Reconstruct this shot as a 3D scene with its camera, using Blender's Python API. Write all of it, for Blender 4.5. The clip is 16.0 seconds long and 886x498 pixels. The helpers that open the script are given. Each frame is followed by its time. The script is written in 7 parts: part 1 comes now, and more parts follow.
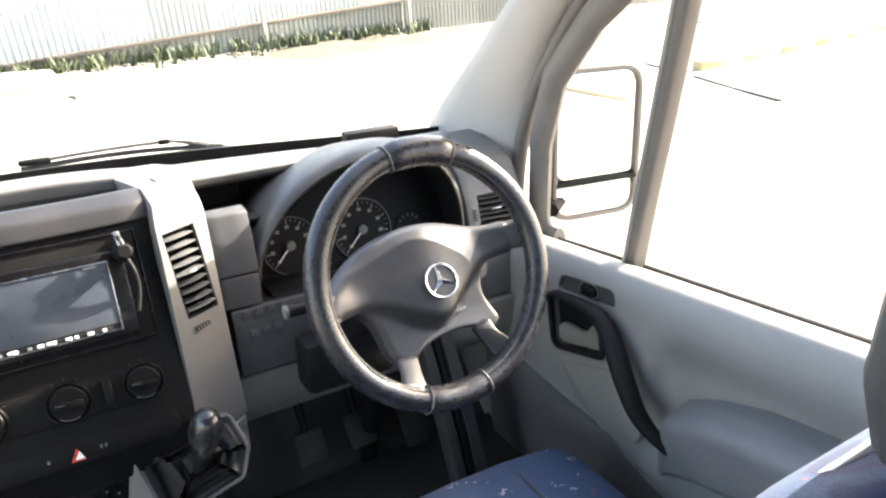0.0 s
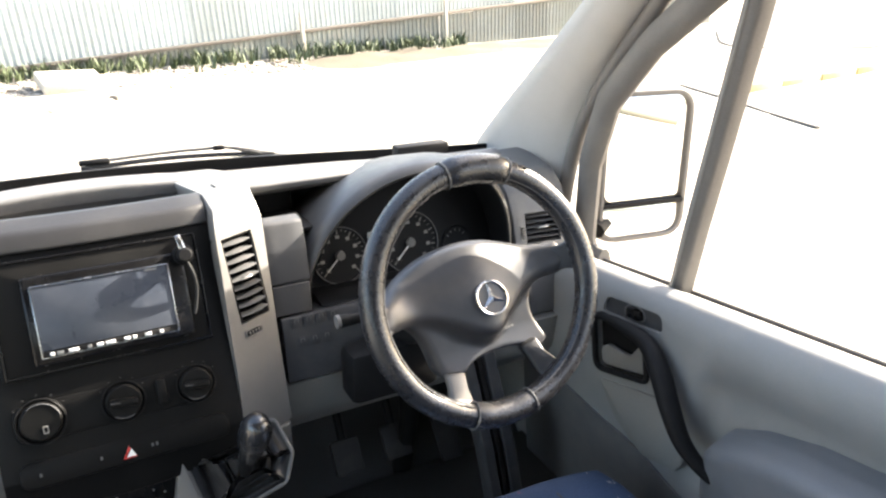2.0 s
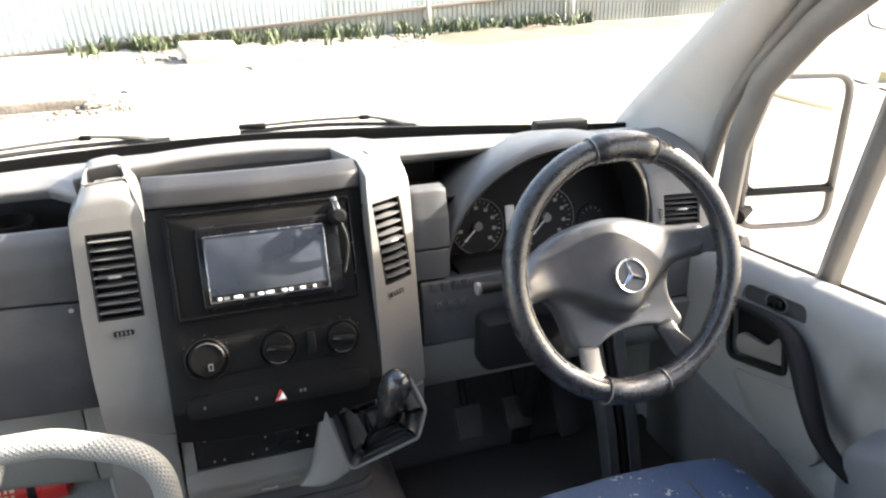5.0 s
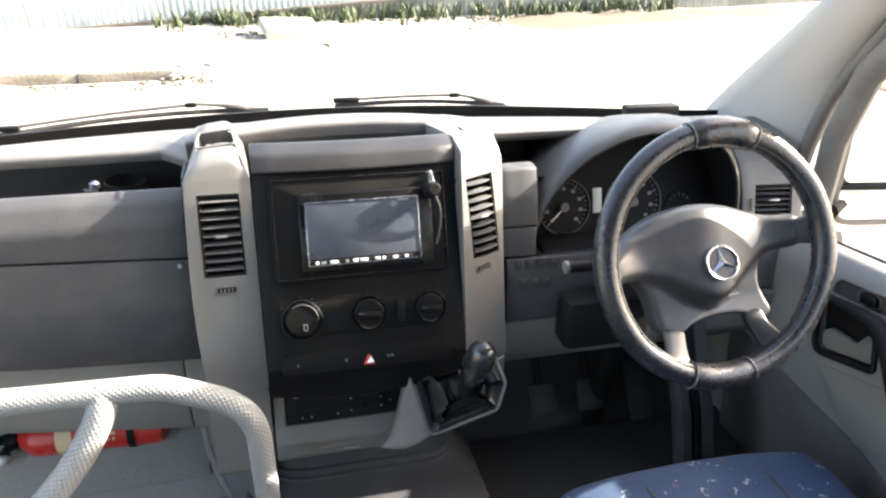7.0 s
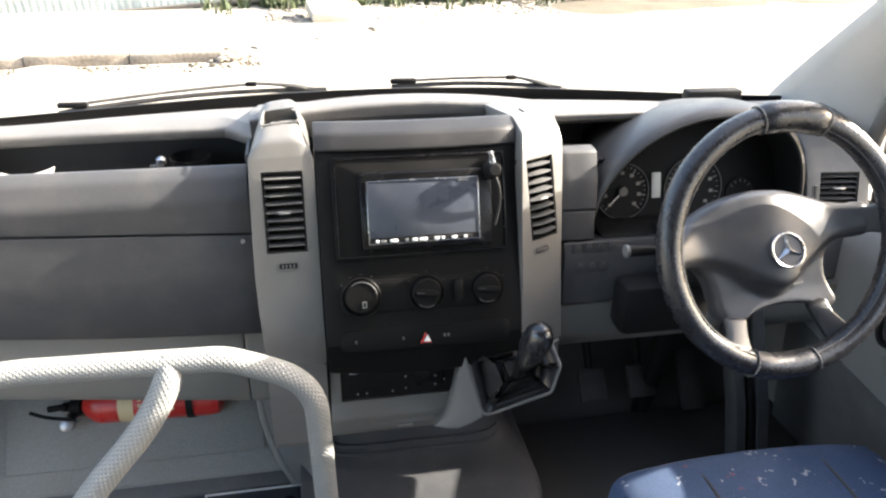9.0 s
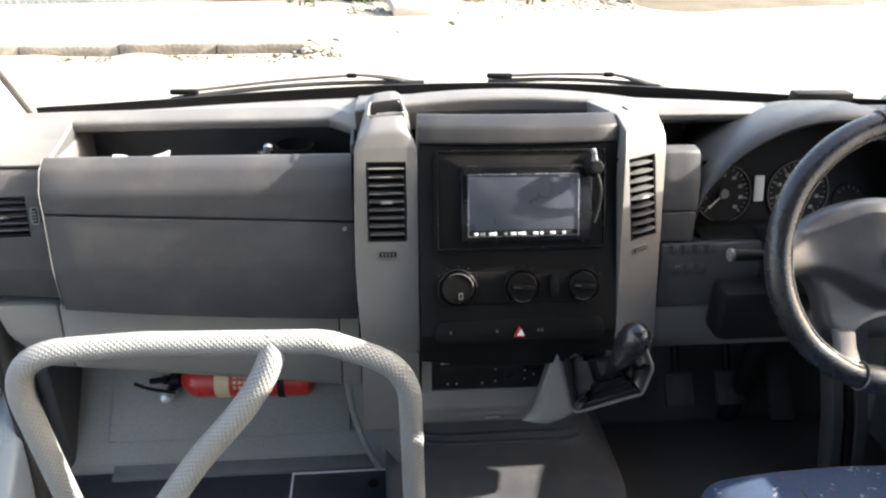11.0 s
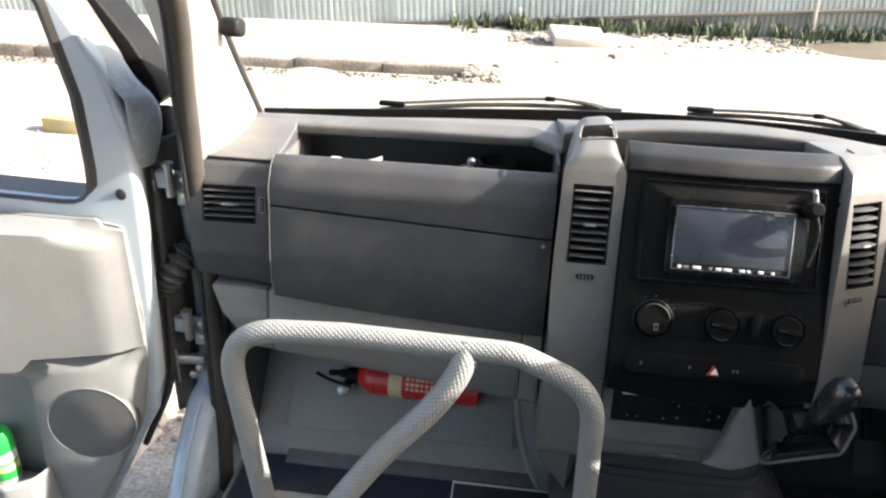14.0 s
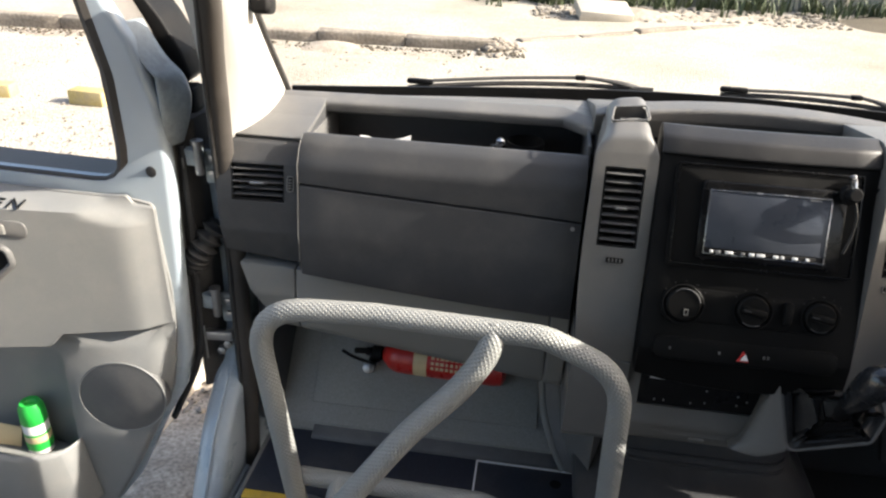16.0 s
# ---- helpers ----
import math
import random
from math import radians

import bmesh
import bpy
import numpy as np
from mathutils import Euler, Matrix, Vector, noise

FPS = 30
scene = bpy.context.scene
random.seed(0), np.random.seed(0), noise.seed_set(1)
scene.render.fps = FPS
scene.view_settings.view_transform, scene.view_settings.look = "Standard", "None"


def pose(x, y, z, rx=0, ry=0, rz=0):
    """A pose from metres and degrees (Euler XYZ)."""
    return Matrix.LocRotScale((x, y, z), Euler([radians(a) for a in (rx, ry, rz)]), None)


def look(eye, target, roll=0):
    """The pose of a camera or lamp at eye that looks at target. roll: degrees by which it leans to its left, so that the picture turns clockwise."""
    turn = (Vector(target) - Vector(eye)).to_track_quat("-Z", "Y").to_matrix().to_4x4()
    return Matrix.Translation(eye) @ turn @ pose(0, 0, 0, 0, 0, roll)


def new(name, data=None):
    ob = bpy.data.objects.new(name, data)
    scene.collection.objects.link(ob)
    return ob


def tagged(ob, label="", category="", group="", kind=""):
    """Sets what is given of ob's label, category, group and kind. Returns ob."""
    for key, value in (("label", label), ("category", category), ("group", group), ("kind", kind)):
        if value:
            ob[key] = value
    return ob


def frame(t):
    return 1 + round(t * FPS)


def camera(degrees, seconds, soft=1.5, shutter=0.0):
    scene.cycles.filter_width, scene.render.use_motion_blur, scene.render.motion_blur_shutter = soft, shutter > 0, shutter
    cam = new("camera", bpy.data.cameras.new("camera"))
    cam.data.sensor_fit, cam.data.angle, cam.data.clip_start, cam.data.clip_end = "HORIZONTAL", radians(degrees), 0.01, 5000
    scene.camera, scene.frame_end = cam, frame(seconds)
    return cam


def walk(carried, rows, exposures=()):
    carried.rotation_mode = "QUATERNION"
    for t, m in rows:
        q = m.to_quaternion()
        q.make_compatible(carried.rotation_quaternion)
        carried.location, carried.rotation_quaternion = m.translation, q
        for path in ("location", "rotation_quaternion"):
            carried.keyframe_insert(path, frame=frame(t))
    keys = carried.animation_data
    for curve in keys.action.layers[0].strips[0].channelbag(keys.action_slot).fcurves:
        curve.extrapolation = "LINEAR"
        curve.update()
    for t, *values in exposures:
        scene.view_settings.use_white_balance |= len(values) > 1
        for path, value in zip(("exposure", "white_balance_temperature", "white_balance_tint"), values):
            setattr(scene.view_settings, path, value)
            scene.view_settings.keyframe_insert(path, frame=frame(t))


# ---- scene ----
cam = camera(62.1, 16.0, soft=2.3)
PATH = [
    (0, (-0.025, -0.838, 1.932), (0.921, 0.733, 1.134), -1.0),
    (0.5, (-0.016, -0.837, 1.939), (0.978, 0.716, 1.164), -0.9),
    (1, (-0.027, -0.831, 1.936), (0.954, 0.726, 1.154), -0.2),
    (1.5, (-0.049, -0.824, 1.941), (0.875, 0.771, 1.166), 0.3),
    (2, (-0.064, -0.823, 1.941), (0.832, 0.792, 1.174), 0.8),
    (2.5, (-0.077, -0.824, 1.942), (0.758, 0.817, 1.162), 1.0),
    (3, (-0.088, -0.824, 1.942), (0.684, 0.843, 1.151), 1.1),
    (3.5, (-0.099, -0.825, 1.943), (0.62, 0.869, 1.16), 1.3),
    (4, (-0.107, -0.824, 1.944), (0.574, 0.884, 1.158), 1.0),
    (6.5, (-0.154, -0.844, 1.935), (0.349, 0.883, 1.06), 1.1),
    (7, (-0.17, -0.845, 1.939), (0.284, 0.9, 1.073), 1.4),
    (7.5, (-0.176, -0.838, 1.937), (0.249, 0.902, 1.047), 1.6),
    (8, (-0.187, -0.836, 1.931), (0.205, 0.905, 1.029), 1.4),
    (10.5, (-0.233, -0.86, 1.934), (0.008, 0.91, 1.034), 1.3),
    (11, (-0.252, -0.847, 1.933), (-0.08, 0.922, 1.016), 1.1),
    (11.5, (-0.264, -0.828, 1.944), (-0.122, 0.951, 1.042), 0.7),
    (12, (-0.279, -0.832, 1.951), (-0.194, 0.961, 1.069), 0.4),
    (12.5, (-0.305, -0.845, 1.944), (-0.323, 0.945, 1.052), 0.6),
    (13, (-0.327, -0.855, 1.929), (-0.428, 0.918, 1.009), 1.0),
    (13.5, (-0.355, -0.868, 1.925), (-0.512, 0.914, 1.03), 2.8),
    (14, (-0.36, -0.871, 1.925), (-0.538, 0.925, 1.064), 2.3),
    (14.5, (-0.363, -0.875, 1.925), (-0.544, 0.906, 1.034), 2.6),
    (15, (-0.368, -0.866, 1.924), (-0.575, 0.881, 0.973), 2.3),
    (15.5, (-0.379, -0.867, 1.93), (-0.617, 0.887, 1.001), 2.4),
    (16, (-0.375, -0.864, 1.931), (-0.6, 0.896, 1.007), 2.3),
]
walk(cam, [(t, look(eye, target, roll)) for t, eye, target, roll in PATH],
     [(0, 3.05, 7000, 10), (0.5, 2.8, 7000, 10), (1, 2.5, 7000, 10), (2, 2.88, 7000, 10), (3, 3.1, 7000, 10), (3.5, 3.1, 7000, 10), (4, 3.02, 7000, 10), (6.5, 2.9, 6900, 10),
      (8, 2.78, 6900, 10), (10.5, 2.5, 6800, 10), (12, 2.32, 6700, 10), (13, 2.28, 6700, 10), (14.5, 1.85, 6700, 10), (15, 1.95, 6750, 10), (15.5, 1.66, 6750, 10), (16, 1.45, 6800, 10)])

# ---------------------------------------------------------------- light
SUN = Vector((0.86, 0.055, 0.487)).normalized()
world = bpy.data.worlds.new("sky")
scene.world = world
world.use_nodes = True
wn = world.node_tree.nodes
sky = wn.new("ShaderNodeTexSky")
sky.sky_type = "NISHITA"
sky.sun_disc = False
sky.sun_elevation = math.asin(SUN.z)
sky.sun_rotation = math.atan2(SUN.x, SUN.y)
sky.dust_density = 4.0
world.node_tree.links.new(sky.outputs[0], wn["Background"].inputs[0])
wn["Background"].inputs[1].default_value = 0.14
sun = new("sun", bpy.data.lights.new("sun", "SUN"))
sun.data.energy = 5.0
sun.data.angle = radians(0.53)
sun.data.color = (1.0, 0.95, 0.87)
sun.matrix_world = look(SUN * 20, (0, 0, 0))

# ---------------------------------------------------------------- materials


def mat(name, color, rough=0.5, metal=0.0, grain=0.0, grain_scale=900.0, bump=0.0, bump_scale=1200.0, wear=0.0,
        wear_color=(0.5, 0.5, 0.5), wear_scale=14.0, spec=0.5, coat=0.0, per_object=0.0, emit=None, emit_power=0.0):
    """A node material with fine grain, larger blotches of wear or dust, and a fine relief, all in metres."""
    m = bpy.data.materials.new(name)
    m.use_nodes = True
    nodes, links = m.node_tree.nodes, m.node_tree.links
    b = nodes["Principled BSDF"]
    b.inputs["Roughness"].default_value = rough
    b.inputs["Metallic"].default_value = metal
    b.inputs["Specular IOR Level"].default_value = spec
    b.inputs["Coat Weight"].default_value = coat
    if emit:
        b.inputs["Emission Color"].default_value = (*emit, 1)
        b.inputs["Emission Strength"].default_value = emit_power
    geo = nodes.new("ShaderNodeTexCoord")
    col = nodes.new("ShaderNodeRGB")
    col.outputs[0].default_value = (*color, 1)
    out = col.outputs[0]
    if per_object:
        info = nodes.new("ShaderNodeObjectInfo")
        hsv = nodes.new("ShaderNodeHueSaturation")
        mr = nodes.new("ShaderNodeMapRange")
        mr.inputs[3].default_value, mr.inputs[4].default_value = 1 - per_object, 1 + per_object
        links.new(info.outputs["Random"], mr.inputs[0])
        links.new(mr.outputs[0], hsv.inputs["Value"])
        links.new(out, hsv.inputs["Color"])
        out = hsv.outputs[0]
    if grain:
        n1 = nodes.new("ShaderNodeTexNoise")
        n1.inputs["Scale"].default_value = grain_scale
        n1.inputs["Detail"].default_value = 3
        links.new(geo.outputs["Object"], n1.inputs["Vector"])
        mr1 = nodes.new("ShaderNodeMapRange")
        mr1.inputs[1].default_value, mr1.inputs[2].default_value = 0.3, 0.7
        mr1.inputs[3].default_value, mr1.inputs[4].default_value = 1 - grain, 1 + grain
        links.new(n1.outputs[0], mr1.inputs[0])
        hsv1 = nodes.new("ShaderNodeHueSaturation")
        links.new(mr1.outputs[0], hsv1.inputs["Value"])
        links.new(out, hsv1.inputs["Color"])
        out = hsv1.outputs[0]
    if wear:
        n2 = nodes.new("ShaderNodeTexNoise")
        n2.inputs["Scale"].default_value = wear_scale
        n2.inputs["Detail"].default_value = 8
        n2.inputs["Roughness"].default_value = 0.65
        links.new(geo.outputs["Object"], n2.inputs["Vector"])
        mr2 = nodes.new("ShaderNodeMapRange")
        mr2.inputs[1].default_value, mr2.inputs[2].default_value = 0.45, 0.75
        mr2.inputs[3].default_value, mr2.inputs[4].default_value = 0.0, wear
        links.new(n2.outputs[0], mr2.inputs[0])
        mix = nodes.new("ShaderNodeMixRGB")
        links.new(mr2.outputs[0], mix.inputs[0])
        links.new(out, mix.inputs[1])
        mix.inputs[2].default_value = (*wear_color, 1)
        out = mix.outputs[0]
        mr3 = nodes.new("ShaderNodeMapRange")
        mr3.inputs[1].default_value, mr3.inputs[2].default_value = 0.3, 0.8
        mr3.inputs[3].default_value, mr3.inputs[4].default_value = max(0.02, rough - 0.08), min(1, rough + 0.15)
        links.new(n2.outputs[0], mr3.inputs[0])
        links.new(mr3.outputs[0], b.inputs["Roughness"])
    links.new(out, b.inputs["Base Color"])
    if bump:
        n3 = nodes.new("ShaderNodeTexNoise")
        n3.inputs["Scale"].default_value = bump_scale
        n3.inputs["Detail"].default_value = 2
        links.new(geo.outputs["Object"], n3.inputs["Vector"])
        bp = nodes.new("ShaderNodeBump")
        bp.inputs["Strength"].default_value = bump
        bp.inputs["Distance"].default_value = 0.0006
        links.new(n3.outputs[0], bp.inputs["Height"])
        links.new(bp.outputs[0], b.inputs["Normal"])
    return m


DUST = (0.42, 0.38, 0.33)
M_DARK = mat("dark_grey_plastic", (0.044, 0.0455, 0.049), 0.52, spec=0.35, grain=0.12, bump=0.5, wear=0.07, wear_color=DUST)
M_MID = mat("mid_grey_plastic", (0.10, 0.10, 0.10), 0.5, grain=0.1, bump=0.5, wear=0.15, wear_color=DUST)
M_LIGHT = mat("light_grey_plastic", (0.18, 0.177, 0.167), 0.55, grain=0.08, bump=0.5, wear=0.2, wear_color=(0.3, 0.27, 0.22))
M_CONSOLE = mat("grey_console_plastic", (0.13, 0.128, 0.121), 0.55, grain=0.08, bump=0.5, wear=0.2, wear_color=(0.22, 0.2, 0.17))
M_SILVER = mat("silver_painted_plastic", (0.16, 0.158, 0.153), 0.42, metal=0.3, grain=0.05, wear=0.12, wear_color=DUST)
M_BLACK = mat("matt_black_plastic", (0.009, 0.009, 0.0095), 0.55, spec=0.15, grain=0.15, bump=0.3, wear=0.012, wear_color=DUST)
M_STACK = mat("satin_black_console", (0.006, 0.006, 0.006), 0.42, spec=0.11, grain=0.15, bump=0.25, wear=0.004, wear_color=DUST)
M_GLOSS = mat("gloss_black_plastic", (0.005, 0.005, 0.0055), 0.22, spec=0.3, wear=0.01, wear_color=DUST, wear_scale=30)
M_RUBBER = mat("black_rubber", (0.022, 0.021, 0.021), 0.65, grain=0.2, bump=0.4, wear=0.3, wear_color=(0.12, 0.11, 0.1), wear_scale=20)
M_SEAL = mat("dusty_rubber_seal", (0.115, 0.106, 0.097), 0.6, grain=0.2, bump=0.3, wear=0.45, wear_color=(0.19, 0.175, 0.155), wear_scale=9)
M_SEALDARK = mat("dark_brown_rubber_seal", (0.042, 0.037, 0.033), 0.6, grain=0.2, bump=0.3, wear=0.3, wear_color=(0.12, 0.11, 0.1), wear_scale=12)
M_LEATHER = mat("worn_black_leather", (0.016, 0.016, 0.018), 0.27, grain=0.25, bump=0.8, bump_scale=420, wear=0.10, wear_color=(0.06, 0.058, 0.06), wear_scale=55, coat=0.25)
M_GAITER = mat("creased_gaiter_leather", (0.009, 0.009, 0.0095), 0.4, grain=0.25, bump=0.8, bump_scale=300, wear=0.2, wear_color=(0.08, 0.076, 0.072), wear_scale=45)
M_KNOB = mat("polished_black_knob", (0.016, 0.016, 0.017), 0.24, spec=0.5, wear=0.1, wear_color=(0.06, 0.058, 0.055), wear_scale=30, coat=0.5)
M_PAD = mat("airbag_pad_vinyl", (0.042, 0.042, 0.045), 0.36, grain=0.08, bump=0.5, bump_scale=700, wear=0.06, wear_color=DUST)
M_SLAT = mat("satin_black_slat", (0.085, 0.085, 0.086), 0.4, spec=0.35, grain=0.1, wear=0.05, wear_color=DUST, wear_scale=20)
M_HOOD = mat("charcoal_padded_hood", (0.04, 0.04, 0.041), 0.36, spec=0.45, grain=0.12, bump=0.5, wear=0.02, wear_color=DUST)
M_BROW = mat("charcoal_padded_brow", (0.023, 0.023, 0.024), 0.36, spec=0.35, grain=0.12, bump=0.5, wear=0.02, wear_color=DUST)
M_CHROME = mat("chrome", (0.6, 0.6, 0.61), 0.22, metal=1.0, wear=0.15, wear_color=(0.4, 0.38, 0.35), wear_scale=60)
M_STEEL = mat("grey_steel", (0.42, 0.42, 0.42), 0.38, metal=0.9, wear=0.5, wear_color=(0.22, 0.2, 0.18), wear_scale=25)
M_PAINT = mat("pale_blue_white_body_paint", (0.36, 0.42, 0.47), 0.3, grain=0.03, wear=0.18, wear_color=(0.4, 0.38, 0.34), wear_scale=7, coat=0.4)
M_HINGE = mat("grimy_pale_paint", (0.33, 0.37, 0.385), 0.5, grain=0.1, grain_scale=120, wear=0.55, wear_color=(0.11, 0.1, 0.085), wear_scale=16)
M_PILLAR = mat("pillar_trim_grey", (0.40, 0.39, 0.37), 0.6, grain=0.08, bump=0.5, wear=0.15, wear_color=(0.3, 0.27, 0.24))
M_SCREEN = mat("dusty_display_glass", (0.042, 0.05, 0.066), 0.3, wear=0.35, wear_color=(0.15, 0.155, 0.17), wear_scale=8)
M_RED = mat("red_enamel", (0.5, 0.028, 0.024), 0.3, wear=0.2, wear_color=(0.3, 0.05, 0.04), wear_scale=30)
M_CREAM = mat("cream_label", (0.62, 0.5, 0.3), 0.5, grain=0.1)
M_WHITE = mat("white_print", (0.75, 0.75, 0.74), 0.5, grain=0.03)
M_GREEN = mat("green_cap_plastic", (0.02, 0.42, 0.06), 0.35, grain=0.05, bump=0.1)
M_YELLOW = mat("yellow_tread_strip", (0.75, 0.45, 0.05), 0.55, grain=0.1, wear=0.5, wear_color=(0.22, 0.15, 0.07), wear_scale=30)
M_VINYL = mat("dark_blue_floor_vinyl", (0.022, 0.027, 0.04), 0.5, grain=0.25, grain_scale=300, bump=0.3, wear=0.45, wear_color=(0.13, 0.12, 0.11), wear_scale=6)
M_MAT = mat("black_ribbed_rubber_mat", (0.045, 0.044, 0.042), 0.7, grain=0.25, bump=0.5, wear=0.4, wear_color=(0.09, 0.083, 0.075), wear_scale=8)
M_TOE = mat("grey_bulkhead_liner", (0.25, 0.243, 0.225), 0.65, grain=0.12, grain_scale=250, bump=0.4, wear=0.3, wear_color=(0.2, 0.175, 0.145), wear_scale=5)
M_HEAD = mat("headliner_cloth", (0.09, 0.088, 0.082), 0.9, grain=0.1, bump=0.3)
M_DOORTRIM = mat("door_trim_grey", (0.205, 0.207, 0.203), 0.5, grain=0.07, bump=0.6, wear=0.15, wear_color=DUST)
M_ARM = mat("blue_grey_armrest", (0.13, 0.137, 0.148), 0.5, grain=0.08, bump=0.6, wear=0.1, wear_color=DUST)
M_DIAL = mat("dial_black", (0.011, 0.011, 0.012), 0.6, spec=0.12, grain=0.1)
M_LCD = mat("pale_display", (0.5, 0.52, 0.52), 0.4)
M_WIPER = mat("dull_grey_wiper_paint", (0.06, 0.058, 0.056), 0.5, grain=0.15, wear=0.4, wear_color=(0.16, 0.15, 0.14), wear_scale=40)
M_WIRE = mat("black_cable", (0.02, 0.02, 0.02), 0.5)


def rail_material():
    """Pale grey tube coating with a raised diamond grip pattern, laid out along the tube."""
    m = mat("grey_knurled_coating", (0.262, 0.268, 0.26), 0.45, wear=0.25, wear_color=(0.22, 0.21, 0.19), wear_scale=18)
    nodes, links = m.node_tree.nodes, m.node_tree.links
    uv = nodes.new("ShaderNodeUVMap")
    sep = nodes.new("ShaderNodeSeparateXYZ")
    links.new(uv.outputs[0], sep.inputs[0])

    def calc(op, a, b=None):
        n = nodes.new("ShaderNodeMath")
        n.operation = op
        for i, v in enumerate((a, b)):
            if v is None:
                continue
            if isinstance(v, (int, float)):
                n.inputs[i].default_value = v
            else:
                links.new(v, n.inputs[i])
        return n.outputs[0]
    u = calc("MULTIPLY", sep.outputs[0], 2 * math.pi * 15)
    v = calc("MULTIPLY", sep.outputs[1], 2 * math.pi / 0.0085)
    waves = calc("MAXIMUM", calc("SINE", calc("ADD", u, v)), calc("SINE", calc("SUBTRACT", u, v)))
    bp = nodes.new("ShaderNodeBump")
    bp.inputs["Strength"].default_value = 0.6
    bp.inputs["Distance"].default_value = 0.001
    links.new(waves, bp.inputs["Height"])
    links.new(bp.outputs[0], nodes["Principled BSDF"].inputs["Normal"])
    return m


def seat_material():
    """Blue moquette with scattered small pale, red and dark marks."""
    m = mat("blue_patterned_moquette", (0.024, 0.049, 0.105), 0.9, grain=0.35, grain_scale=500, bump=0.8, bump_scale=800, wear=0.25, wear_color=(0.12, 0.15, 0.22), wear_scale=10)
    nodes, links = m.node_tree.nodes, m.node_tree.links
    b = nodes["Principled BSDF"]
    src = b.inputs["Base Color"].links[0].from_socket
    tc = nodes.new("ShaderNodeTexCoord")
    for scale, lo, hi, color in ((38.0, 0.16, 0.2, (0.33, 0.33, 0.34)), (28.0, 0.1, 0.13, (0.2, 0.05, 0.06)), (11.0, 0.3, 0.34, (0.012, 0.02, 0.06))):
        vor = nodes.new("ShaderNodeTexVoronoi")
        vor.inputs["Scale"].default_value = scale
        noi = nodes.new("ShaderNodeTexNoise")
        noi.inputs["Scale"].default_value = scale * 2.2
        add = nodes.new("ShaderNodeVectorMath")
        add.operation = "MULTIPLY_ADD"
        links.new(noi.outputs["Color"], add.inputs[0])
        add.inputs[1].default_value = (0.045, 0.045, 0.045)
        links.new(tc.outputs["Object"], add.inputs[2])
        links.new(tc.outputs["Object"], noi.inputs["Vector"])
        links.new(add.outputs[0], vor.inputs["Vector"])
        ring = nodes.new("ShaderNodeMapRange")
        ring.inputs[1].default_value, ring.inputs[2].default_value = lo, hi
        ring.inputs[3].default_value, ring.inputs[4].default_value = 0.75, 0.0
        links.new(vor.outputs["Distance"], ring.inputs[0])
        sepc = nodes.new("ShaderNodeSeparateColor")
        links.new(vor.outputs["Color"], sepc.inputs[0])
        pick = nodes.new("ShaderNodeMath")
        pick.operation = "GREATER_THAN"
        pick.inputs[1].default_value = 0.55
        links.new(sepc.outputs[0], pick.inputs[0])
        mul = nodes.new("ShaderNodeMath")
        mul.operation = "MULTIPLY"
        links.new(ring.outputs[0], mul.inputs[0])
        links.new(pick.outputs[0], mul.inputs[1])
        mix = nodes.new("ShaderNodeMixRGB")
        links.new(mul.outputs[0], mix.inputs[0])
        links.new(src, mix.inputs[1])
        mix.inputs[2].default_value = (*color, 1)
        src = mix.outputs[0]
    links.new(src, b.inputs["Base Color"])
    return m


def ground_material():
    """Pale dry earth and worn paving with stones, stains and tracks."""
    m = mat("pale_dusty_ground", (0.42, 0.385, 0.33), 0.95, grain=0.3, grain_scale=40, bump=1.0, bump_scale=60, wear=0.75, wear_color=(0.2, 0.16, 0.115), wear_scale=0.4)
    nodes, links = m.node_tree.nodes, m.node_tree.links
    for n in nodes:
        if n.type == "BUMP":
            n.inputs["Distance"].default_value = 0.02
    return m


def glass_material():
    m = bpy.data.materials.new("window_glass")
    m.use_nodes = True
    nodes, links = m.node_tree.nodes, m.node_tree.links
    b = nodes["Principled BSDF"]
    b.inputs["Base Color"].default_value = (0.96, 0.98, 0.97, 1)
    b.inputs["Roughness"].default_value = 0.0
    b.inputs["Transmission Weight"].default_value = 1.0
    b.inputs["IOR"].default_value = 1.0
    b.inputs["Specular IOR Level"].default_value = 0.3
    return m


M_RAIL = rail_material()
M_SEAT = seat_material()
M_GROUND = ground_material()
M_GLASS = glass_material()
M_MIRROR = mat("mirror_glass", (0.85, 0.87, 0.88), 0.03, metal=1.0)
M_FENCE = mat("weathered_grey_green_iron_sheet", (0.33, 0.365, 0.36), 0.55, metal=0.1, grain=0.06, grain_scale=20, wear=0.55, wear_color=(0.22, 0.235, 0.22), wear_scale=1.3, per_object=0.2)
M_FENCELOW = mat("stained_low_iron_sheet", (0.2, 0.21, 0.19), 0.6, metal=0.05, grain=0.1, grain_scale=20, wear=0.6, wear_color=(0.22, 0.2, 0.165), wear_scale=2.5, per_object=0.2)
M_TIMBER = mat("weathered_timber", (0.14, 0.12, 0.1), 0.8, grain=0.2, grain_scale=60, wear=0.4, wear_color=(0.06, 0.05, 0.04), wear_scale=4)
M_CONCRETE = mat("pale_concrete", (0.42, 0.385, 0.33), 0.9, grain=0.15, grain_scale=60, bump=1.0, bump_scale=150, wear=0.5, wear_color=(0.33, 0.28, 0.22), wear_scale=4, per_object=0.12)
M_KERBYELLOW = mat("yellow_painted_concrete", (0.40, 0.32, 0.13), 0.8, grain=0.15, grain_scale=60, wear=0.8, wear_color=(0.3, 0.26, 0.2), wear_scale=7)
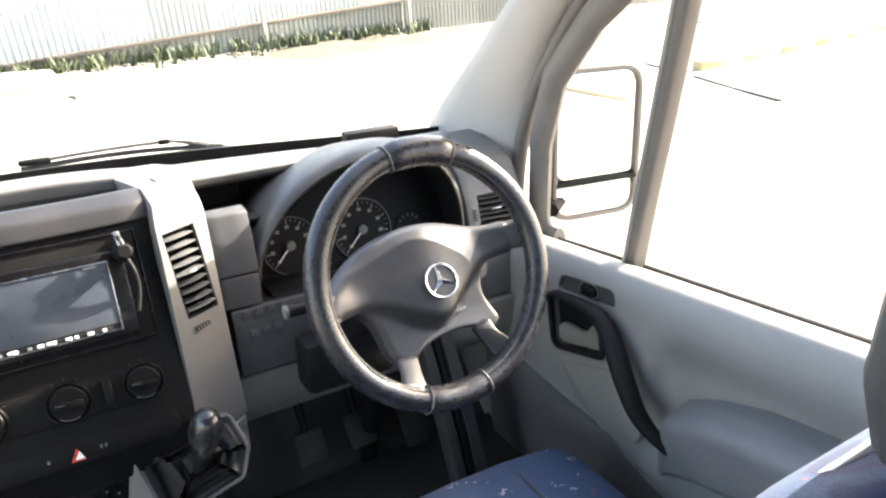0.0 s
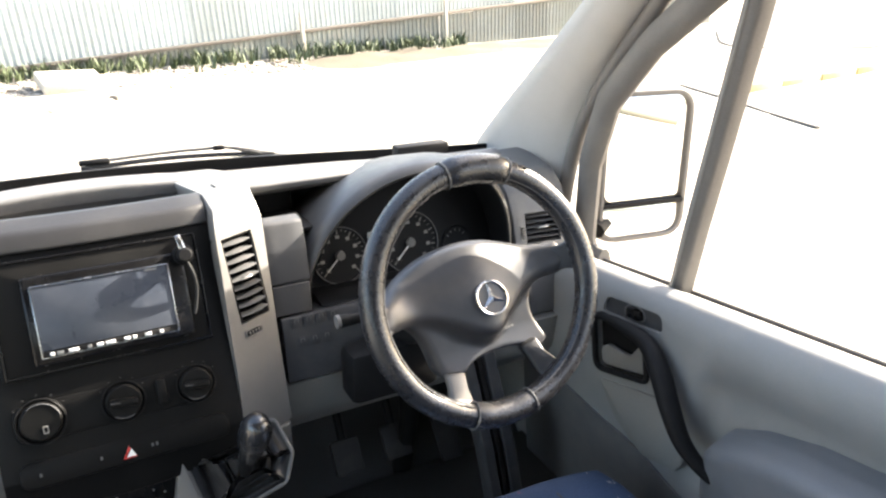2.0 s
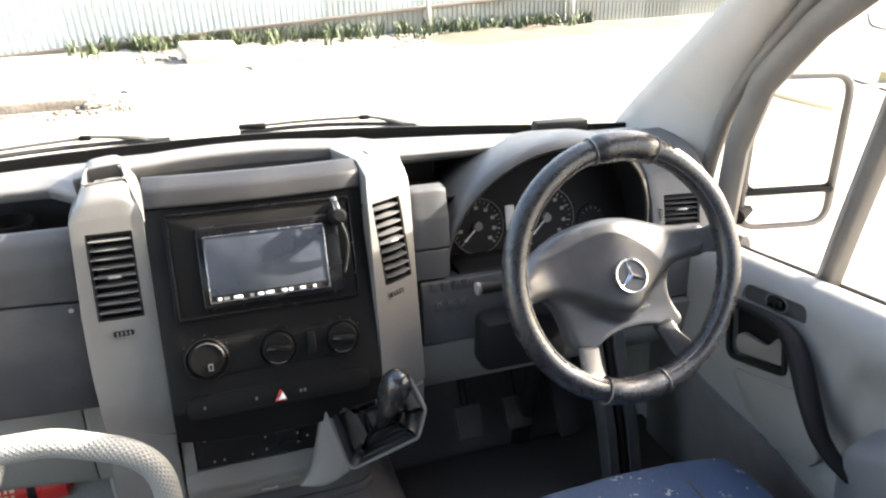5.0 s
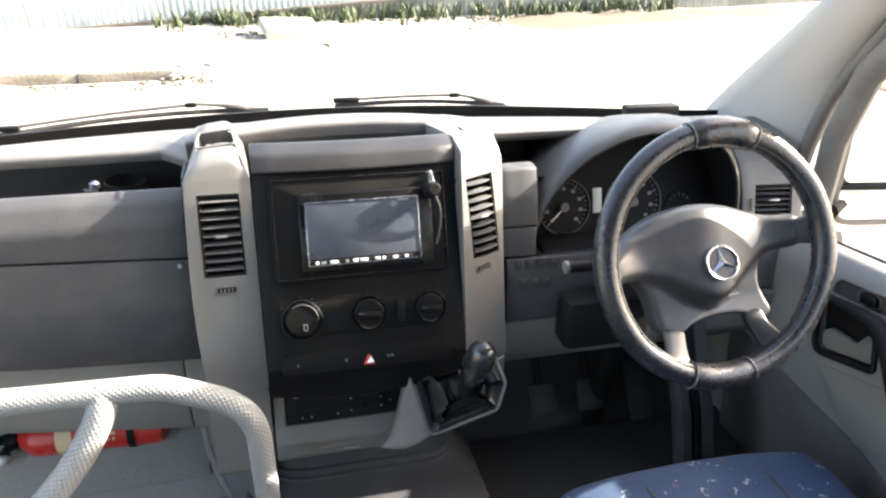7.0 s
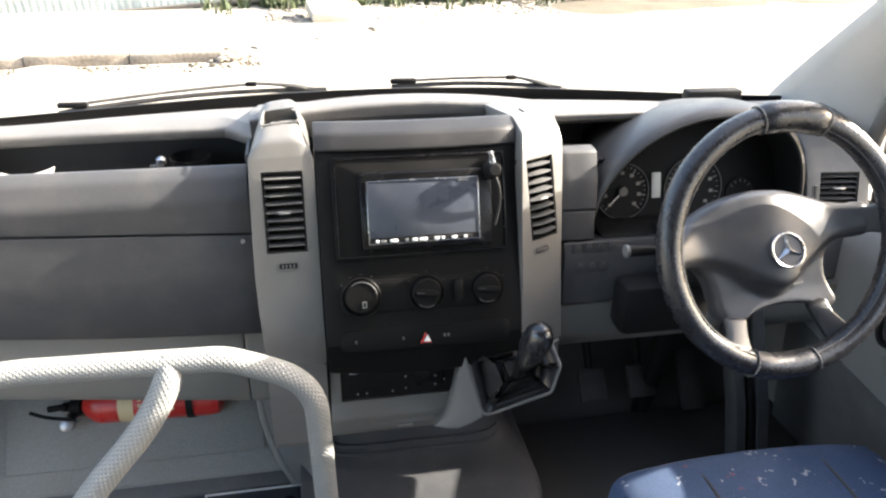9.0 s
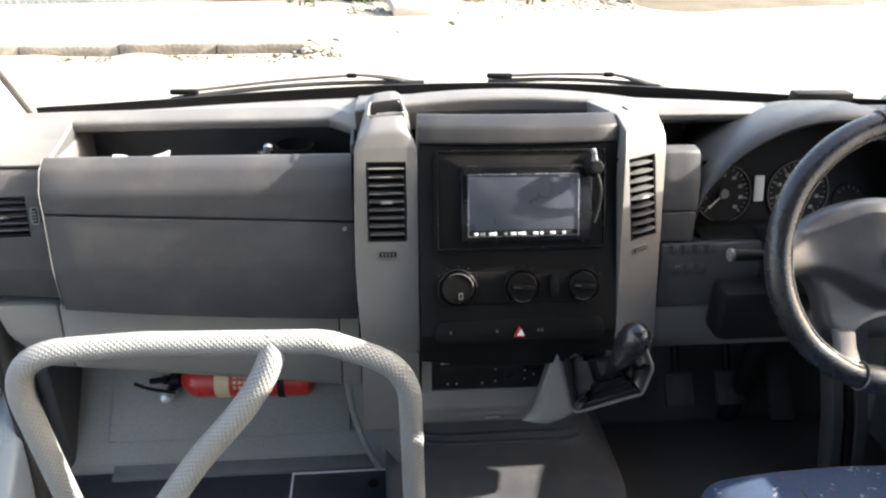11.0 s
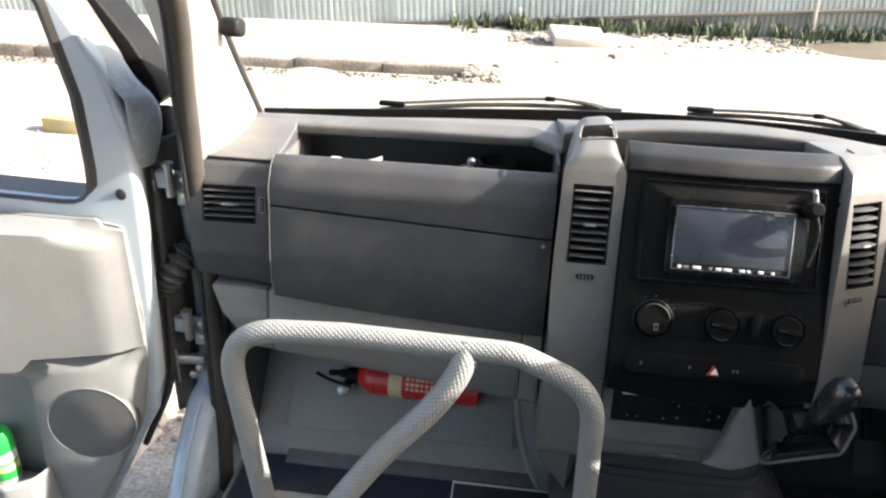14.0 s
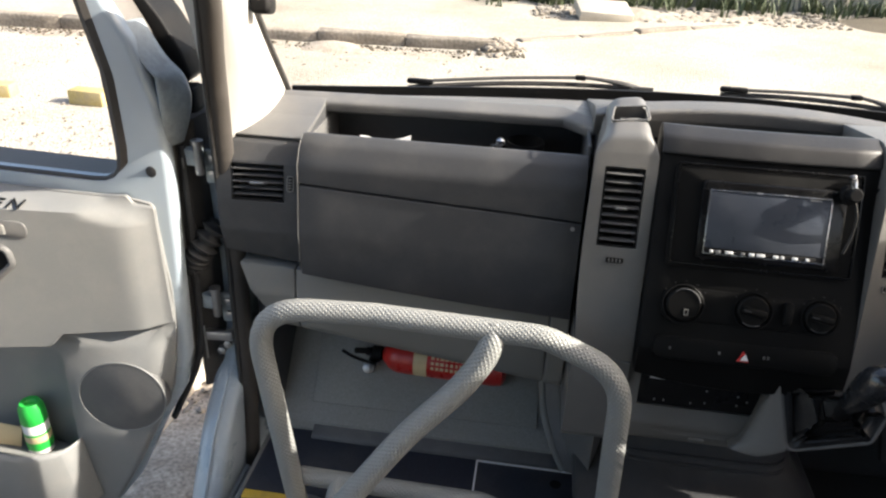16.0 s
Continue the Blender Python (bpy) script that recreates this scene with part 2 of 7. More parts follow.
M_VERGE = mat("brown_stony_earth", (0.36, 0.31, 0.255), 0.95, grain=0.4, grain_scale=70, bump=1.0, bump_scale=90, wear=0.6, wear_color=(0.13, 0.1, 0.075), wear_scale=9)
# kerb concrete, darkened all over for the shade on its front face
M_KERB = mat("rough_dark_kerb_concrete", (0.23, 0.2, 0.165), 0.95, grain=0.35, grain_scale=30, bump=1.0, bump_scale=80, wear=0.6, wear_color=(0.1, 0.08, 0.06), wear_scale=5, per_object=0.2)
# colour of the flat sheet that draws a far shadow
M_FARSHADOW = mat("grey_asphalt", (0.1, 0.1, 0.098), 0.9, grain=0.3, grain_scale=60, bump=1.0, bump_scale=120, wear=0.5, wear_color=(0.17, 0.16, 0.15), wear_scale=0.6)
M_EDGE = mat("dark_edging_stone", (0.085, 0.078, 0.07), 0.9, grain=0.2, grain_scale=60, bump=0.8, bump_scale=120, wear=0.5, wear_color=(0.2, 0.18, 0.15), wear_scale=3)
M_EARTH = mat("brown_earth", (0.085, 0.07, 0.05), 0.95, grain=0.35, grain_scale=50, bump=1.0, bump_scale=80, wear=0.5, wear_color=(0.12, 0.1, 0.072), wear_scale=3)
M_STONE = mat("rubble_stone", (0.24, 0.21, 0.175), 0.9, grain=0.2, grain_scale=60, wear=0.4, wear_color=(0.2, 0.17, 0.13), wear_scale=9)
M_WEED = mat("green_weed", (0.052, 0.07, 0.028), 0.7, grain=0.4, grain_scale=30)

# ---------------------------------------------------------------- building helpers


def part(name, bm, material, parent=None, label="", smooth=40):
    """Links a bmesh as one mesh object, under a thing or a part."""
    bmesh.ops.recalc_face_normals(bm, faces=bm.faces)
    me = bpy.data.meshes.new(name)
    bm.to_mesh(me)
    bm.free()
    me.materials.append(material)
    for p in me.polygons:
        p.use_smooth = True
    me.set_sharp_from_angle(angle=radians(smooth))
    ob = new(name, me)
    if parent:
        ob.parent = parent
    if label:
        ob["label"] = label
    return ob


def thing(name, label, category, group="", kind="", at=None):
    ob = new(name)
    ob.empty_display_size = 0.05
    if at is not None:
        ob.matrix_world = at
    return tagged(ob, label, category, group, kind)


def sharp_bevel(bm, width, segs=2, angle=35):
    if width <= 0:
        return bm
    bm.normal_update()
    es = [e for e in bm.edges if len(e.link_faces) == 2 and e.calc_face_angle(0) > radians(angle)]
    if es:
        bmesh.ops.bevel(bm, geom=es, offset=width, segments=segs, affect="EDGES", profile=0.5, clamp_overlap=True)
    return bm


def add_box(bm, c, s, m=None):
    r = bmesh.ops.create_cube(bm, size=1.0)
    bmesh.ops.scale(bm, vec=s, verts=r["verts"])
    if m is not None:
        bmesh.ops.transform(bm, matrix=m, verts=r["verts"])
    bmesh.ops.translate(bm, vec=c, verts=r["verts"])
    return r["verts"]


def box(c, s, bevel=0.003, m=None, segs=2):
    bm = bmesh.new()
    add_box(bm, (0, 0, 0), s)
    sharp_bevel(bm, min(bevel, min(s) * 0.45), segs)
    if m is not None:
        bmesh.ops.transform(bm, matrix=m, verts=bm.verts)
    bmesh.ops.translate(bm, vec=c, verts=bm.verts)
    return bm


def loft(rings, closed=True, caps=True, bm=None):
    """Skins rings of equal length."""
    bm = bm or bmesh.new()
    vs = [[bm.verts.new(p) for p in ring] for ring in rings]
    n = len(vs[0])
    for a, b in zip(vs, vs[1:]):
        for i in range(n if closed else n - 1):
            j = (i + 1) % n
            bm.faces.new((a[i], a[j], b[j], b[i]))
    if caps and closed:
        bm.faces.new(vs[0][::-1])
        bm.faces.new(vs[-1])
    return bm


def rpoly(pts, n=5):
    """A polygon of (a, b, radius) with its corners rounded."""
    out = []
    k = len(pts)
    for i in range(k):
        a, b, r = pts[i]
        p, q, s = Vector((pts[i - 1][0], pts[i - 1][1])), Vector((a, b)), Vector((pts[(i + 1) % k][0], pts[(i + 1) % k][1]))
        if r <= 0:
            out.append((a, b))
            continue
        d1, d2 = (p - q), (s - q)
        l1, l2 = d1.length, d2.length
        d1, d2 = d1 / l1, d2 / l2
        half = math.acos(max(-1, min(1, d1.dot(d2)))) / 2
        cut = min(r / max(math.tan(half), 1e-3), l1 * 0.48, l2 * 0.48)
        for t in range(n + 1):
            t /= n
            v = q + d1 * cut * (1 - t) ** 2 + d2 * cut * t ** 2
            out.append((v.x, v.y))
    return out


def along_x(xs, prof, bevel=0.003, segs=2):
    """A solid with a yz profile at each x."""
    bm = loft([[(x, y, z) for y, z in prof(x)] for x in xs])
    return sharp_bevel(bm, bevel, segs, 50)


def plate(poly, depth, m, bevel=0.002, segs=2):
    """A plate of the 2D outline in the xy plane of m, depth thick towards -z."""
    bm = loft([[(x, y, 0) for x, y in poly], [(x, y, -depth) for x, y in poly]])
    sharp_bevel(bm, bevel, segs, 50)
    bmesh.ops.transform(bm, matrix=m, verts=bm.verts)
    return bm


def rrect(w, h, r, n=4):
    return rpoly([(-w / 2, -h / 2, r), (w / 2, -h / 2, r), (w / 2, h / 2, r), (-w / 2, h / 2, r)], n)


def face(x, y, z, tilt=0.0, yaw=0.0, roll=0.0):
    """A frame whose x is to the right, whose y is up the panel and whose z comes out of it to the rear; tilt: degrees by which it looks up."""
    return Matrix.Translation((x, y, z)) @ Euler((0, 0, radians(yaw))).to_matrix().to_4x4() @ Euler((radians(90 - tilt), 0, 0)).to_matrix().to_4x4() @ Euler((0, 0, radians(roll))).to_matrix().to_4x4()


def curve_pts(ctrl, per=8):
    """Catmull-Rom through control points."""
    c = [Vector(p) for p in ctrl]
    c = [c[0] * 2 - c[1]] + c + [c[-1] * 2 - c[-2]]
    out = []
    for i in range(1, len(c) - 2):
        p0, p1, p2, p3 = c[i - 1:i + 3]
        for k in range(per):
            t = k / per
            out.append(0.5 * ((2 * p1) + (p2 - p0) * t + (2 * p0 - 5 * p1 + 4 * p2 - p3) * t * t + (3 * p1 - p0 - 3 * p2 + p3) * t ** 3))
    out.append(c[-2])
    return out


def fillet_path(pts, r, n=8):
    """A polyline with its corners rounded by radius r."""
    c = [Vector(p) for p in pts]
    out = [c[0]]
    for a, b, d in zip(c, c[1:], c[2:]):
        d1, d2 = a - b, d - b
        l1, l2 = d1.length, d2.length
        d1.normalize(), d2.normalize()
        cut = min(r / math.tan(math.acos(max(-1, min(1, d1.dot(d2)))) / 2), l1 * 0.48, l2 * 0.48)
        for k in range(n + 1):
            t = k / n
            out.append(b + d1 * cut * (1 - t) ** 2 + d2 * cut * t ** 2)
    out.append(c[-1])
    return out


def tube(path, r, sides=14, closed=False, uv=False, bm=None, flat=1.0):
    """A tube along a path; r a number or a function of 0..1."""
    bm = bm or bmesh.new()
    path = [Vector(p) for p in path]
    n = len(path)
    up = None
    rings, lens, total = [], [], 0.0
    for i, p in enumerate(path):
        t = (path[(i + 1) % n] - path[i - 1]) if closed else (path[min(i + 1, n - 1)] - path[max(i - 1, 0)])
        t.normalize()
        if up is None:
            up = Vector((0, 0, 1)) if abs(t.z) < 0.9 else Vector((0, 1, 0))
        side = t.cross(up).normalized()
        up = side.cross(t).normalized()
        rr = r(i / max(1, n - 1)) if callable(r) else r
        rings.append([bm.verts.new(p + rr * (math.cos(a) * side + flat * math.sin(a) * up)) for a in (2 * math.pi * k / sides for k in range(sides))])
        if i:
            total += (p - path[i - 1]).length
        lens.append(total)
    layer = bm.loops.layers.uv.verify() if uv else None
    for i in range(n if closed else n - 1):
        a, b = rings[i], rings[(i + 1) % n]
        va, vb = lens[i], lens[(i + 1) % n] if i + 1 < n else total + (path[0] - path[-1]).length
        for k in range(sides):
            j = (k + 1) % sides
            f = bm.faces.new((a[k], a[j], b[j], b[k]))
            if uv:
                for loop, (uu, vv) in zip(f.loops, ((k, va), (k + 1, va), (k + 1, vb), (k, vb))):
                    loop[layer].uv = (uu / sides, vv)
    if not closed:
        bm.faces.new(rings[0][::-1])
        bm.faces.new(rings[-1])
    return bm


def lathe(profile, m=None, sides=24, bm=None):
    """Turns (radius, height) round the z axis of m."""
    bm = bm or bmesh.new()
    rings = [[(r * math.cos(2 * math.pi * k / sides), r * math.sin(2 * math.pi * k / sides), h) for k in range(sides)] for r, h in profile]
    start = len(bm.verts)
    loft(rings, bm=bm)
    if m is not None:
        bm.verts.ensure_lookup_table()
        bmesh.ops.transform(bm, matrix=m, verts=bm.verts[start:])
    return bm


def bars(items, m, lift=0.0006):
    """Small flat marks (x, y, w, h) on the xy plane of m, joined."""
    bm = bmesh.new()
    for x, y, w, h in items:
        add_box(bm, (x, y, lift), (w, h, 0.001))
    bmesh.ops.transform(bm, matrix=m, verts=bm.verts)
    return bm


def moved(bm, m):
    bmesh.ops.transform(bm, matrix=m, verts=bm.verts)
    return bm


def cut(bm, *cutters):
    """The solid with the cutters taken out of it."""
    def temp(b):
        bmesh.ops.recalc_face_normals(b, faces=b.faces)
        me = bpy.data.meshes.new("tmp")
        b.to_mesh(me)
        b.free()
        return new("tmp", me)
    ob = temp(bm)
    tools = [temp(c) for c in cutters]
    for t in tools:
        mod = ob.modifiers.new("b", "BOOLEAN")
        mod.operation, mod.object, mod.solver = "DIFFERENCE", t, "EXACT"
    ev = ob.evaluated_get(bpy.context.evaluated_depsgraph_get())
    out = bmesh.new()
    out.from_mesh(ev.to_mesh())
    ev.to_mesh_clear()
    for o in (ob, *tools):
        me = o.data
        bpy.data.objects.remove(o)
        bpy.data.meshes.remove(me)
    return out


def lerp(a, b, t):
    return a + (b - a) * t


def span(a, b, n):
    return [a + (b - a) * i / (n - 1) for i in range(n)]


CX = -0.035          # middle of the cab
FLOOR = 0.865
GROUND = 0.12

# ---------------------------------------------------------------- ground and street


def build_ground():
    bm = bmesh.new()
    cuts = [-1500, -300, -80, -40, -25] + span(-16, 20, 73) + [30, 50, 90, 300, 1500]
    cuts2 = [-1500, -300, -80, -30, -12] + span(-5, 15, 51) + [22, 40, 90, 300, 1500]
    rows = []
    for y in cuts2:
        row = []
        for x in cuts:
            near = max(0.0, 1 - max(abs(x), abs(y - 5)) / 30)
            z = GROUND + 0.05 * near * noise.noise((x * 0.35, y * 0.35, 0)) + 0.02 * near * noise.noise((x * 1.3, y * 1.3, 4))
            row.append(bm.verts.new((x, y, z)))
        rows.append(row)
    for a, b in zip(rows, rows[1:]):
        for i in range(len(a) - 1):
            bm.faces.new((a[i], a[i + 1], b[i + 1], b[i]))
    tagged(part("ground", bm, M_GROUND), "pale dusty earth and worn paving in bright sun", "ground", kind="structure")


def stone_bm(r, seed, squash=0.6):
    bm = bmesh.new()
    bmesh.ops.create_icosphere(bm, subdivisions=1, radius=r)
    for v in bm.verts:
        v.co *= 1 + 0.35 * noise.noise(v.co * (2.0 / r) + Vector((seed * 7.1, seed * 3.3, 0)))
        v.co.z *= squash
    return bm


def scatter(name, count, region, size, material, label, category, seed, height=None):
    """Many small stones or earth clods as one object."""
    rnd = random.Random(seed)
    shapes = []
    for k in range(6):
        b = stone_bm(1.0, seed + k)
        shapes.append(([v.co.copy() for v in b.verts], [[v.index for v in f.verts] for f in b.faces]))
        b.free()
    verts, faces = [], []
    for _ in range(count):
        x, y = region(rnd)
        z = GROUND + (height(x, y) if height else 0.0)
        s = size[0] * (size[1] / size[0]) ** (rnd.random() ** 2)
        a = rnd.random() * 6.28
        vs, fs = rnd.choice(shapes)
        base = len(verts)
        for v in vs:
            verts.append((x + s * (v.x * math.cos(a) - v.y * math.sin(a)), y + s * (v.x * math.sin(a) + v.y * math.cos(a)), z + s * (v.z + 0.25)))
        faces += [[base + i for i in f] for f in fs]
    me = bpy.data.meshes.new(name)
    me.from_pydata(verts, [], faces)
    me.materials.append(material)
    tagged(new(name, me), label, category, kind="stuff")


def bank(name, path, width, height, material, label, category, seed, rough=0.25):
    """A low uneven bank of earth along a path."""
    pts = curve_pts([(x, y, 0) for x, y in path], 10)
    rings = []
    for i, p in enumerate(pts):
        d = (pts[min(i + 1, len(pts) - 1)] - pts[max(i - 1, 0)]).normalized()
        s = Vector((-d.y, d.x, 0))
        fade = min(1, i / 5, (len(pts) - 1 - i) / 5)
        ring = []
        for k in range(11):
            u = k / 10
            q = p + s * width * (u - 0.5)
            h = math.sin(math.pi * u) ** 0.8 * height * fade
            h *= 1 + rough * 2 * noise.noise((q.x * 1.7 + seed, q.y * 1.7, 0))
            h += 0.05 * height * noise.noise((q.x * 9, q.y * 9, seed))
            ring.append((q.x, q.y, GROUND - 0.03 + max(0, h)))
        rings.append(ring)
    tagged(part(name, loft(rings, closed=False, caps=False), material), label, category, kind="stuff")


FENCE_A, FENCE_DIR = Vector((-9.0, 10.05, 0)), Vector((1.0, 0.129, 0)).normalized()


def corrugated(width, z0, z1, rib=0.095, depth=0.012):
    """A box-ribbed sheet, x along it, standing on the xz plane."""
    prof, x = [], 0.0
    while x < width - 1e-6:
        prof += [(x, 0), (x + rib * 0.42, 0), (x + rib * 0.5, -depth), (x + rib * 0.92, -depth)]
        x += rib
    prof.append((x, 0))
    back = [(a, b + 0.003) for a, b in prof][::-1]
    ring = prof + back
    return loft([[(a, b, z0) for a, b in ring], [(a, b, z1) for a, b in ring]])


def build_fence():
    rnd = random.Random(5)
    fence = thing("fence", "weathered corrugated iron fence along the street", "fence", at=Matrix.Translation((FENCE_A.x, FENCE_A.y, GROUND - 0.71)) @ Euler((0, radians(-3.5), math.atan2(FENCE_DIR.y, FENCE_DIR.x))).to_matrix().to_4x4())
    w = 0.095 * 10
    up = corrugated(w, 0.30, 2.5)
    sheet = part("sheet", up, M_FENCE, fence, smooth=20)
    low = part("low_sheet", corrugated(w, -1.0, 0.29, depth=0.012), M_FENCELOW, fence, smooth=20)
    low.location = (0, 0.02, 0)
    post = part("post", box((0, 0.09, 0.85), (0.07, 0.07, 3.4), 0.006), M_TIMBER, fence)
    post.location = (0, 0, 0)
    rail = part("bottom_rail", box((w * 13, -0.05, 0.31), (w * 26, 0.05, 0.055), 0.006), M_TIMBER, fence)
    for k in range(1, 26):
        for src in (sheet, low):
            o = new(src.name.split(".")[0], src.data)
            o.parent = fence
            o.location = (w * k, src.location.y + rnd.uniform(-0.012, 0.012), rnd.uniform(-0.03, 0.03))
            o.rotation_euler = (rnd.uniform(-0.012, 0.012), rnd.uniform(-0.006, 0.006), 0)
        if k % 3 == 0:
            o = new("post", post.data)
            o.parent = fence
            o.location = (w * k, 0, 0)
    for u, h in ((13.2, 0.62), (16.2, 0.6), (8.6, 0.5)):
        st = part("stake", box((u, -0.12, h / 2 - 0.25), (0.06, 0.05, h + 0.5), 0.005), M_CONCRETE, fence, "short pale stake")


def kerb_line(name, a, b, n, material, label, w=0.16, h=0.13, gap=0.012, group="kerbstones", broken=0.0, seed=1):
    rnd = random.Random(seed)
    a, b = Vector((*a, 0)), Vector((*b, 0))
    d = (b - a) / n
    ang = math.atan2(d.y, d.x)
    length = d.length - gap
    src = box((0, 0, 0), (length, w, h + 0.1), 0.018)
    if broken:
        bmesh.ops.subdivide_edges(src, edges=src.edges[:], cuts=3, use_grid_fill=True)
    for v in src.verts:
        v.co += (0.022 if broken else 0.008) * Vector((noise.noise(v.co * 9), noise.noise(v.co * 9 + Vector((5, 0, 0))), noise.noise(v.co * 9 + Vector((0, 7, 0)))))
    first = part("kerbstone", src, material)
    tagged(first, label, "kerbstone", group)
    for k in range(n):
        p = a + d * (k + 0.5)
        o = first if k == 0 else new("kerbstone", first.data)
        o.matrix_world = Matrix.Translation((p.x, p.y, GROUND + h / 2 - 0.05 + rnd.uniform(-0.02 - broken, 0.01))) @ Euler((rnd.uniform(-0.03, 0.03), rnd.uniform(-0.02, 0.02), ang + rnd.uniform(-0.02, 0.02))).to_matrix().to_4x4()
        if k:
            tagged(o, label, "kerbstone", group)


def weeds(name, count, region, seed):
    rnd = random.Random(seed)
    verts, faces = [], []
    for _ in range(count):
        x, y = region(rnd)
        for _ in range(7):
            a, l, w = rnd.random() * 6.28, rnd.uniform(0.06, 0.28), rnd.uniform(0.006, 0.018)
            dx, dy = math.cos(a), math.sin(a)
            lean = rnd.uniform(0.2, 0.9)
            bx, by = x + rnd.uniform(-0.05, 0.05), y + rnd.uniform(-0.05, 0.05)
            i = len(verts)
            verts += [(bx - dy * w, by + dx * w, GROUND), (bx + dy * w, by - dx * w, GROUND),
                      (bx + dx * l * lean * 0.5 + dy * w, by + dy * l * lean * 0.5 - dx * w, GROUND + l * 0.7),
                      (bx + dx * l * lean * 0.5 - dy * w, by + dy * l * lean * 0.5 + dx * w, GROUND + l * 0.7),
                      (bx + dx * l * lean, by + dy * l * lean, GROUND + l)]
            faces += [(i, i + 1, i + 2, i + 3), (i + 3, i + 2, i + 4)]
    me = bpy.data.meshes.new(name)
    me.from_pydata(verts, [], faces)
    me.materials.append(M_WEED)
    tagged(new(name, me), "low green weeds along the foot of the fence", "weeds", kind="stuff")


def fence_y(x):
    return FENCE_A.y + (x - FENCE_A.x) * FENCE_DIR.y / FENCE_DIR.x


def build_street():
    build_ground()
    build_fence()
    bank("earth_bank", [(3.6, fence_y(3.6) - 0.9), (6, fence_y(6) - 0.8), (9, fence_y(9) - 0.9), (12.5, fence_y(12.5) - 0.9)], 1.6, 0.08, M_EARTH, "brown earth bank along the fence", "earth bank", 3, rough=0.7)
    bank("rubble_bank", [(-0.3, fence_y(-0.3) - 0.7), (0.4, fence_y(0.4) - 0.8), (1.2, fence_y(1.2) - 0.85), (3.2, fence_y(3.2) - 0.9)], 1.5, 0.05, M_VERGE, "strip of earth and rubble at the foot of the fence", "earth bank", 8, rough=0.9)
    bank("dirt_strip", [(-6.5, 6.88), (-4, 7.0), (-2.4, 7.1), (-0.7, 7.25)], 0.7, 0.05, M_VERGE, "brown dirt washed up against the kerb", "dirt", 5, rough=0.9)
    bank("dirt_patch", [(-2.6, 6.55), (-1.9, 6.7), (-1.2, 6.85), (-0.5, 6.95)], 0.55, 0.02, M_VERGE, "thin brown dirt spread over the road", "dirt", 15, rough=0.9)
    scatter("rubble", 900, lambda r: ((x := r.uniform(-0.6, 3.8)), fence_y(x) - r.uniform(0.3, 1.5))[0:2], (0.012, 0.06), M_STONE, "loose rubble and stones below the fence", "rubble", 2)
    scatter("broken_stones", 190, lambda r: (r.gauss(-0.95, 0.13), r.gauss(7.55, 0.14)), (0.012, 0.06), M_STONE, "small heap of broken stones at the end of the kerb", "stones", 6, height=lambda x, y: 0.10 * max(0.0, 1 - 3.5 * math.hypot(x + 0.95, y - 7.55)))
    scatter("dirt_clods", 1000, lambda r: ((x := r.uniform(-6.5, -0.6)), 7.12 + 0.061 * (x + 3.6) - abs(r.gauss(0, 0.13)))[0:2], (0.005, 0.026), M_EARTH, "crumbled clods of earth along the kerb", "clods", 16, height=lambda x, y: 0.01)
    scatter("gravel", 1600, lambda r: (r.uniform(-5.5, -0.9), r.uniform(0.3, 7.0)), (0.005, 0.018), M_STONE, "scattered gravel on the earth beside the van", "gravel", 9)
    weeds("weeds", 230, lambda r: ((x := r.uniform(-1.5, 7.5)), fence_y(x) - abs(r.gauss(0.05, 0.28))), 4)
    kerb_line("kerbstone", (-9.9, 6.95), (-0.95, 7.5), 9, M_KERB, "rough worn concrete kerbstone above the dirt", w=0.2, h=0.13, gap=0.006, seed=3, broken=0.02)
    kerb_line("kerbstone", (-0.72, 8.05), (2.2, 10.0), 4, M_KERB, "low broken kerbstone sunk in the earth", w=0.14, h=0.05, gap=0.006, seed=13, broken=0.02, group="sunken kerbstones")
    # flat darker sheet, standing in for a shadow across the far ground
    far_shadow = part("asphalt_patch", loft([[(x, y, GROUND + 0.03) for x, y in rpoly([(11.6, 9.3, 1), (14.2, 11.8, 1), (19.0, 14.0, 2), (24.0, 13.0, 2), (20.0, 9.2, 1), (14.6, 8.3, 1)], 6)], [(x, y, GROUND - 0.02) for x, y in rpoly([(11.6, 9.3, 1), (14.2, 11.8, 1), (19.0, 14.0, 2), (24.0, 13.0, 2), (20.0, 9.2, 1), (14.6, 8.3, 1)], 6)]]), M_FARSHADOW)
    tagged(far_shadow, "darker grey sheet painted for a shadow on the far ground", "road", kind="structure")
    bank("earth_verge", [(-1.75, -1.2), (-1.6, 0.0), (-1.55, 0.9), (-1.9, 1.9)], 1.1, 0.05, M_VERGE, "brown stony earth beside the van", "earth", 21, rough=0.5)
    scatter("pebbles", 1500, lambda r: (r.uniform(-1.56, -1.15), r.uniform(-0.3, 1.6)), (0.004, 0.018), M_STONE, "small pebbles in the earth beside the van", "pebbles", 31, height=lambda x, y: 0.012)
    kerb_line("kerbstone", (-1.64, 1.75), (-1.66, -0.6), 4, M_CONCRETE, "pale broken concrete edging beside the van", w=0.16, h=0.04, gap=0.008, seed=23, broken=0.01, group="edging beside the van")
    slab = part("concrete_slab", box((0, 0, 0), (0.75, 0.5, 0.14), 0.02), M_CONCRETE)
    slab.matrix_world = Matrix.Translation((0.35, 9.95, GROUND + 0.1)) @ Euler((0.22, 0.05, 0.2)).to_matrix().to_4x4()
    tagged(slab, "tilted broken concrete slab lying on the rubble", "slab")
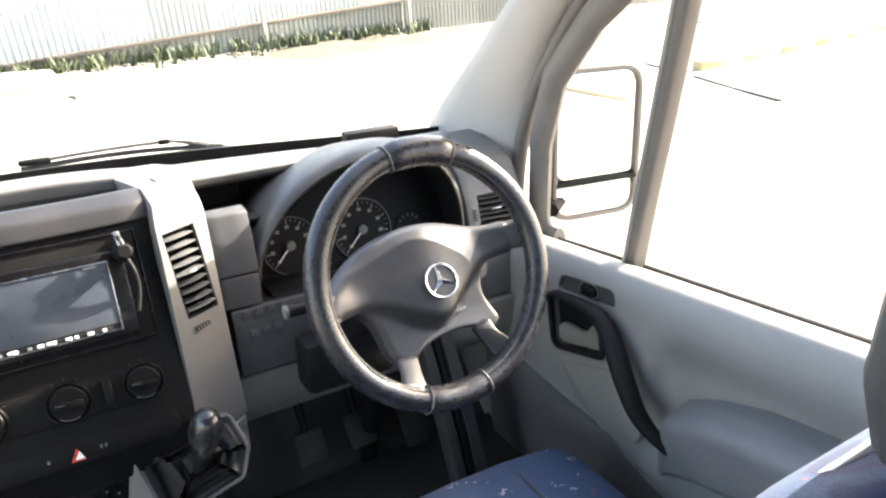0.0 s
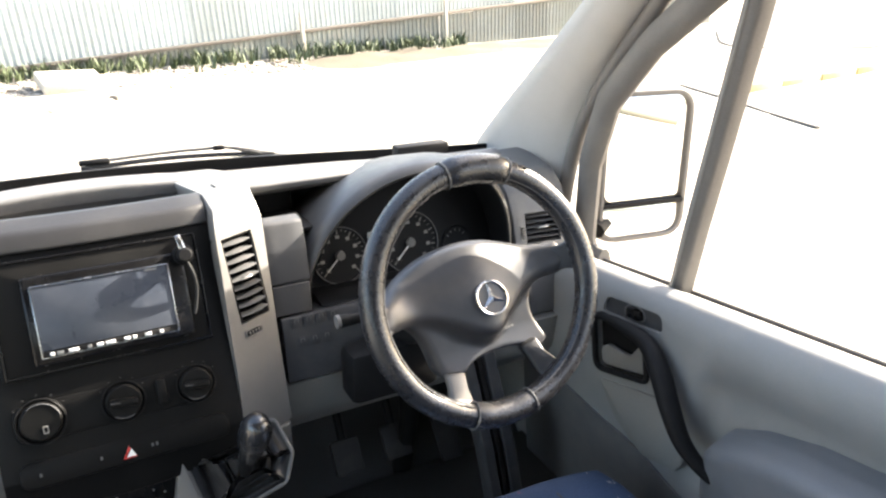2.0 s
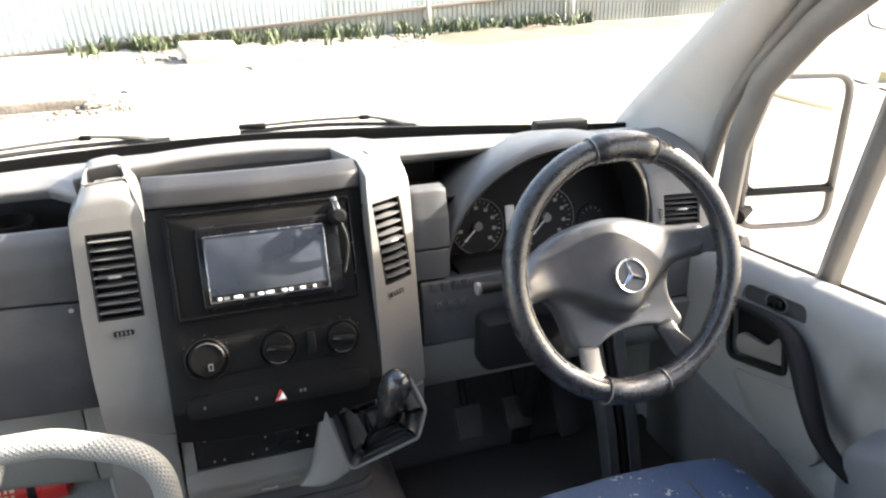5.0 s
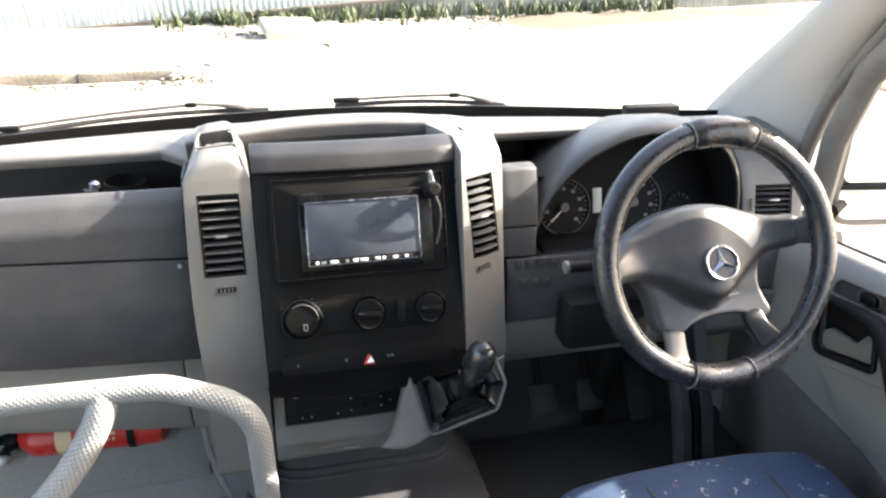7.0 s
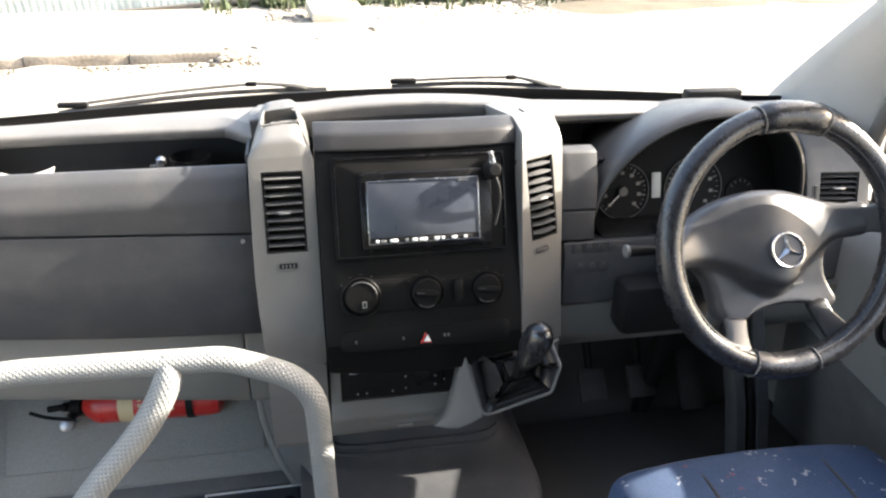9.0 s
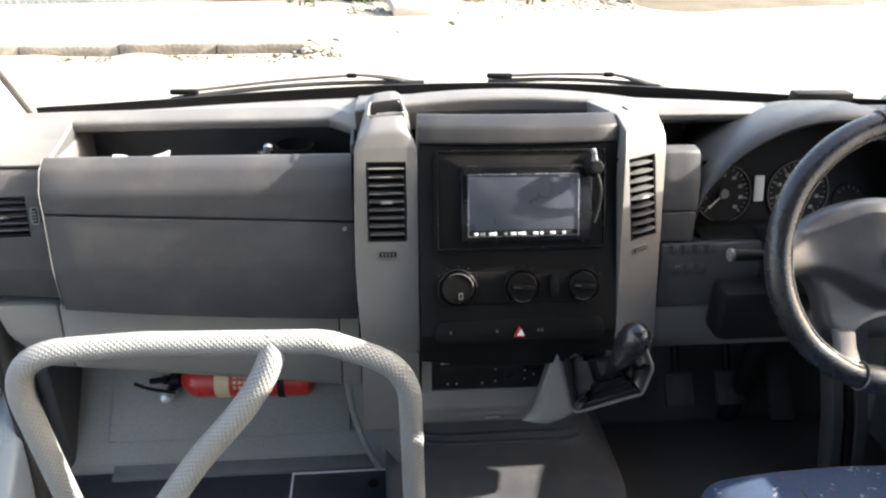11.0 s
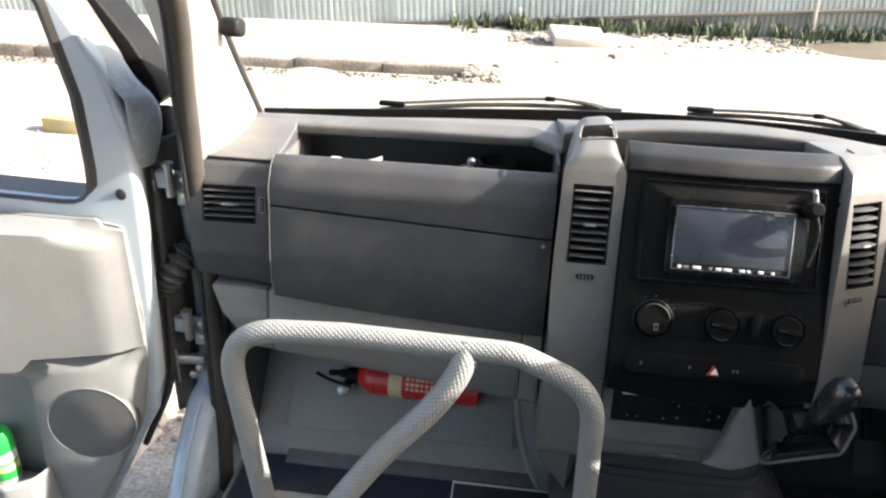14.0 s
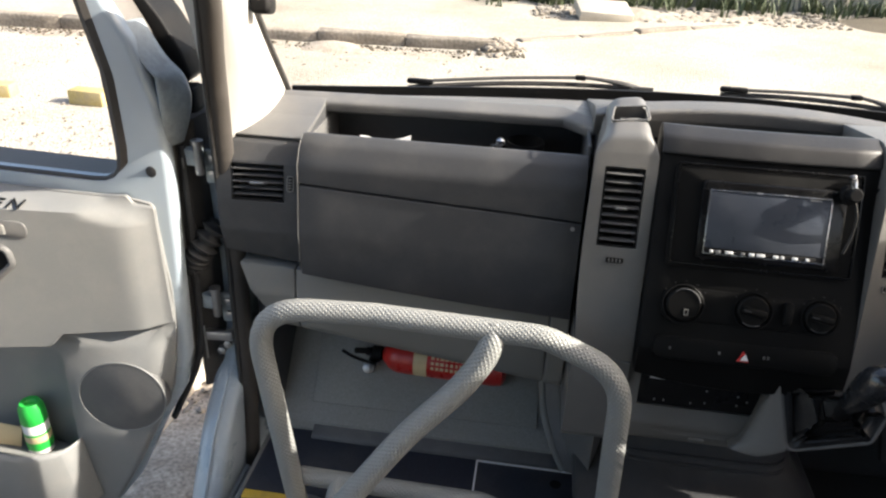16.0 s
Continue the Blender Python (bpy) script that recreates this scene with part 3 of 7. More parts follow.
    kerb_line("kerbstone", (8.15, 6.0), (17.5, 7.2), 9, M_KERBYELLOW, "worn pale yellow-painted kerbstone at the roadside", h=0.12, gap=0.006, seed=6)
    kerb_line("kerbstone", (7.82, 5.75), (6.55, 1.0), 6, M_EDGE, "flush dark grey edging stone", w=0.07, h=0.02, seed=7, group="edging stones")
    kerb_line("kerbstone", (8.35, 8.5), (7.84, 5.95), 3, M_EDGE, "flush dark grey edging stone", w=0.09, h=0.02, seed=8, group="edging stones")
    for x, y, a in ((-4.82, 4.52, 0.1), (-4.0, 4.53, -0.05)):
        o = part("kerbstone", box((0, 0, 0), (0.31, 0.14, 0.13), 0.018), M_KERBYELLOW)
        o.matrix_world = pose(x, y, GROUND + 0.045, 0, 0, math.degrees(a))
        tagged(o, "single yellow-painted concrete block on the earth", "kerbstone", "yellow blocks")


build_street()

# ---------------------------------------------------------------- van shell


def zbelt(y):
    return 1.388 - 0.113 * y


def base_y(x):
    """The windscreen's foot in plan."""
    return 0.675 - 0.14 * ((x - CX) / 0.83) ** 2


def build_shell():
    tagged(part("floor", cut(box((CX, -1.7, FLOOR - 0.04), (1.78, 4.9, 0.08), 0.005), box((-0.94, -0.05, FLOOR), (0.15, 0.9, 0.4), 0)), M_VINYL), "dark blue vinyl floor of the van", "floor", kind="structure")
    # roof, header and back wall
    bm = along_x(span(-0.80, 0.73, 9), lambda x: rpoly([(-0.33, 2.24, 0.02), (-0.37, 2.20, 0.02), (-4.2, 2.45, 0), (-4.2, 2.52, 0), (-0.9, 2.50, 0.1), (-0.35, 2.28, 0.02)]), 0.004)
    tagged(part("ceiling", bm, M_HEAD), "grey cloth headliner", "ceiling", kind="structure")
    # unseen rear walls; side and rear window openings added to let in fill light
    back = cut(box((CX, -4.2, 1.65), (1.8, 0.06, 1.75), 0.004), box((CX, -4.2, 1.80), (1.3, 0.3, 0.62), 0))
    tagged(part("wall_back", back, M_HEAD), "rear wall of the van with its window", "wall", kind="structure")
    for side, x in (("right", 0.86), ("left", -0.93)):
        w = box((x, -2.6, 1.5), (0.07, 3.1, 2.06), 0.004)
        w = cut(w, box((x, -1.95, 1.80), (0.3, 1.12, 0.66), 0), box((x, -3.33, 1.80), (0.3, 1.40, 0.66), 0))
        tagged(part("wall_" + side, w, M_HEAD), "grey trimmed side wall of the van with windows", "wall", kind="structure")
    # roof side rails over the doors
    for side, s, c in (("right", 1, CX), ("left", -1, CX)):
        rings = []
        for y, xi, zi, xo, zo in ((-0.11, 0.70, 2.08, 0.81, 1.93), (-0.30, 0.685, 2.22, 0.80, 1.98), (-0.60, 0.68, 2.28, 0.79, 2.03), (-1.12, 0.68, 2.30, 0.79, 2.03)):
            w = 0.05 if s < 0 else 0.0
            rings.append([(c + s * x, y, z) for x, z in ((xi, zi), (xo + w, zo), (xo + w + 0.04, zo + 0.02), (xo + w + 0.03, zi + 0.12), (xi, zi + 0.14))])
        tagged(part("trim_roof_" + side, sharp_bevel(loft(rings), 0.01), M_HEAD), "grey roof rail trim above the door", "trim", kind="structure")
    # firewall ahead of the dashboard, and the nose below the windscreen
    bm = along_x(span(-0.92, 0.85, 9), lambda x: [(base_y(x) - 0.01, 1.47), (base_y(x) + 0.02, 1.485), (base_y(x) + 0.30, 1.36), (base_y(x) + 0.62, 1.15), (base_y(x) + 0.66, 0.5), (0.62, 0.5), (0.56, 0.86), (0.56, 1.30)], 0.01)
    tagged(part("wall_front", bm, M_PAINT), "pale painted nose of the van below the windscreen", "wall", kind="structure")
    # windscreen
    bot = [(x, base_y(x), 1.492 + 0.026 * (1 - ((x - CX) / 0.83) ** 2)) for x in span(-0.86, 0.79, 17)]
    top = [(CX + (x - CX) * 0.80, -0.33 - 0.03 * ((x - CX) / 0.83) ** 2, 2.25) for x in span(-0.86, 0.79, 17)]
    rings = []
    for i in range(9):
        t = i / 8
        rings.append([Vector(a).lerp(Vector(b), t) + Vector((0, 0.05, 0.05)) * math.sin(math.pi * t) * (1 - ((a[0] - CX) / 0.83) ** 2) for a, b in zip(bot, top)])
    glass = part("window_1", loft(rings, closed=False, caps=False), M_GLASS)
    glass.visible_shadow = False
    tagged(glass, "large raked windscreen", "window", kind="structure")
    ring = [[(x, base_y(x) - 0.012, z - 0.06), (x, base_y(x) - 0.02, z - 0.005), (x, base_y(x) - 0.036, z + 0.026 + 0.022 * ((x - CX) / 0.83) ** 4), (x, base_y(x) - 0.028, z + 0.026 + 0.022 * ((x - CX) / 0.83) ** 4), (x, base_y(x) - 0.002, z - 0.06)] for x, _, z in bot]
    part("frit", loft(ring), M_BLACK, glass, "black band along the foot of the windscreen")


def pillar(name, edge_in, edge_out, outward, material, label):
    """A pillar trim between two edges, rounded towards the cab."""
    a, b = curve_pts(edge_in, 6), curve_pts(edge_out, 6)
    rings = []
    for p, q in zip(a, b):
        w = q - p
        n = Vector(outward)
        ring = []
        for k in range(9):
            t = k / 8
            ring.append(p + w * t - n * 0.022 * math.sin(math.pi * t) ** 0.6)
        ring += [q + n * 0.05, p + n * 0.05]
        rings.append(ring)
    return tagged(part(name, loft(rings), material), label, "trim", kind="structure")


build_shell()
pillar("trim_pillar_right", [(0.80, 0.63, 1.46), (0.775, 0.50, 1.58), (0.72, 0.15, 1.855), (0.61, -0.35, 2.25)],
       [(0.845, 0.33, 1.36), (0.832, 0.285, 1.58), (0.775, 0.09, 1.82), (0.67, -0.34, 2.18)], (0.9, 0.35, 0.2), M_PILLAR, "grey plastic windscreen pillar trim on the driver side")
pillar("trim_pillar_left", [(-0.872, 0.55, 1.46), (-0.853, 0.445, 1.552), (-0.836, 0.27, 1.725), (-0.72, -0.35, 2.25)],
       [(-0.905, 0.28, 1.38), (-0.88, 0.24, 1.55), (-0.83, 0.10, 1.76), (-0.74, -0.34, 2.18)], (-0.9, 0.35, 0.2), M_PILLAR, "pale grey windscreen pillar trim beside the open door")
tagged(part("trim_glass_seal_left", tube(curve_pts([(-0.868, 0.548, 1.462), (-0.849, 0.447, 1.553), (-0.831, 0.272, 1.727), (-0.715, -0.35, 2.253)], 6), 0.0055, 8), M_RUBBER), "thin black rubber between windscreen and pillar trim", "trim", kind="structure")

# ---------------------------------------------------------------- driver door


def ease_in(t):
    return math.sin(math.pi * min(1.0, max(0.0, (t - 0.15) / 0.75))) ** 0.8 if 0.15 < t < 0.9 else 0.0


def build_driver_door():
    door = thing("door_1", "grey trimmed driver door, closed, with bare window above", "door", kind="structure", at=pose(0.86, 0.28, FLOOR))
    inv = door.matrix_world.inverted()

    def put(name, bm, material, parent=door, label="", smooth=40):
        return part(name, moved(bm, inv), material, parent, label, smooth)

    def inner(y, z):
        """The trim's face: a proud front pad, and a hollow behind the pull handle."""
        zb = zbelt(y)
        base = 0.80 - 0.045 * min(1.0, max(0.0, (z - 0.78) / 0.40)) ** 0.8
        hollow = min(1.0, max(0.0, (-y - 0.155 - 0.10 * (z - 1.30)) / 0.035))
        hollow = hollow * hollow * (3 - 2 * hollow) * min(1.0, max(0.0, (zb - 0.045 - z) / 0.05)) * min(1.0, max(0.0, (z - 1.10) / 0.08))
        lean = max(0.0, z - (zb - 0.015))
        return base + 0.028 * hollow + 16.0 * lean * lean

    def prof(y):
        zb = zbelt(y)
        front = [(inner(y, z), z) for z in [0.78, 0.95] + span(1.06, zb + 0.018, 17)]
        return front + [(0.785, zb + 0.024), (0.805, zb + 0.024), (0.85, zb + 0.004), (0.862, zb - 0.004), (0.90, zb - 0.02), (0.92, 1.1), (0.91, 0.6), (0.83, 0.6)]
    ys = span(0.29, -0.12, 9) + span(-0.14, -0.26, 9) + span(-0.3, -0.9, 7)
    side = Matrix.Translation((0.755, 0, 0)) @ Matrix(((0, 0, -1, 0), (-1, 0, 0, 0), (0, 1, 0, 0), (0, 0, 0, 1)))
    sw_shape = rpoly([(-0.066, 1.339, 0.014), (-0.055, 1.372, 0.016), (0.072, 1.392, 0.016), (0.083, 1.362, 0.014)], 5)
    latch_shape = rpoly([(-0.083, 1.318, 0.016), (-0.062, 1.334, 0.02), (0.045, 1.340, 0.02), (0.064, 1.262, 0.012), (-0.064, 1.224, 0.02)], 5)
    panel = loft([[(x, y, z) for x, z in prof(y)] for y in ys])
    panel = cut(panel, plate(sw_shape, 0.06, side @ Matrix.Translation((0, 0, 0.04)), 0), plate(latch_shape, 0.07, side @ Matrix.Translation((0, 0, 0.04)), 0))
    put("trim_panel", panel, M_DOORTRIM, smooth=50)
    # window frame, seal and quarter-light bar
    path = fillet_path([(0.862, -0.88, 1.49), (0.866, 0.0, 1.392), (0.868, 0.262, 1.352), (0.838, 0.228, 1.56), (0.812, 0.165, 1.69), (0.79, 0.055, 1.80), (0.768, -0.10, 1.91), (0.76, -0.30, 1.98), (0.755, -0.62, 2.02), (0.755, -0.95, 2.02)], 0.05)
    put("window_frame", tube(path[10:], 0.016, 10, flat=1.6), M_SEAL, label="dusty dark window frame and seal")
    put("window_channel", tube([(0.863, -0.88, 1.487), (0.866, 0.0, 1.389), (0.867, 0.25, 1.358)], 0.0045, 8), M_RUBBER)
    bar = loft([[(x + dx, y + dy, z) for dx, dy in ((-0.018, 0.02), (-0.022, 0.006), (-0.016, -0.009), (0.012, -0.011), (0.014, 0.022))] for x, y, z in ((0.858, -0.018, 1.37), (0.838, -0.052, 1.52), (0.812, -0.095, 1.68), (0.777, -0.15, 1.88), (0.77, -0.165, 1.95))])
    put("quarter_light_bar", sharp_bevel(bar, 0.004), M_SEAL, label="dark upright bar of the quarter light")
    put("bar_groove", tube([(x - 0.0215, y + 0.008, z) for x, y, z in ((0.858, -0.018, 1.37), (0.838, -0.052, 1.52), (0.812, -0.095, 1.68), (0.777, -0.15, 1.88))], 0.0022, 6), M_LIGHT, label="thin pale line down the bar")
    # switch plate, sunk into the trim
    sw = put("switch_plate", plate([(x * 1.02, (z - 1.366) * 1.05 + 1.366) for x, z in sw_shape], 0.01, side @ Matrix.Translation((0, 0, -0.006)), 0.002), M_DARK, label="dark sunken switch plate")
    m = side @ Matrix.Translation((0.012, 1.367, -0.004)) @ Euler((0, 0, radians(9))).to_matrix().to_4x4()
    put("window_switch", box((0, 0, 0), (0.034, 0.018, 0.014), 0.004, m), M_GLOSS, sw)
    put("switch_bezel", tube([m @ Vector((0.024 * math.cos(a), 0.014 * math.sin(a), 0.0)) for a in span(0, 2 * math.pi, 25)[:-1]], 0.0016, 6, closed=True), M_MID, sw)
    # latch recess, latch and pull strap
    rec = put("latch_recess", plate([(x * 1.03, (z - 1.28) * 1.03 + 1.28) for x, z in latch_shape], 0.01, side @ Matrix.Translation((0, 0, -0.018)), 0.002), M_BLACK)
    put("recess_frame", tube([side @ Vector((x, z, 0.001)) for x, z in latch_shape], 0.0065, 8, closed=True, flat=0.8), M_BLACK, rec)
    lever = plate(rpoly([(-0.060, 1.266, 0.014), (-0.045, 1.280, 0.012), (0.012, 1.284, 0.016), (0.030, 1.312, 0.012), (0.046, 1.306, 0.012), (0.054, 1.268, 0.010), (-0.052, 1.236, 0.014)], 5), 0.012, side @ Matrix.Translation((0, 0, -0.002)), 0.004)
    put("latch", lever, M_LIGHT, rec, "grey door latch lever")
    strap = curve_pts([(0.750, 0.082, 1.318), (0.744, 0.05, 1.337), (0.739, -0.02, 1.347), (0.733, -0.075, 1.345), (0.722, -0.118, 1.318), (0.714, -0.155, 1.277), (0.720, -0.187, 1.228), (0.738, -0.232, 1.190), (0.765, -0.26, 1.165)], 6)
    put("pull_handle", tube(strap, lambda t: 0.008 + 0.010 * ease_in(t), 12, flat=0.85), M_BLACK, label="black plastic pull handle")
    # armrest rising to the rear
    rings = []
    for y, top, xi in ((-0.190, 1.19, 0.775), (-0.200, 1.225, 0.745), (-0.225, 1.258, 0.722), (-0.28, 1.288, 0.712), (-0.36, 1.315, 0.706), (-0.49, 1.338, 0.70), (-0.66, 1.345, 0.70), (-0.80, 1.34, 0.72), (-0.84, 1.31, 0.765)):
        rings.append([(x, y, z) for x, z in rpoly([(xi, top - 0.012, 0.028), (xi + 0.045, top + 0.004, 0.03), (0.83, top + 0.012, 0.01), (0.83, top - 0.13, 0.01), (xi + 0.02, top - 0.13, 0.03)], 5)])
    put("armrest", loft(rings), M_ARM, smooth=70, label="blue-grey moulded armrest")
    put("panel_insert", plate(rpoly([(-0.052, 1.208, 0.010), (0.10, 1.252, 0.012), (0.165, 1.165, 0.02), (0.150, 1.138, 0.02), (0.075, 1.120, 0.03), (0.0, 1.150, 0.03)], 5), 0.016, side @ Matrix.Translation((0, 0, 0.0035)), 0.004), M_LIGHT, label="smooth pale grey insert")
    low = []
    for y in ys:
        zt = 1.125 + 0.10 * max(0.0, y - 0.02) - 0.06 * min(1.0, max(0.0, (-y - 0.05) / 0.2))
        zs = [0.79, 0.9, 1.0, 1.06, zt]
        low.append([(inner(y, z) - 0.005, y, z) for z in zs] + [(inner(y, zt) + 0.01, y, zt + 0.001), (inner(y, 0.9) + 0.01, y, 0.9), (inner(y, 0.79) + 0.01, y, 0.79)])
    put("lower_trim", loft(low), M_MID, label="darker carpeted foot of the door")
    knob = put("lock_knob", lathe([(0.013, 0.0), (0.012, 0.003), (0.005, 0.004), (0.0045, 0.018), (0.006, 0.02), (0.006, 0.03), (0.0, 0.032)], Matrix.Translation((0.832, -0.446, zbelt(-0.446) + 0.001)), 14), M_BLACK, label="black door lock knob")
    seal = curve_pts([(0.845, 0.31, 0.85), (0.848, 0.32, 1.1), (0.845, 0.315, 1.36), (0.832, 0.265, 1.60), (0.785, 0.085, 1.815), (0.70, -0.28, 2.13), (0.69, -0.5, 2.2), (0.69, -0.9, 2.22)], 6)
    tagged(part("trim_door_seal_right", tube(seal, 0.015, 10), M_SEAL), "dark rubber door seal round the driver door", "trim", kind="structure")
    # kick panel beside the pedals
    tagged(part("wall_kick_right", box((0.83, 0.40, 1.10), (0.05, 0.32, 0.60), 0.01), M_TOE), "grey kick panel beside the pedals", "wall", kind="structure")


build_driver_door()


def build_mirror():
    mir = thing("door_mirror", "tall black door mirror with pale reflecting glass", "mirror", at=pose(0.92, 0.25, 1.40))
    m = face(1.008, 0.262, 1.522, 3, -9)
    inv = mir.matrix_world.inverted()
    shell = loft([[m @ Vector((x * s, y * s, -d)) for x, y in rrect(0.208, 0.312, 0.05, 5)] for s, d in ((1.0, -0.012), (1.03, 0.01), (1.0, 0.05), (0.85, 0.10), (0.5, 0.13))])
    shell = cut(shell, moved(loft([[(x, y, z) for x, y in rrect(0.188, 0.292, 0.04, 5)] for z in (-0.004, 0.05)]), m))
    part("housing", moved(sharp_bevel(shell, 0.002), inv), M_SEAL, mir)
    part("mirror_glass", moved(plate(rrect(0.187, 0.215, 0.03), 0.004, m @ Matrix.Translation((0, 0.037, 0.006)), 0.001), inv), M_MIRROR, mir, "flat mirror pane")
    part("wide_angle_glass", moved(plate(rrect(0.187, 0.068, 0.02), 0.004, m @ Matrix.Translation((0, -0.111, 0.006)) @ Euler((radians(-3), 0, 0)).to_matrix().to_4x4(), 0.001), inv), M_MIRROR, mir, "small wide-angle pane")
    part("divider", moved(plate(rrect(0.2, 0.012, 0.003), 0.012, m @ Matrix.Translation((0, -0.077, 0.012)), 0.002), inv), M_BLACK, mir)
    part("arm", moved(tube(curve_pts([(0.89, 0.27, 1.40), (0.93, 0.29, 1.41), (0.98, 0.30, 1.43)], 4), 0.03, 10, flat=0.7), inv), M_BLACK, mir)


build_mirror()

# ---------------------------------------------------------------- dashboard
DASH = thing("dashboard", "grey van dashboard with silver centre pillars and open trays", "dashboard", at=pose(CX, 0.4, FLOOR))
DINV = DASH.matrix_world.inverted()
TILT_C = 20.8


def fy(z):
    """The centre console's face."""
    return 0.108 + (z - 1.28) * 0.38


def dash(name, bm, material, parent=None, label="", smooth=40):
    return part(name, moved(bm, DINV), material, parent or DASH, label, smooth)


def vent(parent_label, m, w, h, n, proud=0.0008):
    """An air vent: a black liner, its frame, slats and a tab, on the face frame m."""
    liner = cut(moved(box((0, 0, -0.026), (w, h, 0.05), 0.002), m), moved(box((0, 0, -0.013), (w - 0.006, h - 0.006, 0.06), 0), m))
    v = dash("vent", liner, M_BLACK, None, parent_label)
    dash("vent_back", moved(box((0, 0, -0.048), (w - 0.005, h - 0.005, 0.004), 0), m), M_BLACK, v)
    for k in range(n):
        y = -h / 2 + h * (k + 0.8) / (n + 0.6)
        ring = [(-0.012, 0.0042), (0.0, 0.0012), (0.002, 0.0), (0.0, -0.0008), (-0.012, 0.0026)]
        bm = loft([[(x, y + b, a + proud - (1.2 * proud * (2 * x / w) ** 2)) for a, b in ring] for x in span(-w / 2 + 0.002, w / 2 - 0.002, 7)])
        dash("slat", moved(bm, m), M_SLAT, v)
    dash("tab", moved(box((0, 0.0, 0.0), (w * 0.36, 0.006, 0.012), 0.0028), m), M_SLAT, v, "sliding vent tab")
    dash("tab_tip", moved(box((0, 0.0, 0.0065), (w * 0.26, 0.0032, 0.003), 0.0012), m), M_STEEL, v, "bright tip of the tab")
    return v


def thumbwheel(m, w=0.028, h=0.01):
    b = dash("thumbwheel", moved(box((0, 0, 0.001), (w, h, 0.006), 0.0035), m), M_BLACK)
    dash("bezel", moved(tube([Vector((x, y, 0.0035)) for x, y in rrect(w * 1.06, h * 1.2, h * 0.45)], 0.0011, 6, closed=True), m), M_SILVER, b, "silver bezel")
    for k in range(4):
        dash("ridge", moved(box((-w * 0.3 + k * w * 0.2, 0, 0.0045), (0.0022, h * 0.6, 0.002), 0.0006), m), M_SILVER, b)


def ease(t):
    t = min(1.0, max(0.0, t))
    return t * t * (3 - 2 * t)


def lip_z(x):
    return 1.546 + 0.008 * (1 - ((x - CX) / 0.85) ** 2)


def build_dash_passenger():
    # top pad with the overhanging lip of the long tray
    def pad(x):
        e = 1.0 if x < -0.33 else max(0.0, 1 - (x + 0.33) / 0.045)
        by, lz = base_y(x), lip_z(x)
        ly = lerp(0.345, 0.400, e)
        return rpoly([(ly, lz - 0.022, 0.006), (ly - 0.006, lz - 0.004, 0.012), (ly + 0.03, lz + 0.006, 0.02), (by - 0.06, 1.526, 0.03), (by - 0.02, 1.50, 0.01), (by - 0.02, 1.47, 0), (ly + 0.03, lz - 0.03, 0)], 4)
    dash("top_pad", along_x(span(-0.865, -0.285, 25), pad, 0.002), M_MID, label="dusty grey top pad with an overhanging lip")
    # tray
    def tray(x):
        return [(0.272, 1.50), (0.272, 1.44), (0.48, 1.44), (0.48, 1.53), (0.468, 1.53), (0.468, 1.455), (0.284, 1.455), (0.284, 1.50)]
    dash("tray", along_x(span(-0.765, -0.288, 3), tray, 0.001), M_DARK, label="long dark open storage tray")
    dash("tray_end", box((-0.762, 0.37, 1.485), (0.008, 0.2, 0.06), 0.002), M_MID)
    dash("tray_end", box((-0.291, 0.37, 1.50), (0.006, 0.2, 0.09), 0.002), M_DARK)

    def seam(x):
        return lerp(1.457, 1.434, (x + 0.756) / 0.466)

    def bz(x):
        t = (x + 0.756) / 0.466
        return lerp(1.292, 1.257, t) - 0.004 * math.sin(math.pi * t)
    xs = span(-0.757, -0.292, 14)
    dash("glove_box_upper_lid", along_x(xs, lambda x: rpoly([(0.216, seam(x) + 0.0015, 0.002), (0.2185, 1.49, 0.04), (0.238, 1.522, 0.03), (0.258, 1.534, 0.014), (0.276, 1.527, 0.008), (0.276, seam(x) + 0.0015, 0)], 4), 0.0015), M_DARK)
    low = dash("glove_box_lower_lid", along_x(xs, lambda x: rpoly([(0.2155, seam(x) - 0.002, 0.002), (0.2035, 1.37, 0.1), (0.206, bz(x), 0.004), (0.28, bz(x) + 0.008, 0), (0.28, seam(x) - 0.002, 0)], 4), 0.0015), M_DARK)
    # thin paler tube drawn for the highlight down the lid's left edge
    dash("seam_line", tube([(-0.7585, y - 0.001, z) for y, z in ((0.206, bz(-0.757) + 0.004), (0.2035, 1.37), (0.2155, 1.455), (0.2185, 1.49), (0.236, 1.518), (0.256, 1.5335))], 0.0009, 6), M_MID, low, "painted highlight line along the edge of the lid")
    dash("lock_button", lathe([(0.0035, 0), (0.0035, 0.003), (0.0, 0.003)], face(-0.306, 0.2125, 1.425, 5), 12), M_STEEL, low)
    # end block with the side vent
    blk = along_x([-0.905, -0.895, -0.88, -0.82, -0.765, -0.7605], lambda x: rpoly([(0.236, 1.297 + (x + 0.7605) * -0.10, 0.003), (0.219, 1.36, 0.05), (0.219, 1.42, 0.05), (0.232, 1.483, 0.02), (0.256, 1.512, 0.02), (0.345, 1.528, 0.02), (0.42, 1.545, 0.01), (0.46, 1.54, 0), (0.46, 1.31, 0)], 4), 0.004)
    m = face(-0.8315, 0.2265, 1.4495, 14, 4)
    blk = cut(blk, moved(box((0, 0, -0.02), (0.092, 0.063, 0.07), 0), m))
    dash("end_block", blk, M_DARK, label="end of the dashboard with a side vent")
    vent("black side air vent", m @ Matrix.Translation((0, 0, -0.001)), 0.09, 0.061, 5)
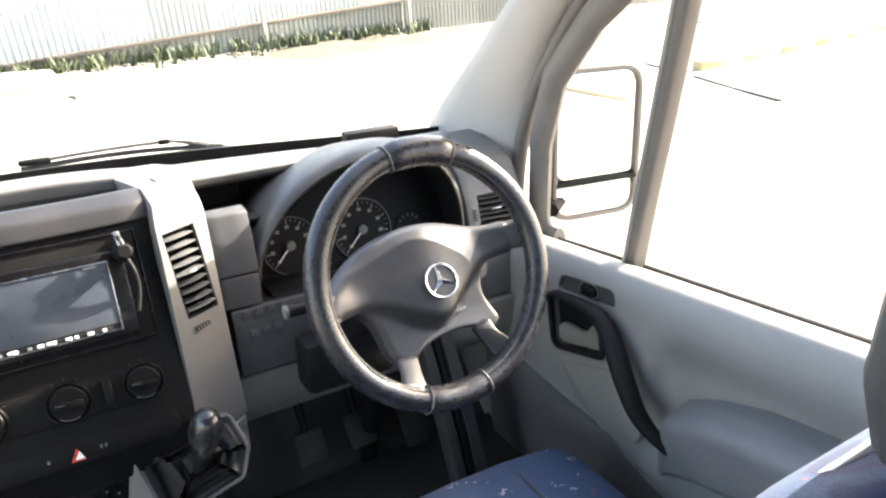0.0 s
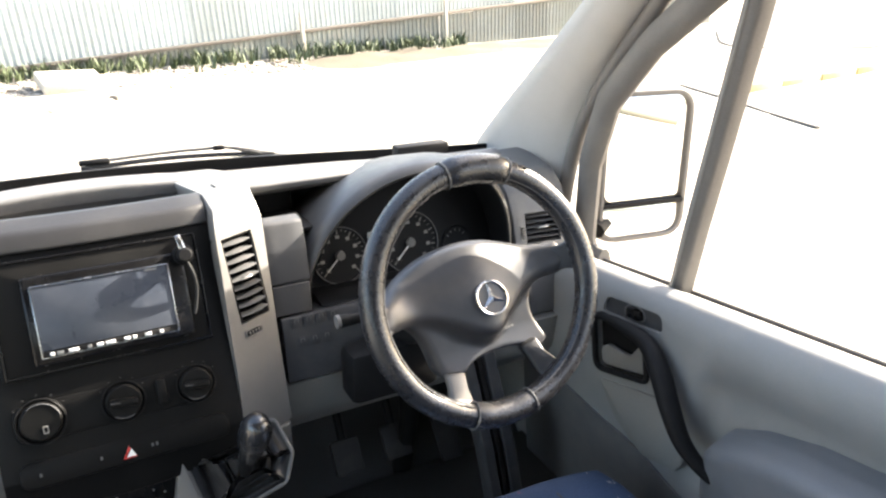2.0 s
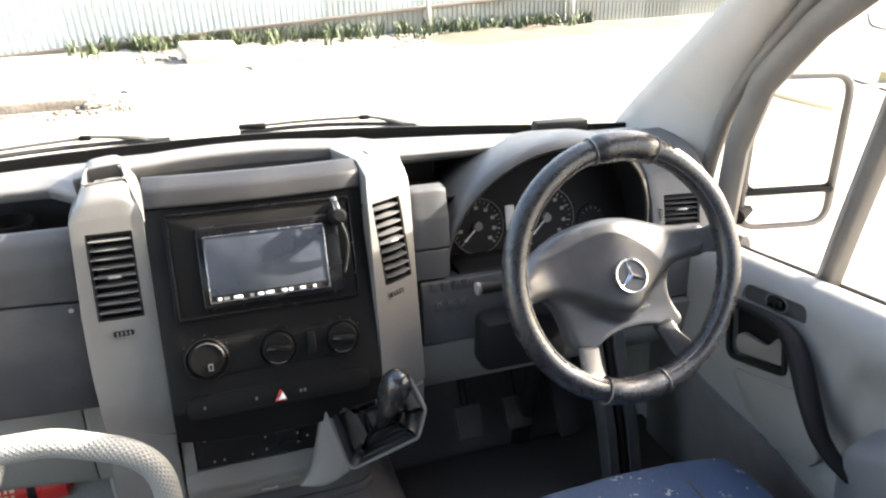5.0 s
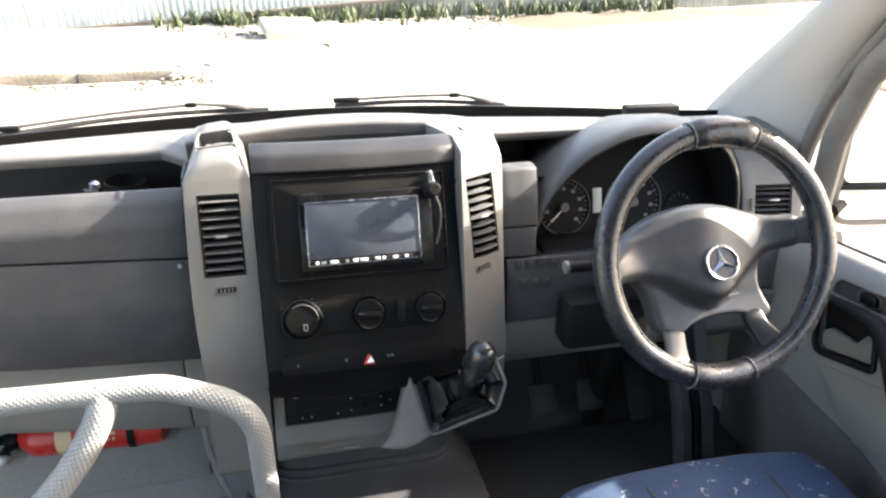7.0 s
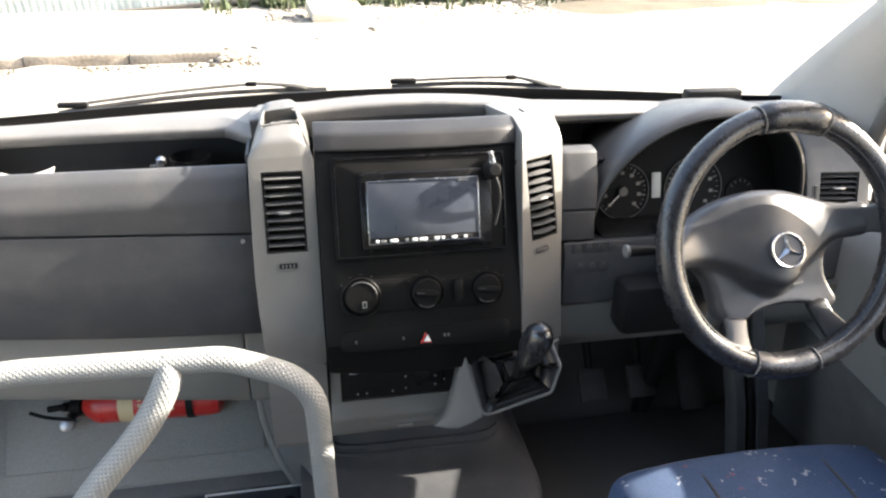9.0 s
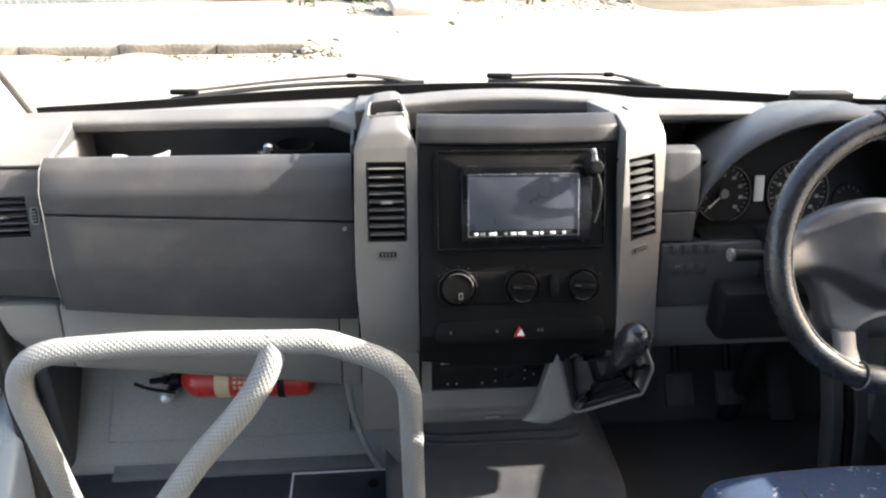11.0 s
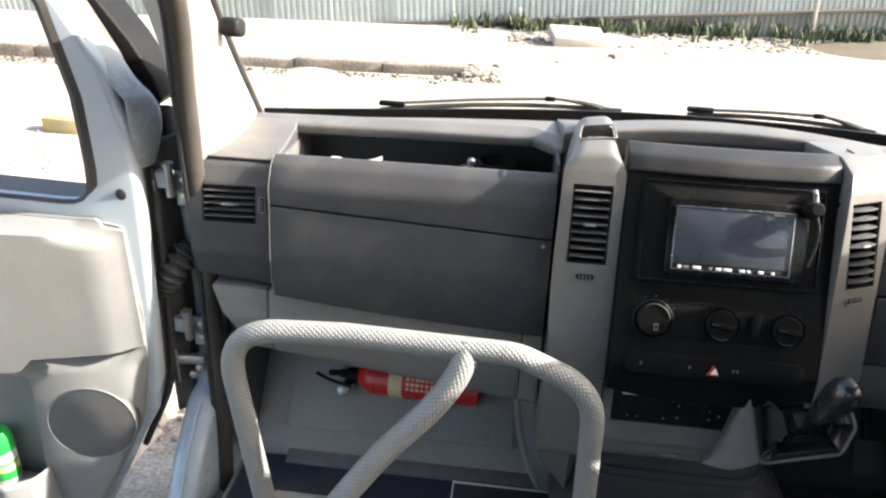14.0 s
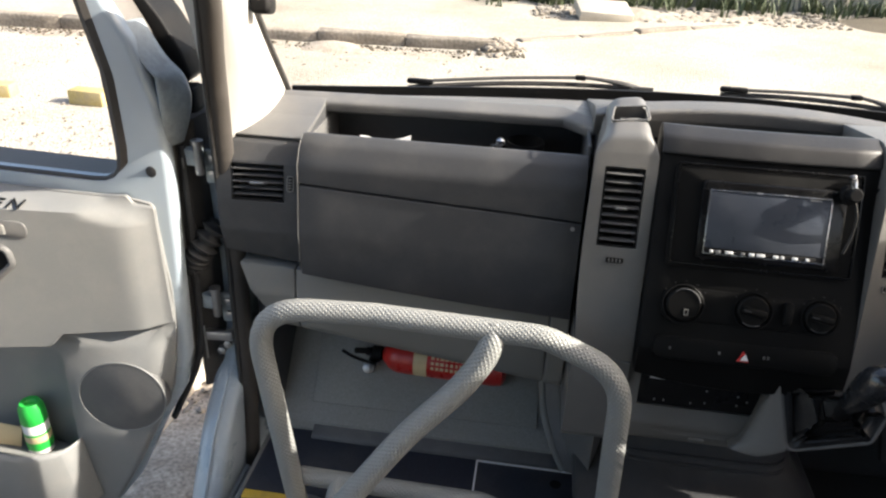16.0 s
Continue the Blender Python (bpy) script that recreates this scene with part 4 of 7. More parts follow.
    thumbwheel(face(-0.774, 0.2265, 1.452, 14) @ Euler((0, 0, radians(90))).to_matrix().to_4x4(), 0.024, 0.009)
    dash("block_cover", along_x([-0.885, -0.88, -0.80, -0.764, -0.761], lambda x: rpoly([(0.265, 1.514, 0.004), (0.262, 1.520, 0.003), (0.345, 1.533, 0.02), (0.41, 1.549, 0.004), (0.42, 1.53, 0)], 3), 0.001), M_MID, label="grey cover on the end block")
    # lower light panel
    def lowz(x):
        return lerp(1.165, 1.085, (x + 0.885) / 0.6)
    for a, b in ((-0.885, -0.777), (-0.7745, -0.325), (-0.3225, -0.29)):
        lp = along_x(span(a, b, 6), lambda x: rpoly([(0.226, bz(max(x, -0.8)) - 0.004, 0.004), (0.218, bz(max(x, -0.8)) - 0.06, 0.04), (0.236, lowz(x), 0.025), (0.34, lowz(x) + 0.02, 0.01), (0.34, bz(max(x, -0.8)) - 0.004, 0)], 4), 0.0015)
        if a < -0.8:
            for v in lp.verts:
                v.co.x += max(0.0, (-0.82 - v.co.x) / 0.065) * (0.05 * ease((1.285 - v.co.z) / 0.11) + 0.008)
        dash("lower_panel", lp, M_LIGHT, label="pale grey lower dashboard panel")
    # knee recess: back, toe board, side
    toe = along_x(span(-0.865, -0.235, 5), lambda x: rpoly([(0.288, 0.872, 0.004), (0.292, 0.888, 0.004), (0.45, 1.065, 0.05), (0.47, 1.3, 0), (0.53, 1.3, 0), (0.50, 0.85, 0), (0.288, 0.85, 0)], 4), 0.002)
    dash("toe_board", toe, M_TOE, label="grey liner of the passenger foot well")
    dash("liner_plate", moved(box((0, 0, 0.004), (0.47, 0.175, 0.006), 0.002), face(-0.555, 0.377, 0.983, 41.7)), M_TOE)
    dash("toe_strip", along_x(span(-0.78, -0.24, 4), lambda x: rpoly([(0.262, 0.842, 0.004), (0.266, 0.872, 0.006), (0.30, 0.886, 0.006), (0.31, 0.842, 0)], 3), 0.001), M_MID, label="rubber edging strip")
    dash("kick_panel", box((-0.868, 0.40, 1.02), (0.03, 0.22, 0.34), 0.01), M_DARK)


def console_pillar(x0, x1, mirror):
    """A silver pillar beside the centre panel: swept sides, rounded head, a tall vent in its face."""
    cx = (x0 + x1) / 2
    face_line = [(0.136, 1.235, 0.003), (0.145, 1.28, 0.1), (0.156, 1.33, 0.1), (0.168, 1.38, 0.1), (0.180, 1.43, 0.1), (0.192, 1.48, 0.1), (0.204, 1.53, 0.08), (0.2125, 1.558, 0.03)]
    if mirror:
        head = [(0.228, 1.578, 0.02), (0.27, 1.594, 0.03), (0.34, 1.592, 0.05), (0.42, 1.572, 0.05), (0.50, 1.54, 0.02), (0.50, 1.50, 0.01), (0.365, 1.45, 0.01), (0.365, 1.235, 0)]
    else:
        head = [(0.222, 1.582, 0.02), (0.265, 1.603, 0.03), (0.312, 1.617, 0.02), (0.345, 1.603, 0.02), (0.365, 1.575, 0.01), (0.365, 1.235, 0)]
    prof = rpoly(face_line + head, 5)
    bm = along_x(span(x0, x1, 4 if mirror else 11), lambda x: prof, 0.013, 5)
    for v in bm.verts:
        u = (v.co.x - cx) / ((x1 - x0) / 2)
        low = ease((1.34 - v.co.z) / 0.16)
        top = ease((v.co.z - 1.545) / 0.065)
        if mirror:
            back = ease((v.co.y - 0.20) / 0.26)
            v.co.x += (-0.050 * back if u < 0 else 0.030 * back) + 0.004 * low * u - 0.012 * u * top * (1 - back)
        else:
            v.co.z += (0.004 * u - 0.018 * abs(u) ** 5) * top
            v.co.x += -0.017 * u * top ** 1.4 + (0.006 * low if u < 0 else 0.001 * low) - 0.003 * math.sin(math.pi * ease((v.co.z - 1.25) / 0.3)) * (u < 0)
    if mirror:
        # turned towards the driver
        for v in bm.verts:
            w = 1 - ease((v.co.y - 0.24) / 0.12)
            v.co.y += w * ((v.co.x - cx) * 0.5 - 0.010)
            v.co.z += 0.004 * w
    m = face(cx - 0.001, 0.1815, 1.482, 14.5, 26.5) if mirror else face(cx, 0.1905, 1.478, 14.5)
    vw, vh = (0.0545, 0.1285) if mirror else (0.0595, 0.1225)
    tools = [moved(box((0, 0, -0.02), (vw + 0.0015, vh + 0.0015, 0.07), 0), m)]
    if not mirror:
        sl = Matrix.Translation((cx + 0.002, 0.266, 1.606)) @ Euler((radians(22), radians(-6), 0)).to_matrix().to_4x4()
        tools.append(plate([(-0.030, -0.016), (0.028, -0.016), (0.024, 0.018), (-0.024, 0.018)], 0.05, sl @ Matrix.Translation((0, 0, 0.02)), 0))
    p = dash("centre_pillar", cut(bm, *tools), M_SILVER, label="silver pillar of the centre console with a tall vent", smooth=50)
    if not mirror:
        # thin tube added to bring out the slot's sunlit edge
        dash("slot_rim", tube([sl @ Vector((x, y, -0.0030)) for x, y in rpoly([(-0.030, -0.016, 0.005), (0.028, -0.016, 0.005), (0.024, 0.018, 0.005), (-0.024, 0.018, 0.005)], 4)], 0.0018, 8, closed=True), M_SILVER, p, "added thin rim for the slot's sunlit edge")
        dash("pillar_slot", box((cx, 0.268, 1.574), (0.066, 0.05, 0.006), 0.002), M_DARK, p)
        dash("slot_clip", tube(curve_pts([(cx - 0.018, 0.250, 1.586), (cx + 0.004, 0.252, 1.594), (cx + 0.022, 0.258, 1.589)], 5), 0.0035, 8), M_SILVER, p)
        dash("slot_blade", moved(box((0.006, 0, 0), (0.034, 0.022, 0.003), 0.001), Matrix.Translation((cx, 0.268, 1.588)) @ Euler((radians(25), 0, radians(12))).to_matrix().to_4x4()), M_MID, p)
    vent("tall black air vent", m @ Matrix.Translation((0, 0, -0.001)), vw, vh, 9, 0.0065 if mirror else 0.002)
    thumbwheel(face(cx - 0.003, 0.1625, 1.401, 13.5, 26.5) if mirror else face(cx, 0.1735, 1.397, 13.5), 0.028, 0.009)
    if mirror:
        dash("slit", tube([Vector((0.145, 0.285, 1.5975)), Vector((0.149, 0.27, 1.5965)), Vector((0.153, 0.254, 1.593))], 0.0012, 6), M_BLACK, p, "fine dark slit")
    # lower trim: its top edge droops towards the centre panel
    za, zb = (1.262, 1.234) if not mirror else (1.236, 1.236)
    rows = []
    for x in span(x0 + 0.002, x1 - 0.001, 6):
        zt = lerp(za, zb, ease((x - x0) / (x1 - x0)))
        sh = (x - cx) * 0.5 - 0.010 if mirror else 0.0
        rows.append((x, [(y + sh * (y < 0.3), z) for y, z in rpoly([(0.142, 1.06 if not mirror else 1.16, 0.02), (0.136, 1.18, 0.05), (0.1345 + (zt - 1.235) * 0.24, zt, 0.004), (0.36, zt, 0), (0.36, 1.06 if not mirror else 1.16, 0)], 4)]))
    dash("pillar_foot", loft([[(x, y, z) for y, z in pr] for x, pr in rows]), M_SILVER, label="lower trim of the centre pillar")


def build_console():
    # dark centre stack
    prof = rpoly([(0.108, 1.236, 0.006), (fy(1.285), 1.285, 0.02), (fy(1.56), 1.56, 0), (0.2185, 1.565, 0.003), (0.234, 1.588, 0.012), (0.262, 1.597, 0.01), (0.275, 1.585, 0.004), (0.275, 1.236, 0)], 5)
    bm = along_x(span(-0.1895, 0.1215, 9), lambda x: [(y - 0.006 * (1 - ((x - CX) / 0.157) ** 2), z - (0.012 * (1 - ((x - CX) / 0.157) ** 2) if z < 1.26 else 0)) for y, z in prof], 0.0015)
    stack = dash("centre_panel", bm, M_STACK, label="black centre panel of the console")
    dash("stack_brow", along_x(span(-0.189, 0.121, 9), lambda x: [(y - 0.009 * (1 - ((x - CX) / 0.157) ** 2), z) for y, z in rpoly([(0.2105, 1.5625, 0.004), (0.2255, 1.5875, 0.016), (0.256, 1.5985, 0.015), (0.27, 1.591, 0.004), (0.262, 1.566, 0)], 5)], 0.001), M_BROW, label="padded charcoal brow above the display")
    # surround plate of the display
    m = face(CX - 0.001, fy(1.482) - 0.007, 1.482, TILT_C)
    sur = moved(loft([[(x, y, z) for x, y in rrect(0.262, 0.155, 0.008)] for z in (-0.004, 0.0008)]), m)
    dash("display_surround", sharp_bevel(sur, 0.0015), M_STACK, stack)
    m2 = m @ Matrix.Translation((0.004, 0.002, 0.003))
    fr = cut(moved(box((0, 0, -0.0035), (0.262, 0.152, 0.006), 0.001), m2), moved(box((0, 0, 0.0), (0.2565, 0.1465, 0.02), 0), m2))
    dash("surround_frame", fr, M_GLOSS, stack)
    # upper slot and its arched lip behind the brow
    def lip(x):
        t = 1 - ((x - CX) / 0.165) ** 2
        ly = 0.335 + 0.012 * t
        return rpoly([(ly, 1.575, 0.004), (ly - 0.004, 1.592 + 0.006 * t, 0.008), (ly + 0.035, 1.596 + 0.006 * t, 0.02), (base_y(x) - 0.06, 1.53, 0.03), (base_y(x) - 0.02, 1.50, 0), (base_y(x) - 0.02, 1.47, 0), (ly + 0.02, 1.54, 0)], 4)
    dash("centre_pad", along_x(span(-0.286, 0.205, 21), lip, 0.002), M_MID, label="grey top pad behind the centre slot")
    dash("centre_slot", along_x([-0.189, 0.121], lambda x: [(0.268, 1.56), (0.268, 1.51), (0.40, 1.51), (0.40, 1.57), (0.392, 1.57), (0.392, 1.518), (0.276, 1.518), (0.276, 1.56)], 0.001), M_BLACK)
    # climate panel
    band = dash("climate_band", moved(plate(rpoly([(-0.13, -0.026, 0.02), (0.125, -0.026, 0.02), (0.125, 0.026, 0.02), (-0.13, 0.026, 0.02)]), 0.01, Matrix.Identity(4), 0.003), face(CX, fy(1.356) - 0.0075, 1.356, TILT_C)), M_STACK, stack, "black climate control band")
    for x, r, dp, lab in ((-0.133, 0.0265, 0.006, "round black fan knob with a bright arc"), (-0.032, 0.0245, 0.007, "round black heater knob"), (0.064, 0.0235, 0.007, "round black air knob")):
        z = 1.357
        mk = face(x, fy(z) - 0.008, z, TILT_C)
        k = dash("knob", lathe([(r * 1.12, -0.006), (r * 1.12, 0.001), (r * 1.06, 0.0025), (r * 1.0, 0.001), (r * 0.94, dp - 0.001), (r * 0.86, dp + 0.001), (0.0, dp + 0.001)], mk, 28), M_STACK, stack, lab)
        dash("bezel_ring", tube([mk @ Vector((r * 1.14 * math.cos(a), r * 1.14 * math.sin(a), 0.003)) for a in span(0, 2 * math.pi, 33)[:-1]], 0.0009, 6, closed=True), M_BLACK, k)
        if r > 0.026:
            dash("mark", moved(cut(box((0.004, -0.011, dp + 0.0014), (0.0065, 0.010, 0.001), 0), box((0.004, -0.011, dp + 0.0014), (0.004, 0.0072, 0.01), 0)), mk), M_LIGHT, k)
        else:
            dash("grip", moved(box((0, 0, dp + 0.004), (r * 1.45, 0.011, 0.007), 0.003), mk @ Euler((0, 0, radians(-8))).to_matrix().to_4x4()), M_STACK, k)
            dash("pointer", moved(box((-r * 0.45, 0.0, dp + 0.0078), (r * 0.5, 0.0016, 0.001), 0), mk @ Euler((0, 0, radians(-8))).to_matrix().to_4x4()), M_DARK, k)
        dash("bright_arc", tube([mk @ Vector((r * 0.9 * math.cos(a), r * 0.9 * math.sin(a), dp + 0.0012)) for a in (span(0.2, 2.2, 12) if r > 0.026 else span(4.0, 5.2, 12))], 0.0009, 6), M_DARK, k)
        dash("scale_marks", bars([(r * 1.35 * math.cos(a), r * 1.35 * math.sin(a), 0.0018, 0.0008) for a in span(0.6, 2.5, 5)], mk, 0.0032), M_SLAT, k)
    mk = face(0.0175, fy(1.358) - 0.008, 1.358, TILT_C)
    dash("rocker", moved(box((0, 0, 0.004), (0.014, 0.036, 0.010), 0.004), mk), M_STACK, stack, "upright rocker switch")
    # warning switch row
    row = dash("switch_band", moved(plate(rrect(0.27, 0.036, 0.016), 0.01, Matrix.Identity(4), 0.003), face(CX, fy(1.292) - 0.007, 1.292, TILT_C)), M_STACK, stack, "black switch band with a hazard switch")
    mh = face(-0.037, fy(1.29) - 0.0085, 1.29, TILT_C)
    tri = cut(plate([(-0.0088, -0.007), (0.0088, -0.007), (0, 0.0095)], 0.002, mh @ Matrix.Translation((0, 0, 0.002)), 0), plate([(-0.005, -0.0045), (0.005, -0.0045), (0, 0.0045)], 0.02, mh @ Matrix.Translation((0, 0, 0.01)), 0))
    dash("hazard_triangle", tri, M_RED, row, "red and white hazard triangle")
    dash("hazard_fill", plate([(-0.0052, -0.0046), (0.0063, -0.0046), (0.0017, 0.0058)], 0.002, mh @ Matrix.Translation((0.0012, 0, 0.0035)), 0), M_WHITE, row)
    for dx in (-0.145 + 0.037, -0.035, 0.03, 0.036):
        dash("switch_mark", moved(box((dx, 0.003, 0.002), (0.003, 0.0045, 0.001), 0), mh), M_MID, row)
    # lower console with the recorder slot, hump and plinth
    lowp = rpoly([(0.150, 1.233, 0.006), (0.138, 1.15, 0.01), (0.128, 1.125, 0.02), (0.135, 1.085, 0.03), (0.20, 1.05, 0.02), (0.35, 1.05, 0), (0.35, 1.233, 0)], 5)
    low = along_x([-0.1885, -0.1, 0.0, 0.03], lambda x: lowp, 0.003)
    low = cut(low, moved(box((0, 0, -0.01), (0.194, 0.058, 0.06), 0), face(-0.0735, 0.147, 1.182, 8)), moved(box((0, 0, 0.012), (0.12, 0.02, 0.03), 0.008), face(-0.065, 0.13, 1.112, -10)))
    dash("lower_console", low, M_CONSOLE, label="grey lower console with a slot for the recorder")
    dash("cup_slot", moved(box((0, 0, -0.012), (0.124, 0.022, 0.004), 0.001), face(-0.065, 0.13, 1.112, -10)), M_DARK)
    dash("cup_lip", moved(box((0, 0, 0), (0.026, 0.005, 0.005), 0.002), face(-0.066, 0.129, 1.1, -10)), M_LIGHT, label="short pale lip of the cup slot")
    plinth = []
    for z, f, w in ((0.84, 0.050, 0.205), (0.905, 0.050, 0.205), (0.920, 0.040, 0.212), (0.940, 0.037, 0.216), (0.952, 0.042, 0.214), (0.958, 0.062, 0.207), (0.962, 0.115, 0.198), (0.970, 0.168, 0.188), (0.985, 0.195, 0.180), (1.00, 0.207, 0.178), (1.03, 0.216, 0.176), (1.075, 0.222, 0.175)):
        plinth.append([(x, y, z) for x, y in rpoly([(CX - w, f, 0.08), (CX + w, f, 0.08), (CX + w, 0.5, 0), (CX - w, 0.5, 0)], 7)])
    dash("plinth", loft(plinth), M_DARK, label="dark grey moulded plinth under the console", smooth=50)
    for z, f in ((0.986, 0.196), (0.998, 0.205)):
        rib = [(CX - 0.17, f + 0.05, z), (CX - 0.15, f + 0.012, z), (CX - 0.11, f - 0.001, z), (CX, f - 0.002, z), (CX + 0.11, f - 0.001, z), (CX + 0.15, f + 0.012, z), (CX + 0.17, f + 0.05, z)]
        dash("plinth_rib", tube(curve_pts(rib, 5), 0.0032, 8), M_DARK)
    # side of the console towards the passenger foot well, with its pale curved edge
    edge = curve_pts([(-0.322, 0.345, 1.085), (-0.319, 0.325, 1.04), (-0.310, 0.300, 0.985), (-0.288, 0.268, 0.93), (-0.262, 0.248, 0.885)], 6)
    dash("console_side", loft([[p + Vector((0.0, -0.002, 0)), p + Vector((0.03, -0.012, 0)), Vector((-0.225, 0.17, p.z)), Vector((-0.20, 0.24, p.z)), p + Vector((0.01, 0.06, 0))] for p in edge]), M_MID, label="grey side of the centre console")
    dash("side_edge", tube(edge, 0.0075, 10, flat=0.7), M_LIGHT, label="pale curved edge of the console side")


def build_gear():
    gear = thing("gear_lever", "black gear lever with creased leather gaiter in a light grey surround", "gear lever", at=pose(0.10, 0.10, 1.16))
    inv = gear.matrix_world.inverted()
    bl, br, rt, tr, tl = Vector((0.056, 0.080, 1.142)), Vector((0.168, 0.074, 1.182)), Vector((0.184, 0.086, 1.224)), Vector((0.170, 0.128, 1.264)), Vector((0.030, 0.110, 1.250))
    loop = [Vector(p) for p in fillet_path([tl.lerp(tr, 0.5), tl, bl, br, rt, tr, tl.lerp(tr, 0.5)], 0.014, 5)][:-1]
    mid = sum(loop, Vector()) / len(loop)
    out = Vector((0.0, -0.75, 0.66))
    # thin rim and the dark body under it
    part("rim", moved(tube([p - out * 0.002 for p in loop], lambda t: 0.0034, 8, closed=True), inv), M_MID, gear, "grey rim of the surround")
    part("surround", moved(loft([[p for p in loop], [mid + (p - mid) * 1.04 - out * 0.006 for p in loop], [mid + (p - mid) * 1.0 + Vector((0, 0.03, -0.022)) for p in loop], [mid + (p - mid) * 0.85 + Vector((-0.01, 0.08, -0.055)) for p in loop], [mid + (p - mid) * 0.7 + Vector((-0.02, 0.16, -0.09)) for p in loop]], caps=False), inv), M_MID, gear, "grey body below the rim", smooth=70)
    # light wing beside the gaiter: a point above, flaring to a foot below
    rings = []
    outer = curve_pts([(0.022, 0.106, 1.247), (0.013, 0.105, 1.198), (0.004, 0.104, 1.158), (-0.006, 0.101, 1.133), (-0.022, 0.099, 1.116)], 5)
    for k, c in enumerate(outer):
        t = k / (len(outer) - 1)
        c = Vector(c)
        a = Vector((0.028, 0.104, 1.249)).lerp(Vector((0.055, 0.078, 1.142)), t)
        b = a.lerp(c, 0.5) + Vector((0, -0.006 * t, 0.003 * t - 0.013 * t ** 7))
        rings.append([a, a.lerp(b, 0.5) + Vector((0, -0.002 * t, 0)), b, b.lerp(c, 0.5) + Vector((0, -0.002 * t, 0)), c, c + Vector((0.0, 0.012, -0.006)), c + Vector((0.01, 0.06, -0.02)), a + Vector((0.012, 0.05, -0.01))])
    part("wing", moved(sharp_bevel(loft(rings), 0.002, 2, 60), inv), M_CONSOLE, gear, "light grey wing flaring beside the gaiter", smooth=70)
    # gaiter
    tip = Vector((0.122, 0.018, 1.342))
    neck = Vector((0.111, 0.066, 1.250))
    rings = []
    for i in range(17):
        t = i / 16
        c = mid.lerp(neck, t)
        ring = []
        for k, p in enumerate(loop):
            s = 0.86 * (1 - t) ** 1.25 + 0.14
            s *= 1 + 0.16 * math.sin(math.pi * min(1, t * 1.1)) * (0.3 - 1.9 * abs(noise.noise((k * 0.34 + 3, t * 2.4, 5))))
            lift = (0.026 * (0.5 - abs(2.4 * noise.noise((k * 0.42 + t * 2.0, t * 5.0, 1.3)))) - 0.012) * math.sin(math.pi * t)
            ring.append(c + (p - mid) * min(s, 1.0) + out * lift)
        rings.append(ring)
    part("gaiter", moved(loft(rings, caps=False), inv), M_GAITER, gear, "creased black leather gaiter", smooth=55)
    axis = tip - neck
    q = axis.to_track_quat("Z", "Y").to_matrix().to_4x4()
    km = Matrix.Translation(neck) @ q
    part("stick", moved(lathe([(0.012, -0.03), (0.012, 0.01), (0.014, 0.02)], km, 16), inv), M_BLACK, gear)
    kb = lathe([(0.0, -0.001), (0.012, 0.0), (0.016, 0.006), (0.0195, 0.025), (0.0240, 0.050), (0.0262, 0.070), (0.0250, 0.088), (0.0190, 0.102), (0.010, 0.109), (0.0, 0.1105)], None, 28)
    for v in kb.verts:
        v.co = Vector((v.co.x * 0.84, v.co.y * 0.95, v.co.z * 1.0))
    k = part("knob", moved(kb, inv @ km), M_KNOB, gear, "glossy egg-shaped black gear knob", smooth=80)
    aim = Vector((-0.12, -0.72, 0.68)).normalized()
    top = Matrix.Translation(km @ Vector((0, 0, 0.078)) + aim * 0.0305) @ aim.to_track_quat("Z", "Y").to_matrix().to_4x4()
    part("gate_marks", moved(bars([(-0.006, 0, 0.0012, 0.012), (0, 0, 0.0012, 0.012), (0.006, 0, 0.0012, 0.012), (0, 0, 0.013, 0.0012)], top, -0.003), inv), M_SLAT, k, "faint shift pattern")


